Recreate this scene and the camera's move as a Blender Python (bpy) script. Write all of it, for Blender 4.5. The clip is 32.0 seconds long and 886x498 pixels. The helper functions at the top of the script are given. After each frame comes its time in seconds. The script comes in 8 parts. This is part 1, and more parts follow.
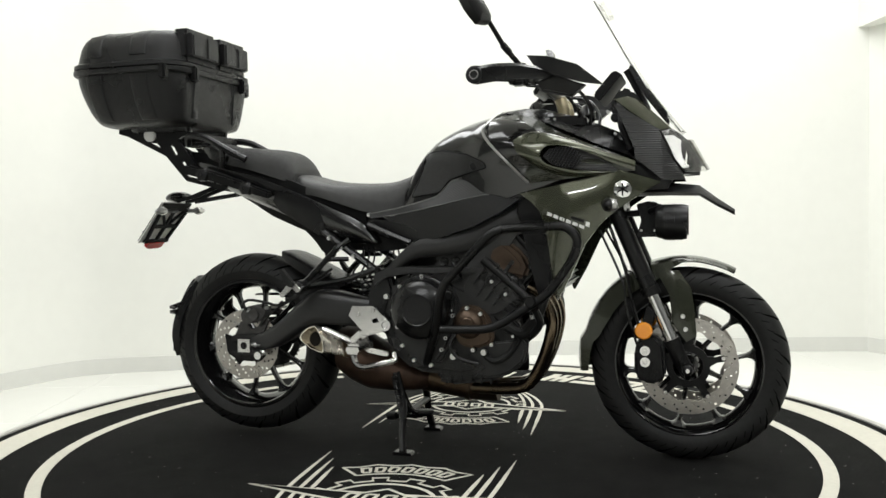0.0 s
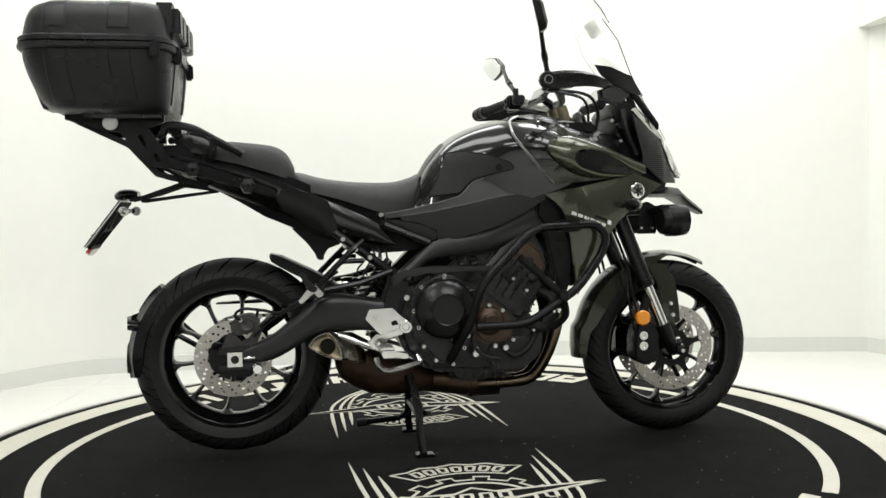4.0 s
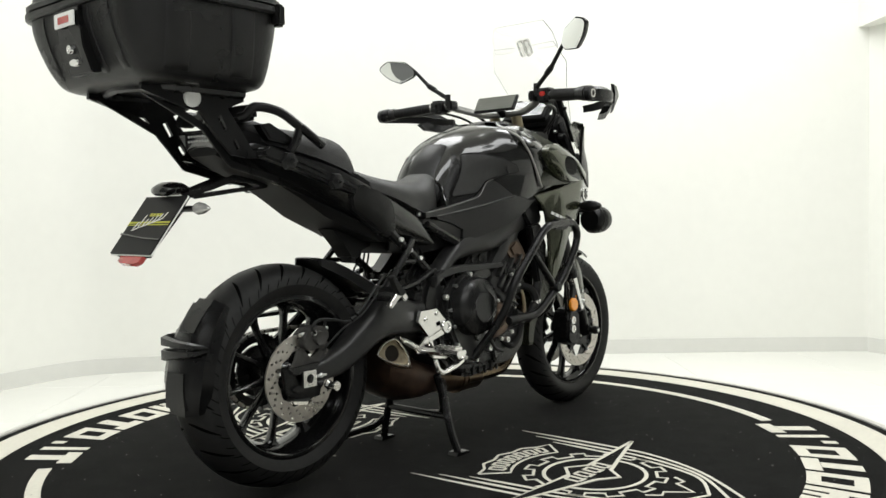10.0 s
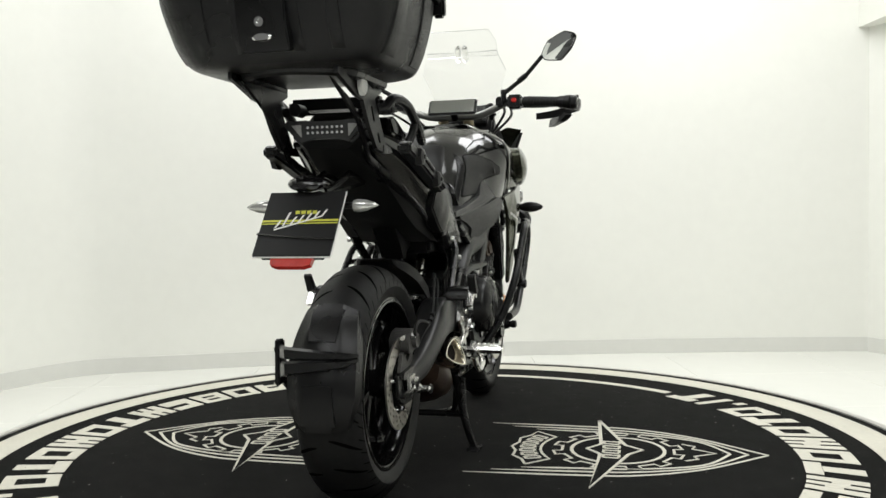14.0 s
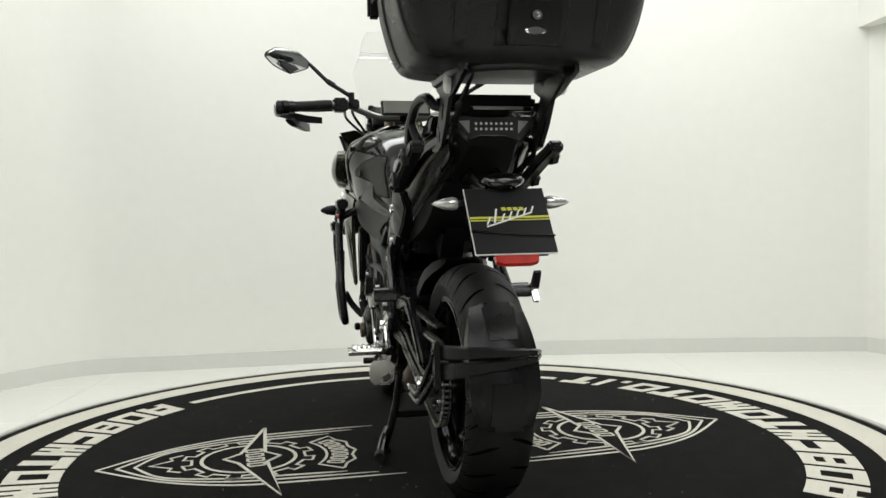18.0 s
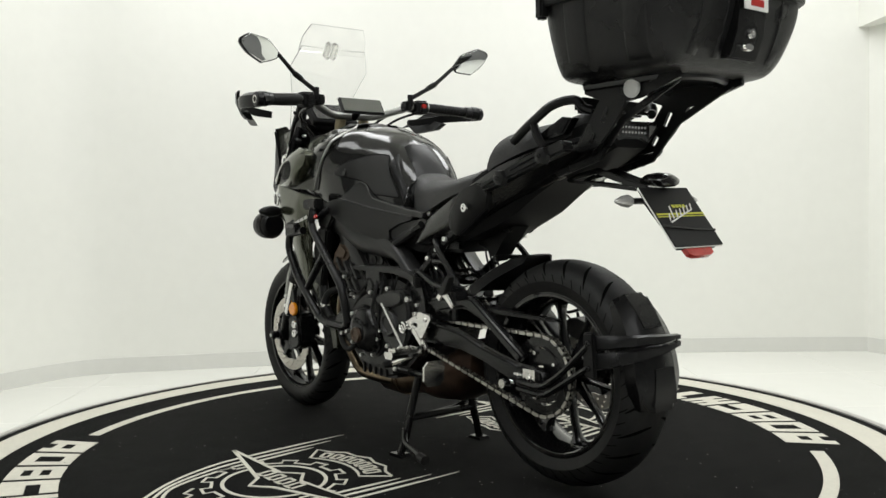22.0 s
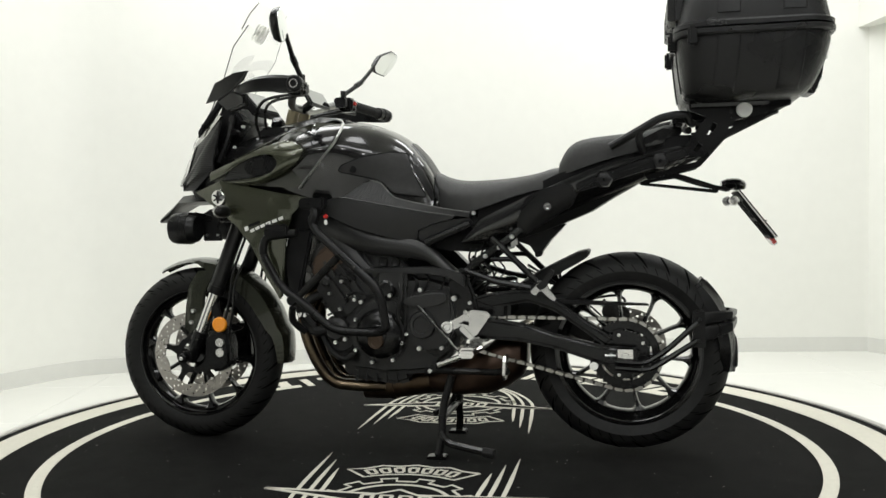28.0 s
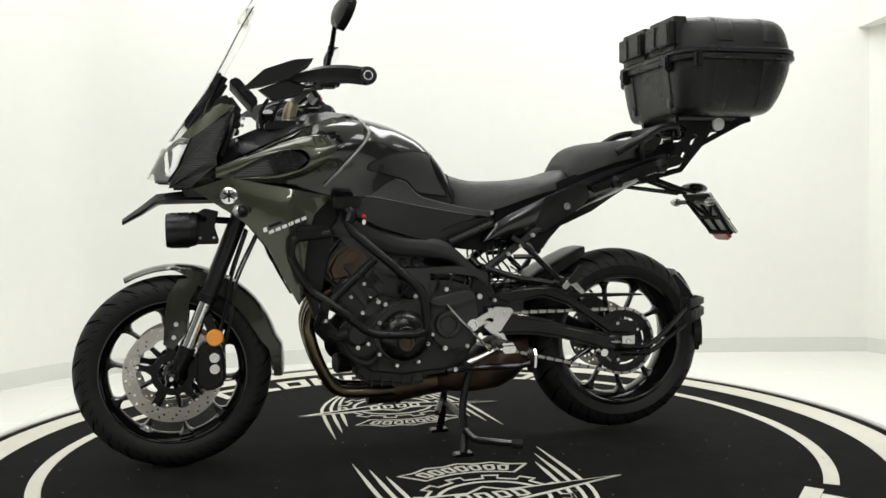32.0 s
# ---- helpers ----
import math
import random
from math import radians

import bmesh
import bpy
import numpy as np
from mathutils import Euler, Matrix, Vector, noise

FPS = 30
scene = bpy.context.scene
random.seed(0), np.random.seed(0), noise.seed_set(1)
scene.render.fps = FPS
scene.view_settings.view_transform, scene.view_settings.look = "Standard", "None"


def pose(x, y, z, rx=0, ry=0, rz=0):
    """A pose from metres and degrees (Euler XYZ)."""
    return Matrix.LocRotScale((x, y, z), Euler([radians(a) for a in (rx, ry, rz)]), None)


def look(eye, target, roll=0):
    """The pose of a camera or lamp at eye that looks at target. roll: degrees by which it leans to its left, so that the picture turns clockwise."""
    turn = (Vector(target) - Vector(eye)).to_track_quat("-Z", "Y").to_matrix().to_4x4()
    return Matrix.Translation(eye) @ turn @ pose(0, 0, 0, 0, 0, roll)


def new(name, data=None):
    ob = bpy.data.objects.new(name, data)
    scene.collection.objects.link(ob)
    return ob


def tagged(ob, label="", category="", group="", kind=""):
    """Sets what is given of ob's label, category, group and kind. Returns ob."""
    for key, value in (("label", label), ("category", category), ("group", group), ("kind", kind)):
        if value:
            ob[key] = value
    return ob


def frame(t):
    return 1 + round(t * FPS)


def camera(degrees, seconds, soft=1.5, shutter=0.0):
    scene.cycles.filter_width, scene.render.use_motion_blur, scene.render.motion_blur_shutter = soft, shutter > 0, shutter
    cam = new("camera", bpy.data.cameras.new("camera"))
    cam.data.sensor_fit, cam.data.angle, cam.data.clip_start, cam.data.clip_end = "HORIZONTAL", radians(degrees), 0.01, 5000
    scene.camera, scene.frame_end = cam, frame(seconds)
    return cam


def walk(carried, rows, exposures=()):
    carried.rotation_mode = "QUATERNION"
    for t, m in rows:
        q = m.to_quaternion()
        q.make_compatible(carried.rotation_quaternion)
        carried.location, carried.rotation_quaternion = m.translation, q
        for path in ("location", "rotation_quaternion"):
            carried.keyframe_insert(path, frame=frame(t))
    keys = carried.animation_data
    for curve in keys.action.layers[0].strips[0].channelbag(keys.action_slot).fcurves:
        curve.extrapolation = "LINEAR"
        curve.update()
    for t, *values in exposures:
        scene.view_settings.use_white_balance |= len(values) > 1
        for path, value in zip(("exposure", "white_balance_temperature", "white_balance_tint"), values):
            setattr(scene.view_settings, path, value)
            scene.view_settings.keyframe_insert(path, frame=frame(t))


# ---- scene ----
from mathutils.bvhtree import BVHTree

cam = camera(53.07, 32.0, soft=1.5)
EYE = (0.0, -3.0157, 0.7972)
YAW, PITCH, ROLL = radians(0.8204), radians(2.4914), -0.9649
AIM = (EYE[0] + math.sin(YAW) * math.cos(PITCH), EYE[1] + math.cos(YAW) * math.cos(PITCH), EYE[2] - math.sin(PITCH))
STAND = look(EYE, AIM, ROLL)
walk(cam, [(0.0, STAND), (32.0, STAND)], exposures=[(0, 0.0), (9, 0.0), (12, -0.12), (14.5, -0.22), (16.5, -0.34), (20.5, -0.32), (25, -0.15), (30, -0.12), (32, -0.10)])

# ---- light: a bright white studio under large ceiling panels ----
world = bpy.data.worlds.new("world")
scene.world = world
world.use_nodes = True
world.node_tree.nodes["Background"].inputs[0].default_value = (0.9, 0.95, 1.0, 1)
world.node_tree.nodes["Background"].inputs[1].default_value = 0.05


def ceiling_lamp(x, y, sx, sy, watts):
    data = bpy.data.lights.new("ceiling_light", "AREA")
    data.shape, data.size, data.size_y, data.energy = "RECTANGLE", sx, sy, watts
    data.color = (0.988, 1.0, 1.0)
    ob = new("ceiling_light", data)
    ob.matrix_world = pose(x, y, 2.93)
    return ob


for lx, ly, lw in ((-0.9, 1.3, 29), (1.4, 1.3, 40), (-1.2, -0.7, 30), (1.4, -0.7, 36), (-1.4, -3.2, 44), (1.4, -3.2, 44)):
    ceiling_lamp(lx, ly, 1.7, 0.8, lw)
# two unseen lamps behind the camera, added for sharp highlights on bolts and metal
for lx in (-2.0, 2.0):
    ceiling_lamp(lx, -6.0, 0.8, 0.4, 60)


# ---- materials ----
def material(name, color, rough=0.5, metal=0.0, coat=0.0, grain=0.0, grain_scale=60.0, bump=0.0, bump_scale=200.0, wear=0.0, spec=0.5):
    m = bpy.data.materials.new(name)
    m.use_nodes = True
    nt = m.node_tree
    b = nt.nodes["Principled BSDF"]
    b.inputs["Base Color"].default_value = (*color, 1)
    b.inputs["Roughness"].default_value = rough
    b.inputs["Metallic"].default_value = metal
    b.inputs["Coat Weight"].default_value = coat
    b.inputs["Coat Roughness"].default_value = 0.04
    b.inputs["Specular IOR Level"].default_value = spec
    tc = nt.nodes.new("ShaderNodeTexCoord")
    if grain:
        n1 = nt.nodes.new("ShaderNodeTexNoise")
        n1.inputs["Scale"].default_value, n1.inputs["Detail"].default_value = grain_scale, 6
        n2 = nt.nodes.new("ShaderNodeTexNoise")
        n2.inputs["Scale"].default_value, n2.inputs["Detail"].default_value = grain_scale / 12, 4
        add = nt.nodes.new("ShaderNodeMath")
        add.operation = "ADD"
        ramp = nt.nodes.new("ShaderNodeMapRange")
        ramp.inputs["From Min"].default_value, ramp.inputs["From Max"].default_value = 0.6, 1.4
        ramp.inputs["To Min"].default_value, ramp.inputs["To Max"].default_value = 1 - grain, 1 + grain
        mul = nt.nodes.new("ShaderNodeMix")
        mul.data_type, mul.blend_type = "RGBA", "MULTIPLY"
        mul.inputs["Factor"].default_value = 1.0
        mul.inputs["A"].default_value = (*color, 1)
        nt.links.new(tc.outputs["Object"], n1.inputs["Vector"])
        nt.links.new(tc.outputs["Object"], n2.inputs["Vector"])
        nt.links.new(n1.outputs["Fac"], add.inputs[0])
        nt.links.new(n2.outputs["Fac"], add.inputs[1])
        nt.links.new(add.outputs[0], ramp.inputs["Value"])
        nt.links.new(ramp.outputs[0], mul.inputs["B"])
        nt.links.new(mul.outputs["Result"], b.inputs["Base Color"])
        if wear:
            rr = nt.nodes.new("ShaderNodeMapRange")
            rr.inputs["From Min"].default_value, rr.inputs["From Max"].default_value = 0.35, 0.7
            rr.inputs["To Min"].default_value, rr.inputs["To Max"].default_value = max(0.02, rough - wear), min(1, rough + wear)
            nt.links.new(n2.outputs["Fac"], rr.inputs["Value"])
            nt.links.new(rr.outputs[0], b.inputs["Roughness"])
    if bump:
        nb = nt.nodes.new("ShaderNodeTexNoise")
        nb.inputs["Scale"].default_value, nb.inputs["Detail"].default_value = bump_scale, 3
        bp = nt.nodes.new("ShaderNodeBump")
        bp.inputs["Strength"].default_value, bp.inputs["Distance"].default_value = bump, 0.002
        nt.links.new(tc.outputs["Object"], nb.inputs["Vector"])
        nt.links.new(nb.outputs["Fac"], bp.inputs["Height"])
        nt.links.new(bp.outputs[0], b.inputs["Normal"])
    return m


def ribbed(name, color, rough, axis, scale, depth=0.35):
    """Black plastic with a fine woven or ribbed relief."""
    m = material(name, color, rough, grain=0.25, grain_scale=90)
    nt = m.node_tree
    w = nt.nodes.new("ShaderNodeTexWave")
    w.bands_direction, w.wave_profile = axis, "SIN"
    w.inputs["Scale"].default_value = scale
    bp = nt.nodes.new("ShaderNodeBump")
    bp.inputs["Strength"].default_value, bp.inputs["Distance"].default_value = depth, 0.002
    tc = nt.nodes.new("ShaderNodeTexCoord")
    nt.links.new(tc.outputs["Object"], w.inputs["Vector"])
    nt.links.new(w.outputs["Fac"], bp.inputs["Height"])
    nt.links.new(bp.outputs[0], nt.nodes["Principled BSDF"].inputs["Normal"])
    return m


def clear(name, tint=(1, 1, 1), rough=0.0, ior=1.45):
    m = bpy.data.materials.new(name)
    m.use_nodes = True
    b = m.node_tree.nodes["Principled BSDF"]
    b.inputs["Base Color"].default_value = (*tint, 1)
    b.inputs["Transmission Weight"].default_value = 1.0
    b.inputs["Roughness"].default_value = rough
    b.inputs["IOR"].default_value = ior
    return m


WALL = material("white_wall_paint", (0.82, 0.82, 0.77), 0.6, grain=0.02, grain_scale=14, bump=0.05, bump_scale=90)
TILE = material("white_floor_tile", (0.80, 0.80, 0.75), 0.18, grain=0.02, grain_scale=8)
SKIRT = material("grey_white_skirting", (0.70, 0.70, 0.66), 0.3, grain=0.03, grain_scale=20)
# unseen wall behind the camera, toned dark to deepen reflections on the motorcycle
DARKWALL = material("unseen_dark_grey_wall", (0.15, 0.15, 0.147), 0.7, grain=0.05, grain_scale=10)
GREYCEIL = material("white_ceiling", (0.80, 0.80, 0.77), 0.8, grain=0.05, grain_scale=10)
CARPET = material("black_carpet", (0.0075, 0.0075, 0.007), 0.95, grain=0.5, grain_scale=160, bump=0.6, bump_scale=900, spec=0.08)
PRINT = material("cream_carpet_print", (0.60, 0.58, 0.50), 0.9, grain=0.08, grain_scale=60, bump=0.4, bump_scale=700, spec=0.2)
TRIM = material("grey_edge_trim", (0.42, 0.41, 0.38), 0.5, grain=0.25, grain_scale=12)
RUBBER = material("tyre_rubber", (0.012, 0.012, 0.0115), 0.55, spec=0.2, grain=0.3, grain_scale=60, bump=0.25, bump_scale=400, wear=0.1)
BLACK = material("matt_black_plastic", (0.005, 0.005, 0.005), 0.31, spec=0.24, grain=0.3, grain_scale=50, bump=0.15, bump_scale=900, wear=0.08)
SATIN = material("satin_black_metal", (0.006, 0.006, 0.006), 0.27, spec=0.34, grain=0.25, grain_scale=40, wear=0.08)
GLOSSBLACK = material("gloss_black_paint", (0.004, 0.004, 0.004), 0.20, coat=0.25, grain=0.2, grain_scale=30)
RIMBLACK = material("gloss_black_rim_paint", (0.004, 0.004, 0.004), 0.13, spec=0.36, grain=0.25, grain_scale=40, wear=0.04)
DULLBACK = material("dull_black_backing", (0.005, 0.005, 0.005), 0.6, spec=0.15, grain=0.25, grain_scale=60)
MUDGREEN = material("dark_olive_mudguard_paint", (0.026, 0.028, 0.017), 0.24, metal=0.4, spec=0.4, coat=0.5, grain=0.2, grain_scale=600)
CASE = material("textured_black_case_plastic", (0.006, 0.006, 0.006), 0.33, spec=0.27, grain=0.25, grain_scale=80, bump=0.4, bump_scale=1300, wear=0.08)
TANKPAINT = material("metallic_black_paint", (0.007, 0.007, 0.0066), 0.18, spec=0.26, coat=0.6, grain=0.2, grain_scale=500)
DARKGREEN = material("deep_olive_paint", (0.020, 0.0215, 0.013), 0.26, metal=0.3, spec=0.4, coat=0.4, grain=0.2, grain_scale=600)
GREEN = material("metallic_olive_paint", (0.048, 0.051, 0.030), 0.25, metal=0.6, coat=0.75, grain=0.22, grain_scale=600)
PAD = material("carbon_tank_pad", (0.017, 0.017, 0.0165), 0.46, spec=0.34, grain=0.3, grain_scale=60, bump=0.6, bump_scale=1600)
FRAMEBLACK = material("satin_black_frame_paint", (0.014, 0.014, 0.0137), 0.36, spec=0.46, grain=0.25, grain_scale=60, bump=0.12, bump_scale=900, wear=0.06)
SIDEBLACK = material("grained_black_side_plastic", (0.010, 0.010, 0.0098), 0.36, spec=0.38, grain=0.3, grain_scale=70, bump=0.3, bump_scale=1400, wear=0.06)
RIBD = ribbed("slant_ribbed_black_plastic", (0.007, 0.007, 0.007), 0.30, "DIAGONAL", 62, 0.45)
RIBX = ribbed("ribbed_black_plastic", (0.005, 0.005, 0.005), 0.34, "Z", 46, 0.6)
UNDER = material("dull_black_undertray", (0.004, 0.004, 0.004), 0.50, spec=0.12, grain=0.2, grain_scale=40)
BEAD = material("grey_moulding_line", (0.09, 0.09, 0.085), 0.4, grain=0.1)
LEATHER = material("black_seat_vinyl", (0.026, 0.026, 0.025), 0.44, spec=0.35, grain=0.25, grain_scale=50, bump=0.4, bump_scale=500, wear=0.06)
SEATTOP = material("grained_seat_top", (0.022, 0.022, 0.021), 0.55, spec=0.3, grain=0.3, grain_scale=90, bump=0.7, bump_scale=800)
ALU = material("brushed_aluminium", (0.74, 0.73, 0.71), 0.24, metal=1.0, grain=0.1, grain_scale=60, wear=0.1)
BOLT = material("zinc_bolt", (0.80, 0.80, 0.78), 0.28, metal=1.0)
CHROME = material("polished_chrome", (0.72, 0.72, 0.71), 0.10, metal=1.0, grain=0.05)
STEEL = material("brake_disc_steel", (0.50, 0.475, 0.44), 0.34, metal=1.0, grain=0.15, grain_scale=90, wear=0.1)
BRONZE = material("heat_stained_steel", (0.11, 0.078, 0.052), 0.30, metal=1.0, grain=0.55, grain_scale=26, wear=0.12)
RUSTY = material("browned_exhaust_box", (0.050, 0.029, 0.019), 0.46, metal=0.7, grain=0.75, grain_scale=22, bump=0.2, bump_scale=300, wear=0.12)
PIPE = material("polished_exhaust_steel", (0.13, 0.100, 0.068), 0.22, metal=1.0, grain=0.25, grain_scale=24, wear=0.08)
COVERBRONZE = material("bronze_engine_cover", (0.085, 0.058, 0.040), 0.42, metal=0.7, grain=0.25, grain_scale=60)
ENGINE = material("black_engine_casting", (0.013, 0.013, 0.0126), 0.34, spec=0.48, grain=0.35, grain_scale=60, bump=0.4, bump_scale=600, wear=0.1)
FUNNEL = material("browned_funnel_steel", (0.28, 0.24, 0.17), 0.42, metal=0.9, grain=0.4, grain_scale=50)
CALIPER = material("dark_grey_cast_metal", (0.055, 0.053, 0.050), 0.45, metal=0.5, spec=0.4, grain=0.4, grain_scale=90, bump=0.4, bump_scale=700, wear=0.12)
DARKBORE = material("dark_pipe_inside", (0.012, 0.010, 0.008), 0.9, grain=0.3, spec=0.1)
DARKLINK = material("dark_chain_steel", (0.10, 0.095, 0.085), 0.5, metal=1.0, grain=0.2)
CHAIN = material("steel_chain", (0.55, 0.54, 0.50), 0.34, metal=1.0, grain=0.2)
CHAMPAGNE = material("champagne_clamp", (0.30, 0.26, 0.17), 0.35, metal=0.8, grain=0.1)
WHITEPRINT = material("white_print", (0.75, 0.75, 0.72), 0.5)
YELLOW = material("yellow_print", (0.55, 0.55, 0.06), 0.5)
ORANGE = material("orange_reflector", (0.85, 0.30, 0.015), 0.25, coat=0.6, grain=0.1, grain_scale=300)
RED = material("red_reflector", (0.42, 0.02, 0.015), 0.25, coat=0.6, grain=0.3, grain_scale=300)
REFLECTOR = material("white_reflector", (0.62, 0.62, 0.60), 0.3, grain=0.1, grain_scale=200)
MIRROR = material("mirror_glass", (0.86, 0.88, 0.87), 0.02, metal=1.0)
PHONE = material("phone_screen", (0.32, 0.325, 0.32), 0.05, metal=1.0, grain=0.05, grain_scale=20)
GLASS = clear("clear_screen")
LENS = clear("clear_lens", (0.95, 0.95, 0.93), 0.02)
LENSBOWL = material("bright_reflector_bowl", (0.82, 0.82, 0.81), 0.22, metal=0.55, grain=0.1, grain_scale=220)
HEADLAMP = material("white_headlamp_inside", (0.80, 0.80, 0.79), 0.25, metal=0.2, coat=0.8, grain=0.12, grain_scale=120)
TIPSTEEL = material("pale_brushed_steel", (0.74, 0.70, 0.62), 0.22, metal=1.0, grain=0.12, grain_scale=60, wear=0.08)
SMOKE = material("smoked_tail_lens", (0.03, 0.03, 0.03), 0.12, coat=0.8)
GLOSSCARD = material("black_card", (0.010, 0.010, 0.010), 0.5, spec=0.2)
CLEARLENS = material("clear_ribbed_lens", (0.48, 0.48, 0.46), 0.16, metal=0.6, grain=0.3, grain_scale=260)
SILVERLINE = material("silver_band", (0.30, 0.30, 0.285), 0.32, metal=0.8, grain=0.1)


# ---- mesh helpers ----
def finish(ob, mat, sharp=35):
    me = ob.data
    me.materials.append(mat)
    me.polygons.foreach_set("use_smooth", [True] * len(me.polygons))
    me.set_sharp_from_angle(angle=radians(sharp))
    return ob


def part(name, bm, mat, parent, label="", sharp=35):
    bmesh.ops.recalc_face_normals(bm, faces=bm.faces)
    me = bpy.data.meshes.new(name)
    bm.to_mesh(me)
    bm.free()
    ob = finish(new(name, me), mat, sharp)
    ob.parent = parent
    if label:
        ob["label"] = label
    return ob


def base(name, m, label, category, group="", kind=""):
    ob = new(name)
    ob.empty_display_size = 0.1
    ob.matrix_world = m
    return tagged(ob, label, category, group, kind)


def curve_through(pts, steps=6, closed=False):
    """Points along a smooth curve through pts."""
    p = [Vector(a) for a in pts]
    n = len(p)
    out = []
    for i in range(n if closed else n - 1):
        if closed:
            a, b, c, d = p[i - 1], p[i], p[(i + 1) % n], p[(i + 2) % n]
        else:
            a, b, c, d = p[max(i - 1, 0)], p[i], p[i + 1], p[min(i + 2, n - 1)]
        for k in range(steps):
            t = k / steps
            out.append(0.5 * ((2 * b) + (c - a) * t + (2 * a - 5 * b + 4 * c - d) * t * t + (3 * b - a - 3 * c + d) * t ** 3))
    if not closed:
        out.append(p[-1].copy())
    return out


def loft(rings, cap=True, closed=True, bm=None):
    bm = bm or bmesh.new()
    rows = [[bm.verts.new(v) for v in r] for r in rings]
    n = len(rows[0])
    for a, b in zip(rows, rows[1:]):
        for i in range(n if closed else n - 1):
            j = (i + 1) % n
            try:
                bm.faces.new((a[i], a[j], b[j], b[i]))
            except ValueError:
                pass
    if cap and closed:
        bm.faces.new(rows[0][::-1])
        bm.faces.new(rows[-1])
    return bm


def tube(pts, r, seg=10, steps=5, smooth=True, bm=None, taper=None):
    line = curve_through(pts, steps) if smooth else [Vector(a) for a in pts]
    rings, side = [], None
    for i, p in enumerate(line):
        d = (line[min(i + 1, len(line) - 1)] - line[max(i - 1, 0)]).normalized()
        if side is None:
            side = d.orthogonal().normalized()
        side = (side - d * side.dot(d)).normalized()
        up = d.cross(side)
        rr = r if taper is None else r + (taper - r) * i / (len(line) - 1)
        rings.append([p + (side * math.cos(2 * math.pi * k / seg) + up * math.sin(2 * math.pi * k / seg)) * rr for k in range(seg)])
    return loft(rings, bm=bm)


def bent_tube(pts, r, bend=0.03, seg=10):
    """A tube of straight runs with rounded bends."""
    p = [Vector(a) for a in pts]
    line = [p[0]]
    for a, b, c in zip(p, p[1:], p[2:]):
        u, v = (a - b), (c - b)
        k = min(bend, u.length * 0.45, v.length * 0.45)
        s, e = b + u.normalized() * k, b + v.normalized() * k
        for t in (0, 0.25, 0.5, 0.75, 1):
            line.append(s * (1 - t) ** 2 + b * 2 * t * (1 - t) + e * t * t)
    line.append(p[-1])
    return tube(line, r, seg, smooth=False)


def lathe(profile, centre=(0, 0, 0), seg=48, closed=False, bm=None, turn=None):
    """Spins (radius, y) round an axis along y through centre; turn: another orientation."""
    bm = bm or bmesh.new()
    c = Vector(centre)
    rows = []
    for k in range(seg):
        a = 2 * math.pi * k / seg
        row = []
        for r, y in profile:
            v = Vector((r * math.cos(a), y, r * math.sin(a)))
            row.append(bm.verts.new(c + (turn @ v if turn else v)))
        rows.append(row)
    n = len(profile)
    for k in range(seg):
        a, b = rows[k], rows[(k + 1) % seg]
        for i in range(n if closed else n - 1):
            j = (i + 1) % n
            bm.faces.new((a[i], a[j], b[j], b[i]))
    if not closed:
        for e in (0, n - 1):
            if profile[e][0] > 1e-6:
                bm.faces.new([rows[k][e] for k in range(seg)])
    bmesh.ops.remove_doubles(bm, verts=bm.verts, dist=1e-6)
    return bm


def prism(outline, y0, y1, bevel=0.004, segs=2):
    """A plate with the outline (x, z) between y0 and y1, edges rounded."""
    bm = bmesh.new()
    a = [bm.verts.new((x, y0, z)) for x, z in outline]
    b = [bm.verts.new((x, y1, z)) for x, z in outline]
    n = len(a)
    bm.faces.new(a)
    bm.faces.new(b[::-1])
    for i in range(n):
        bm.faces.new((a[i], b[i], b[(i + 1) % n], a[(i + 1) % n]))
    if bevel:
        bmesh.ops.recalc_face_normals(bm, faces=bm.faces)
        bmesh.ops.bevel(bm, geom=bm.edges[:], offset=bevel, segments=segs, affect="EDGES", clamp_overlap=True)
    return bm


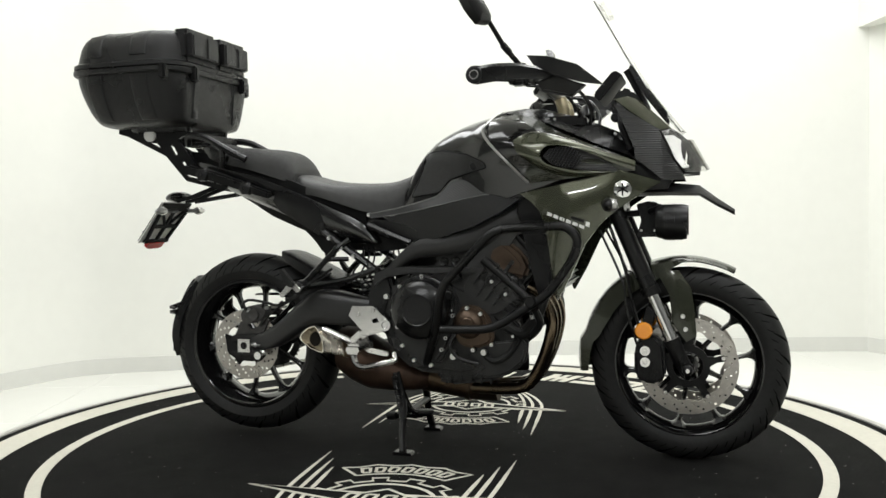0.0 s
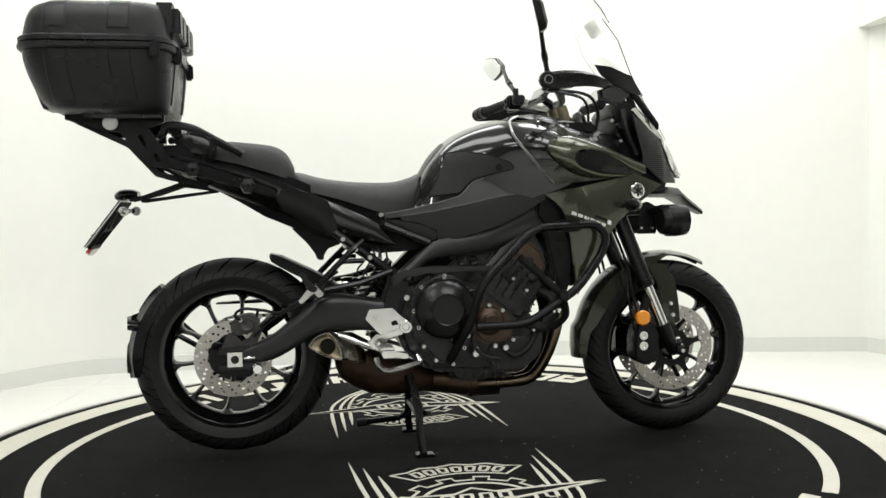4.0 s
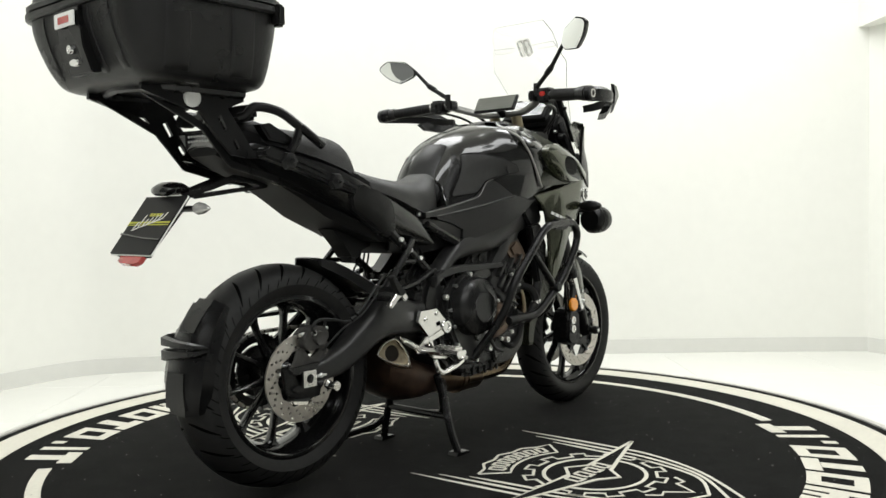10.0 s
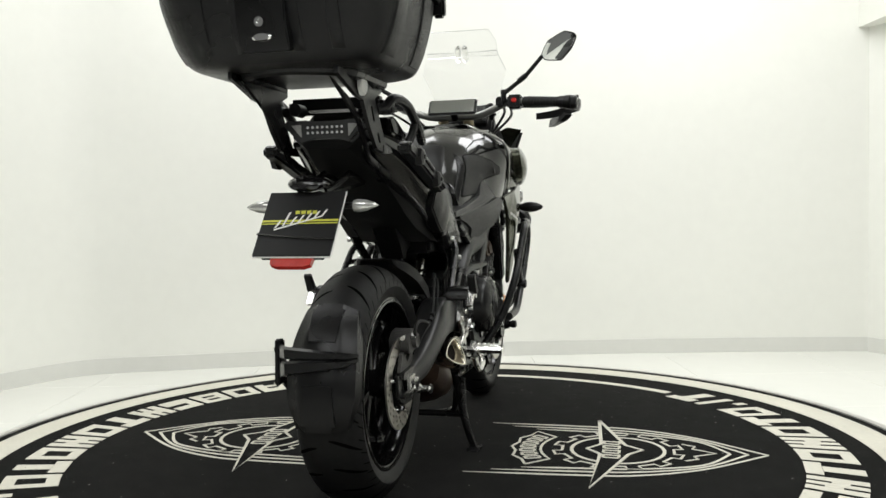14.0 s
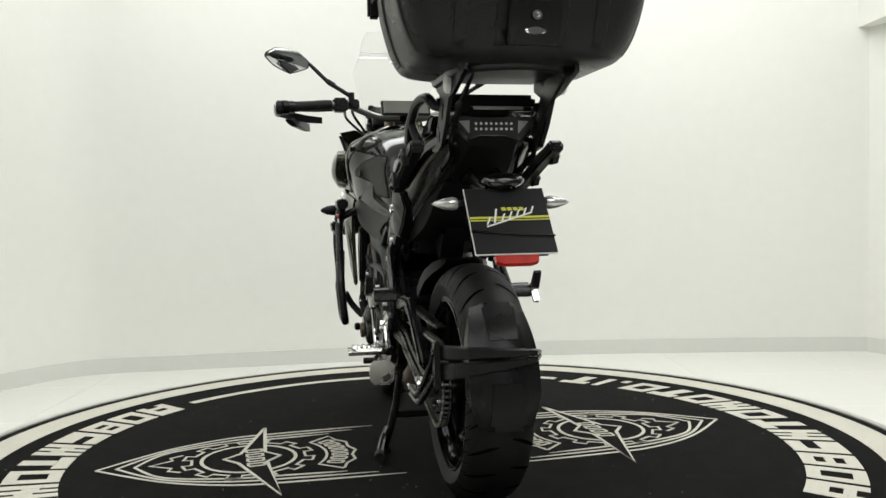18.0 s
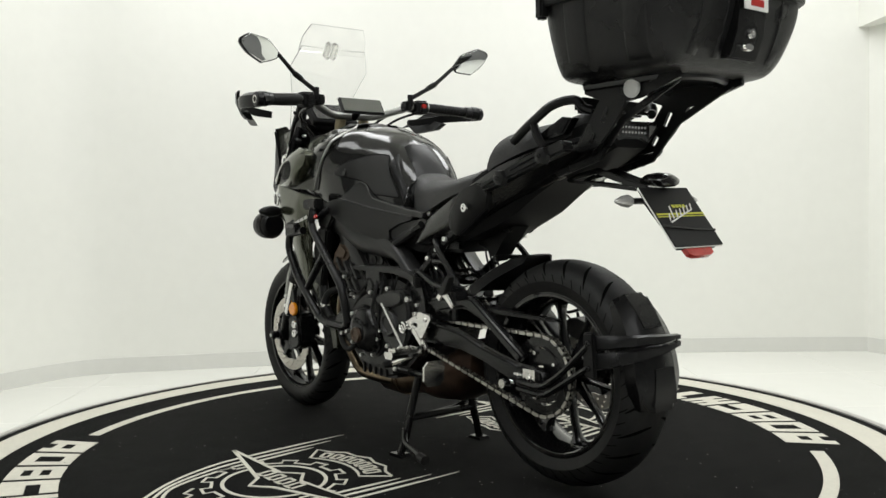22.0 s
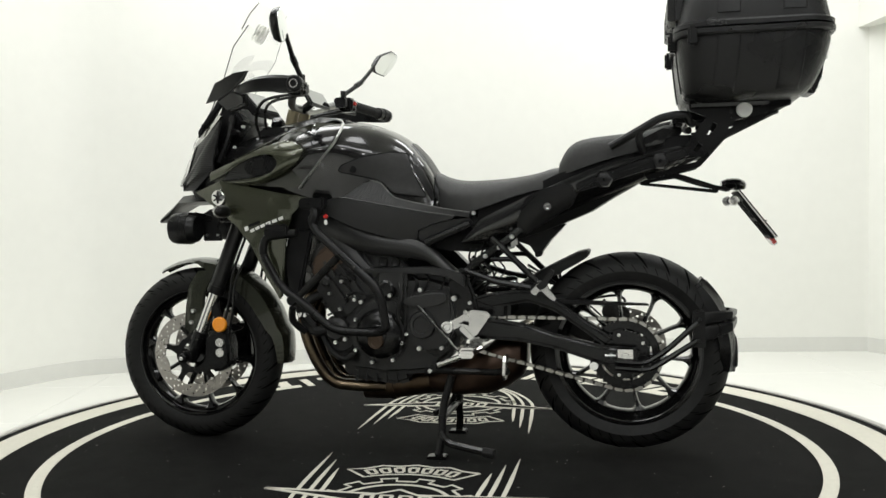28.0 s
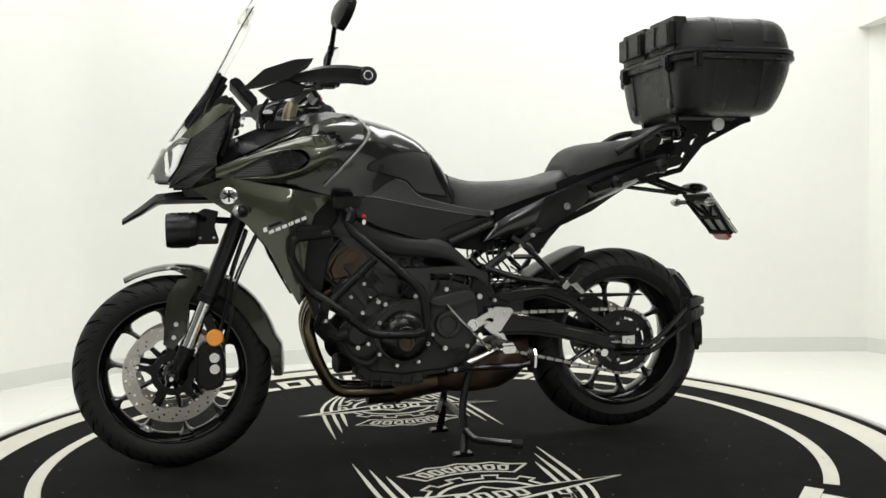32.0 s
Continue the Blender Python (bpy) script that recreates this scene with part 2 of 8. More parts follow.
def shell(points, thick, bevel=0.003, inward=1, bulge=None, reach=0.04):
    """A domed panel through the outline points (x, y, z), its rim pulled towards the middle plane by thick."""
    bulge = bulge if bulge is not None else (0.0 if bevel < 0.0025 else 0.008)
    bm = bmesh.new()
    n = len(points)
    side = math.copysign(1, sum(p[1] for p in points)) * inward
    verts = [bm.verts.new(p) for p in points]
    bm.faces.new(verts)
    bmesh.ops.triangulate(bm, faces=bm.faces[:], ngon_method="BEAUTY")
    if bulge:
        for _ in range(3):
            long = [e for e in bm.edges if e.calc_length() > 0.03]
            if not long:
                break
            bmesh.ops.subdivide_edges(bm, edges=long, cuts=1, use_grid_fill=True)
            bmesh.ops.triangulate(bm, faces=bm.faces[:])
        inner = [v for v in bm.verts if not v.is_boundary]
        for _ in range(12):
            bmesh.ops.smooth_vert(bm, verts=inner, factor=0.5, use_axis_x=False, use_axis_y=True, use_axis_z=False)
        for v in bm.verts:
            near = 9.0
            for k in range(n):
                p, q = points[k], points[(k + 1) % n]
                ex, ez = q[0] - p[0], q[2] - p[2]
                u = max(0.0, min(1.0, ((v.co.x - p[0]) * ex + (v.co.z - p[2]) * ez) / max(1e-9, ex * ex + ez * ez)))
                near = min(near, math.hypot(v.co.x - p[0] - u * ex, v.co.z - p[2] - u * ez))
            k = min(1.0, near / reach)
            v.co.y += side * bulge * (1 - (1 - k) ** 2)
        inner = [v for v in bm.verts if not v.is_boundary]
        for _ in range(8):
            bmesh.ops.smooth_vert(bm, verts=inner, factor=0.5, use_axis_x=False, use_axis_y=True, use_axis_z=False)
    rim = [e for e in bm.edges if e.is_boundary]
    got = bmesh.ops.extrude_edge_only(bm, edges=rim)
    back = [v for v in got["geom"] if isinstance(v, bmesh.types.BMVert)]
    bmesh.ops.translate(bm, verts=back, vec=(0, -side * thick, 0))
    bmesh.ops.holes_fill(bm, edges=[e for e in bm.edges if e.is_boundary], sides=0)
    if bevel:
        bmesh.ops.recalc_face_normals(bm, faces=bm.faces)
        sharp = [e for e in bm.edges if len(e.link_faces) == 2 and e.calc_face_angle() > 0.9 and e.verts[0] not in back and e.verts[1] not in back]
        bmesh.ops.bevel(bm, geom=sharp, offset=bevel, segments=2, affect="EDGES", clamp_overlap=True)
    return bm


def strip(outer, inner, thick, ridge=0.0):
    """A rounded band between two edges of equal count, given thickness towards the middle plane."""
    side = math.copysign(1, sum(p[1] for p in outer))
    a, b = curve_through(outer, 3), curve_through(inner, 3)
    rings = []
    for p, q in zip(a, b):
        row = []
        for k in range(7):
            u = k / 6
            m = p.lerp(q, u)
            row.append(m + Vector((0, side * ridge * 4 * u * (1 - u), 0)))
        low = Vector((0, -side * thick, 0))
        rings.append(row + [q + low, p + low])
    return loft(rings)


SURFACES = {}


def on_surface(obs, x, z, s, lift=0.0):
    """The outer point of some parts at x and z on the side s."""
    best = None
    for ob in obs:
        me = ob.data
        if ob.name not in SURFACES:
            SURFACES[ob.name] = BVHTree.FromPolygons([v.co.copy() for v in me.vertices], [list(f.vertices) for f in me.polygons])
        tree = SURFACES[ob.name]
        hit_at = tree.ray_cast(Vector((x, 0.8 * s, z)), Vector((0, -s, 0)))[0]
        if hit_at is not None and (best is None or hit_at.y * s > best * s):
            best = hit_at.y
    return Vector((x, (best if best is not None else 0.19 * s) + lift * s, z))


def skin(outline, at, lift, thick, bevel=0.002, fine=0.02):
    """A panel with the outline (x, z) laid on the surface y = at(x, z), its rim folded inwards by thick."""
    bm = bmesh.new()
    bm.faces.new([bm.verts.new((x, 0, z)) for x, z in outline])
    bmesh.ops.triangulate(bm, faces=bm.faces[:], ngon_method="BEAUTY")
    for _ in range(5):
        long = [e for e in bm.edges if e.calc_length() > fine]
        if not long:
            break
        bmesh.ops.subdivide_edges(bm, edges=long, cuts=1)
        bmesh.ops.triangulate(bm, faces=bm.faces[:])
    for v in bm.verts:
        y = at(v.co.x, v.co.z)
        v.co.y = y + math.copysign(lift, y) if lift >= 0 else y - math.copysign(-lift, y)
    side = math.copysign(1, at(outline[0][0], outline[0][1]))
    got = bmesh.ops.extrude_edge_only(bm, edges=[e for e in bm.edges if e.is_boundary])
    back = {v for v in got["geom"] if isinstance(v, bmesh.types.BMVert)}
    for v in back:
        v.co.y -= side * thick
    bmesh.ops.recalc_face_normals(bm, faces=bm.faces)
    if bevel:
        edge = [e for e in bm.edges if len(e.link_faces) == 2 and e.calc_face_angle() > 0.9 and e.verts[0] not in back and e.verts[1] not in back]
        bmesh.ops.bevel(bm, geom=edge, offset=bevel, segments=2, affect="EDGES", clamp_overlap=True)
    return bm


def rounded_line(pts, r=0.008, n=3):
    """A closed outline (x, z) with its corners rounded by about r."""
    out = []
    for i, b in enumerate(pts):
        a, c = Vector(pts[i - 1]), Vector(pts[(i + 1) % len(pts)])
        b = Vector(b)
        u, w = a - b, c - b
        k = min(r, u.length * 0.4, w.length * 0.4)
        p, q = b + u.normalized() * k, b + w.normalized() * k
        for j in range(n + 1):
            t = j / n
            m = p.lerp(b, t).lerp(b.lerp(q, t), t)
            out.append((m.x, m.y))
    return out


def plate_with_holes(outline, holes, y0, y1):
    """A flat plate with the outline (x, z) and openings cut through it."""
    bm = bmesh.new()
    edges = []
    for loop in [outline] + list(holes):
        vs = [bm.verts.new((x, y0, z)) for x, z in loop]
        edges += [bm.edges.new((vs[i], vs[(i + 1) % len(vs)])) for i in range(len(vs))]
    bmesh.ops.triangle_fill(bm, use_beauty=True, use_dissolve=False, edges=edges)
    got = bmesh.ops.extrude_face_region(bm, geom=bm.faces[:])
    bmesh.ops.translate(bm, verts=[v for v in got["geom"] if isinstance(v, bmesh.types.BMVert)], vec=(0, y1 - y0, 0))
    return bm


def flat_bar(p, q, w, y0, y1, w2=None):
    """A flat bar in a plane of constant y from p to q, both (x, z)."""
    u = Vector((q[0] - p[0], q[1] - p[1])).normalized()
    nx, nz = -u.y, u.x
    w2 = w if w2 is None else w2
    return prism([(p[0] - nx * w, p[1] - nz * w), (q[0] - nx * w2, q[1] - nz * w2), (q[0] + nx * w2, q[1] + nz * w2), (p[0] + nx * w, p[1] + nz * w)], y0, y1, min(w, abs(y1 - y0)) * 0.3)


def box(x0, x1, y0, y1, z0, z1, bevel=0.004, segs=2):
    return prism([(x0, z0), (x1, z0), (x1, z1), (x0, z1)], y0, y1, bevel, segs)


def move(bm, m):
    bmesh.ops.transform(bm, matrix=m, verts=bm.verts)
    return bm


def mirror(points):
    return [(p[0], -p[1], p[2]) for p in points]


def both(name, make, mat, parent, label=""):
    """The same part on both sides: make(s) builds it for s = -1 (right) and s = 1 (left)."""
    return [part(name, make(s), mat, parent, label) for s in (-1, 1)]


def disc_with_holes(r0, r1, holes, hole_r, y0, y1, centre, notch=0.0):
    """A brake disc: ring between the radii r0 and r1, drilled."""
    bm = bmesh.new()
    loops = []

    def loop(cx, cz, r, n, wave=0.0):
        vs = [bm.verts.new((cx + (r + wave * math.cos(10 * 2 * math.pi * i / n)) * math.cos(2 * math.pi * i / n), y0, cz + (r + wave * math.cos(10 * 2 * math.pi * i / n)) * math.sin(2 * math.pi * i / n))) for i in range(n)]
        return [bm.edges.new((vs[i], vs[(i + 1) % n])) for i in range(n)]

    edges = loop(0, 0, r1, 80) + loop(0, 0, r0, 80, notch)
    for r, a in holes:
        edges += loop(r * math.cos(a), r * math.sin(a), hole_r, 7)
    bmesh.ops.triangle_fill(bm, use_beauty=True, use_dissolve=False, edges=edges)
    got = bmesh.ops.extrude_face_region(bm, geom=bm.faces[:])
    bmesh.ops.translate(bm, verts=[v for v in got["geom"] if isinstance(v, bmesh.types.BMVert)], vec=(0, y1 - y0, 0))
    return move(bm, Matrix.Translation(centre))


# ---- the room ----
FLOOR = -0.10
floor = part("floor", box(-7.0, 7.0, -9.4, 6.0, FLOOR - 0.2, FLOOR - 0.003, 0), SKIRT, None)
tagged(floor, "glossy white tiled showroom floor", "floor", kind="structure")
tile_mesh = None
TS = 0.8
for ix in range(-5, 5):
    for iy in range(-3, 4):
        if tile_mesh is None:
            t_ob = part("tile", box(0.0008, TS - 0.0008, 0.0008, TS - 0.0008, -0.01, 0, 0.0006, 1), TILE, floor)
            tile_mesh = t_ob.data
        else:
            t_ob = new("tile", tile_mesh)
            t_ob.parent = floor
        t_ob.location = (ix * TS - 0.2, iy * TS + 0.05, FLOOR)

# plan of the showroom, going round: the wall behind the stage bows gently
PLAN_ARC = [(-2.467, 1.212), (-2.30, 1.50), (-2.19, 1.70), (-2.10, 1.845), (-2.03, 1.935), (-1.96, 1.995), (-1.88, 2.03), (-1.76, 2.057), (-1.518, 2.097)]
PLAN = [(-3.6, -0.9)] + PLAN_ARC + [(-0.559, 2.276), (0.528, 2.394), (1.336, 2.395), (2.062, 2.367), (2.647, 2.302), (3.03, 1.30), (3.6, -0.2)]
SPLIT, BEND = len(PLAN_ARC) + 1, len(PLAN) - 3
HEIGHT = 3.05


def wall_run(name, pts, thick, z0, z1, mat, label):
    bm = bmesh.new()
    inner = [Vector((x, y, 0)) for x, y in pts]
    outer = []
    for i, p in enumerate(inner):
        d = inner[min(i + 1, len(inner) - 1)] - inner[max(i - 1, 0)]
        nrm = Vector((-d.y, d.x, 0)).normalized()
        outer.append(p + nrm * thick)
    rings = [[a + Vector((0, 0, z0)), b + Vector((0, 0, z0)), b + Vector((0, 0, z1)), a + Vector((0, 0, z1))] for a, b in zip(inner, outer)]
    loft(rings, bm=bm)
    ob = part(name, bm, mat, None, sharp=60)
    return tagged(ob, label, "wall", kind="structure")


wall_run("wall_west", PLAN[:SPLIT], 0.2, FLOOR, HEIGHT, WALL, "plain white painted side wall")
wall_run("wall_north", PLAN[SPLIT - 1:BEND + 1], 0.2, FLOOR, HEIGHT, WALL, "plain white painted wall, gently bowed")
wall_run("wall_east", PLAN[BEND:], 0.2, FLOOR, HEIGHT, WALL, "plain white painted side wall")
wall_run("baseboard", PLAN[:SPLIT], -0.012, FLOOR, FLOOR + 0.088, SKIRT, "low grey-white tiled skirting")["category"] = "skirting"
wall_run("baseboard", PLAN[SPLIT - 1:BEND + 1], -0.012, FLOOR, FLOOR + 0.088, SKIRT, "low grey-white tiled skirting")["category"] = "skirting"
wall_run("baseboard", PLAN[BEND:], -0.012, FLOOR, FLOOR + 0.088, SKIRT, "low grey-white tiled skirting")["category"] = "skirting"
# closes the room out of view; its dark tone shapes the reflections
wall_run("wall_south", [(3.6, -0.2), (3.6, -9.0), (-3.6, -9.0), (-3.6, -0.9)], 0.2, FLOOR, HEIGHT, DARKWALL, "unseen dark-grey wall behind the camera")
ceiling = part("ceiling", box(-4.2, 4.2, -9.4, 3.2, HEIGHT, HEIGHT + 0.2, 0), GREYCEIL, None)
tagged(ceiling, "plain white ceiling", "ceiling", kind="structure")
soffit = part("soffit", box(2.586, 3.4, 1.2, 2.6, 1.85, HEIGHT, 0), WALL, None)
tagged(soffit, "white boxed-in soffit under the ceiling", "soffit", kind="structure")

# ---- the turntable ----
W_DEG, TH0 = 6.5624, -14.59
turntable = base("turntable", pose(0, 0, FLOOR), "round black-carpeted turntable with cream printed rings and emblems", "turntable")
UP = -FLOOR


def annulus(r0, r1, z0, z1, a0=0.0, a1=360.0, seg=160):
    full = a1 - a0 >= 359.9
    n = max(2, int(seg * (a1 - a0) / 360))
    bm = bmesh.new()
    rows = []
    for i in range(n if full else n + 1):
        a = radians(a0 + (a1 - a0) * i / n)
        c, s = math.cos(a), math.sin(a)
        rows.append([bm.verts.new((r * c, r * s, z)) for r, z in ((r0, z0), (r1, z0), (r1, z1), (r0, z1))])
    m = len(rows)
    for i in range(m if full else m - 1):
        a, b = rows[i], rows[(i + 1) % m]
        for k in range(4):
            bm.faces.new((a[k], a[(k + 1) % 4], b[(k + 1) % 4], b[k]))
    if not full:
        bm.faces.new(rows[0][::-1])
        bm.faces.new(rows[-1])
    return bm


def flat(outline, z0, z1, bevel=0):
    bm = bmesh.new()
    a = [bm.verts.new((x, y, z0)) for x, y in outline]
    b = [bm.verts.new((x, y, z1)) for x, y in outline]
    n = len(a)
    bm.faces.new(a[::-1])
    bm.faces.new(b)
    for i in range(n):
        bm.faces.new((a[i], a[(i + 1) % n], b[(i + 1) % n], b[i]))
    return bm


PZ0, PZ1 = UP - 0.003, UP + 0.0012
part("platform", annulus(0.02, 1.60, 0.0, UP - 0.006), TRIM, turntable, "grey platform edge")
carpet = part("carpet", lathe([(0.0, UP - 0.006), (1.585, UP - 0.006), (1.588, UP - 0.002), (1.585, UP), (0.0, UP)], seg=160, turn=Matrix.Rotation(radians(90), 3, "X")), CARPET, turntable, "black carpet")
part("edge_trim", annulus(1.592, 1.618, UP - 0.02, UP + 0.002), TRIM, turntable, "scuffed grey edge trim")
part("printed_ring", annulus(1.4325, 1.5475, PZ0, PZ1), PRINT, turntable, "broad cream printed ring")
for a0, a1 in ((-41, 41), (139, 221)):
    part("printed_line", annulus(1.2304, 1.2735, PZ0, PZ1, a0, a1), PRINT, turntable, "thin cream printed arc")

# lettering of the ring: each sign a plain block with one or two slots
SIGNS = (1, 2, 3, 4, 5, 6, 2, 5, 2, 6, 2, 7, 8, 6)


def sign(kind):
    """Strips of one sign as (u0, u1, v0, v1) in its cell; u along the ring, v outwards."""
    closed = [(0, 0.27, 0, 1), (0.73, 1, 0, 1), (0.27, 0.73, 0.76, 1), (0.27, 0.73, 0, 0.24)]
    return {1: [(0, 0.3, 0, 1), (0.7, 1, 0, 1), (0.3, 0.7, 0.62, 1), (0.3, 0.7, 0.2, 0.4)], 2: closed, 3: closed + [(0.27, 0.73, 0.42, 0.58)], 4: [(0, 0.3, 0, 1), (0.3, 1, 0.7, 1), (0.3, 1, 0, 0.45)],
            5: [(0, 0.27, 0, 1), (0.4, 0.6, 0, 1), (0.73, 1, 0, 1), (0.27, 0.4, 0.4, 0.7), (0.6, 0.73, 0.3, 0.6)], 6: [(0, 1, 0.7, 1), (0.3, 0.7, 0, 0.7)], 7: [(0.3, 0.75, 0, 0.28)], 8: [(0.25, 0.75, 0, 1)]}[kind]


def ring_signs(mid, flip):
    widths = [0.5 if g in (7, 8) else 1.0 for g in SIGNS]
    total = sum(widths)
    span, r0, r1 = 92.0, 1.185, 1.352
    at = 0.0
    for g, wd in zip(SIGNS, widths):
        c0 = at / total * span - span / 2
        cw = wd / total * span * 0.86
        at += wd
        bm = bmesh.new()
        for u0, u1, v0, v1 in sign(g):
            pts = []
            for u, v in ((u0, v0), (u1, v0), (u1, v1), (u0, v1)):
                ang = radians(mid + flip * (c0 + cw * (u + 0.22 * (v - 0.5))))
                r = r0 + (r1 - r0) * (v if flip < 0 else 1 - v)
                pts.append((r * math.cos(ang), r * math.sin(ang)))
            lo = [bm.verts.new((x, y, PZ0)) for x, y in pts]
            hi = [bm.verts.new((x, y, PZ1)) for x, y in pts]
            bm.faces.new(hi)
            for i in range(4):
                bm.faces.new((lo[i], lo[(i + 1) % 4], hi[(i + 1) % 4], hi[i]))
        part("printed_sign", bm, PRINT, turntable)


ring_signs(91, 1)
ring_signs(-88.5, 1)


def stroke(pts, wid, bm, taper=1.0):
    """A flat printed line through pts."""
    p = [Vector((x, y, 0)) for x, y in pts]
    lo, hi = [], []
    for i, q in enumerate(p):
        d = (p[min(i + 1, len(p) - 1)] - p[max(i - 1, 0)]).normalized()
        nrm = Vector((-d.y, d.x, 0))
        k = wid / 2 * (1 + (taper - 1) * i / max(1, len(p) - 1))
        lo.append(q - nrm * k)
        hi.append(q + nrm * k)
    va = [bm.verts.new((v.x, v.y, PZ1)) for v in lo]
    vb = [bm.verts.new((v.x, v.y, PZ1)) for v in hi]
    vc = [bm.verts.new((v.x, v.y, PZ0)) for v in lo]
    vd = [bm.verts.new((v.x, v.y, PZ0)) for v in hi]
    for i in range(len(p) - 1):
        bm.faces.new((va[i], va[i + 1], vb[i + 1], vb[i]))
        bm.faces.new((vc[i], vc[i + 1], va[i + 1], va[i]))
        bm.faces.new((vb[i], vb[i + 1], vd[i + 1], vd[i]))
    return bm


def swell(pts, widths, bm):
    """A flat printed line whose width follows widths."""
    p = [Vector((x, y, 0)) for x, y in pts]
    rows = []
    for i, q in enumerate(p):
        d = (p[min(i + 1, len(p) - 1)] - p[max(i - 1, 0)]).normalized()
        nrm = Vector((-d.y, d.x, 0)) * widths[i] / 2
        rows.append([bm.verts.new((v.x, v.y, z)) for v, z in ((q - nrm, PZ0), (q - nrm, PZ1), (q + nrm, PZ1), (q + nrm, PZ0))])
    for a, b in zip(rows, rows[1:]):
        for k in range(3):
            bm.faces.new((a[k], a[k + 1], b[k + 1], b[k]))
    return bm


def emblem(s):
    """The printed badge beside the motorcycle; s = -1 or 1 for its side. Built for y outwards."""
    def P(pts):
        return [(x, s * y) for x, y in pts]

    gy = 0.62
    bm = bmesh.new()
    # inner ring and toothed gear outline
    stroke(P([(0.158 * math.cos(a), gy + 0.15 * math.sin(a)) for a in [2 * math.pi * i / 48 for i in range(49)]]), 0.012, bm)
    gear = []
    for i in range(12):
        for da, r in ((-0.11, 0.192), (-0.11, 0.222), (0.11, 0.222), (0.11, 0.192)):
            a = 2 * math.pi * (i + 0.5) / 12 + da
            gear.append((r * math.cos(a), gy + r * 0.95 * math.sin(a)))
    stroke(P(gear + gear[:1]), 0.010, bm)
    part("gear_print", bm, PRINT, turntable)
    # shield of swept lines
    for k, (wx, tip, start) in enumerate(((0.30, 1.09, 0.16), (0.262, 1.03, 0.24), (0.228, 0.975, 0.33))):
        for sx in (-1, 1):
            line = curve_through([(sx * (wx + 0.012), start, 0), (sx * wx, 0.50, 0), (sx * wx * 0.93, 0.68, 0), (sx * wx * 0.62, 0.88, 0), (0, tip, 0)], 6)
            bm = bmesh.new()
            n = len(line) - 1
            swell(P([(v.x, v.y) for v in line]), [0.0012 + 0.0105 * min(1.0, 6.0 * i / n) * (1.25 - 0.45 * i / n) for i in range(n + 1)], bm)
            part("shield_line", bm, PRINT, turntable)
    bm = bmesh.new()
    stroke(P([(0.10, 0.83), (0.075, 0.87), (0.045, 0.86), (0, 0.93), (-0.045, 0.86), (-0.075, 0.87), (-0.10, 0.83)]), 0.009, bm)
    part("shield_line", bm, PRINT, turntable)
    # toothed name plate towards the motorcycle
    band = []
    for i in range(9):
        a = radians(-90 - 36 + 72 * i / 8)
        band.append((0.335 * math.cos(a) if i % 2 else 0.350 * math.cos(a), gy + (0.335 if i % 2 else 0.350) * math.sin(a)))
    for i in range(9):
        a = radians(-90 + 33 - 66 * i / 8)
        band.append((0.252 * math.cos(a), gy + 0.252 * math.sin(a)))
    bm = bmesh.new()
    stroke(P(band + band[:1]), 0.009, bm)
    part("name_plate", bm, PRINT, turntable)
    for i in range(7):
        a0 = -90 + (i - 3) * 8.4
        bm = bmesh.new()
        for da in (-2.6, 2.2):
            p0, p1 = radians(a0 + da), radians(a0 + da + 1)
            stroke(P([(0.272 * math.cos(p0), gy + 0.272 * math.sin(p0)), (0.318 * math.cos(p1), gy + 0.318 * math.sin(p1))]), 0.010, bm)
        for r in (0.272, 0.318):
            stroke(P([(r * math.cos(radians(a0 + d)), gy + r * math.sin(radians(a0 + d))) for d in (-2.6, 0, 2.6)]), 0.010, bm)
        part("printed_sign", bm, PRINT, turntable)
    # long four-pointed star across the gear: black with a cream edge
    star = [(0.395, 0.548), (0.055, 0.645), (0.005, 0.70), (-0.055, 0.655), (-0.42, 0.545), (-0.06, 0.565), (0.0, 0.52), (0.06, 0.565)]
    bm = flat(P(star) if s > 0 else P(star)[::-1], PZ0, PZ1 + 0.0006)
    part("star_ground", bm, CARPET, turntable)
    bm = bmesh.new()
    stroke(P(star + star[:1]), 0.012, bm)
    move(bm, Matrix.Translation((0, 0, 0.0014)))
    part("star_outline", bm, PRINT, turntable)
    for i in range(4):
        x = (i - 1.5) * 0.055
        bm = bmesh.new()
        for dx in (-0.016, 0.014):
            stroke(P([(x + dx, 0.575), (x + dx - 0.006, 0.625)]), 0.011, bm)
        for dy in (0.575, 0.625):
            stroke(P([(x - 0.018, dy), (x + 0.018, dy)]), 0.010, bm)
        move(bm, Matrix.Translation((0, 0, 0.0014)))
        part("printed_sign", bm, PRINT, turntable)


emblem(-1)
emblem(1)

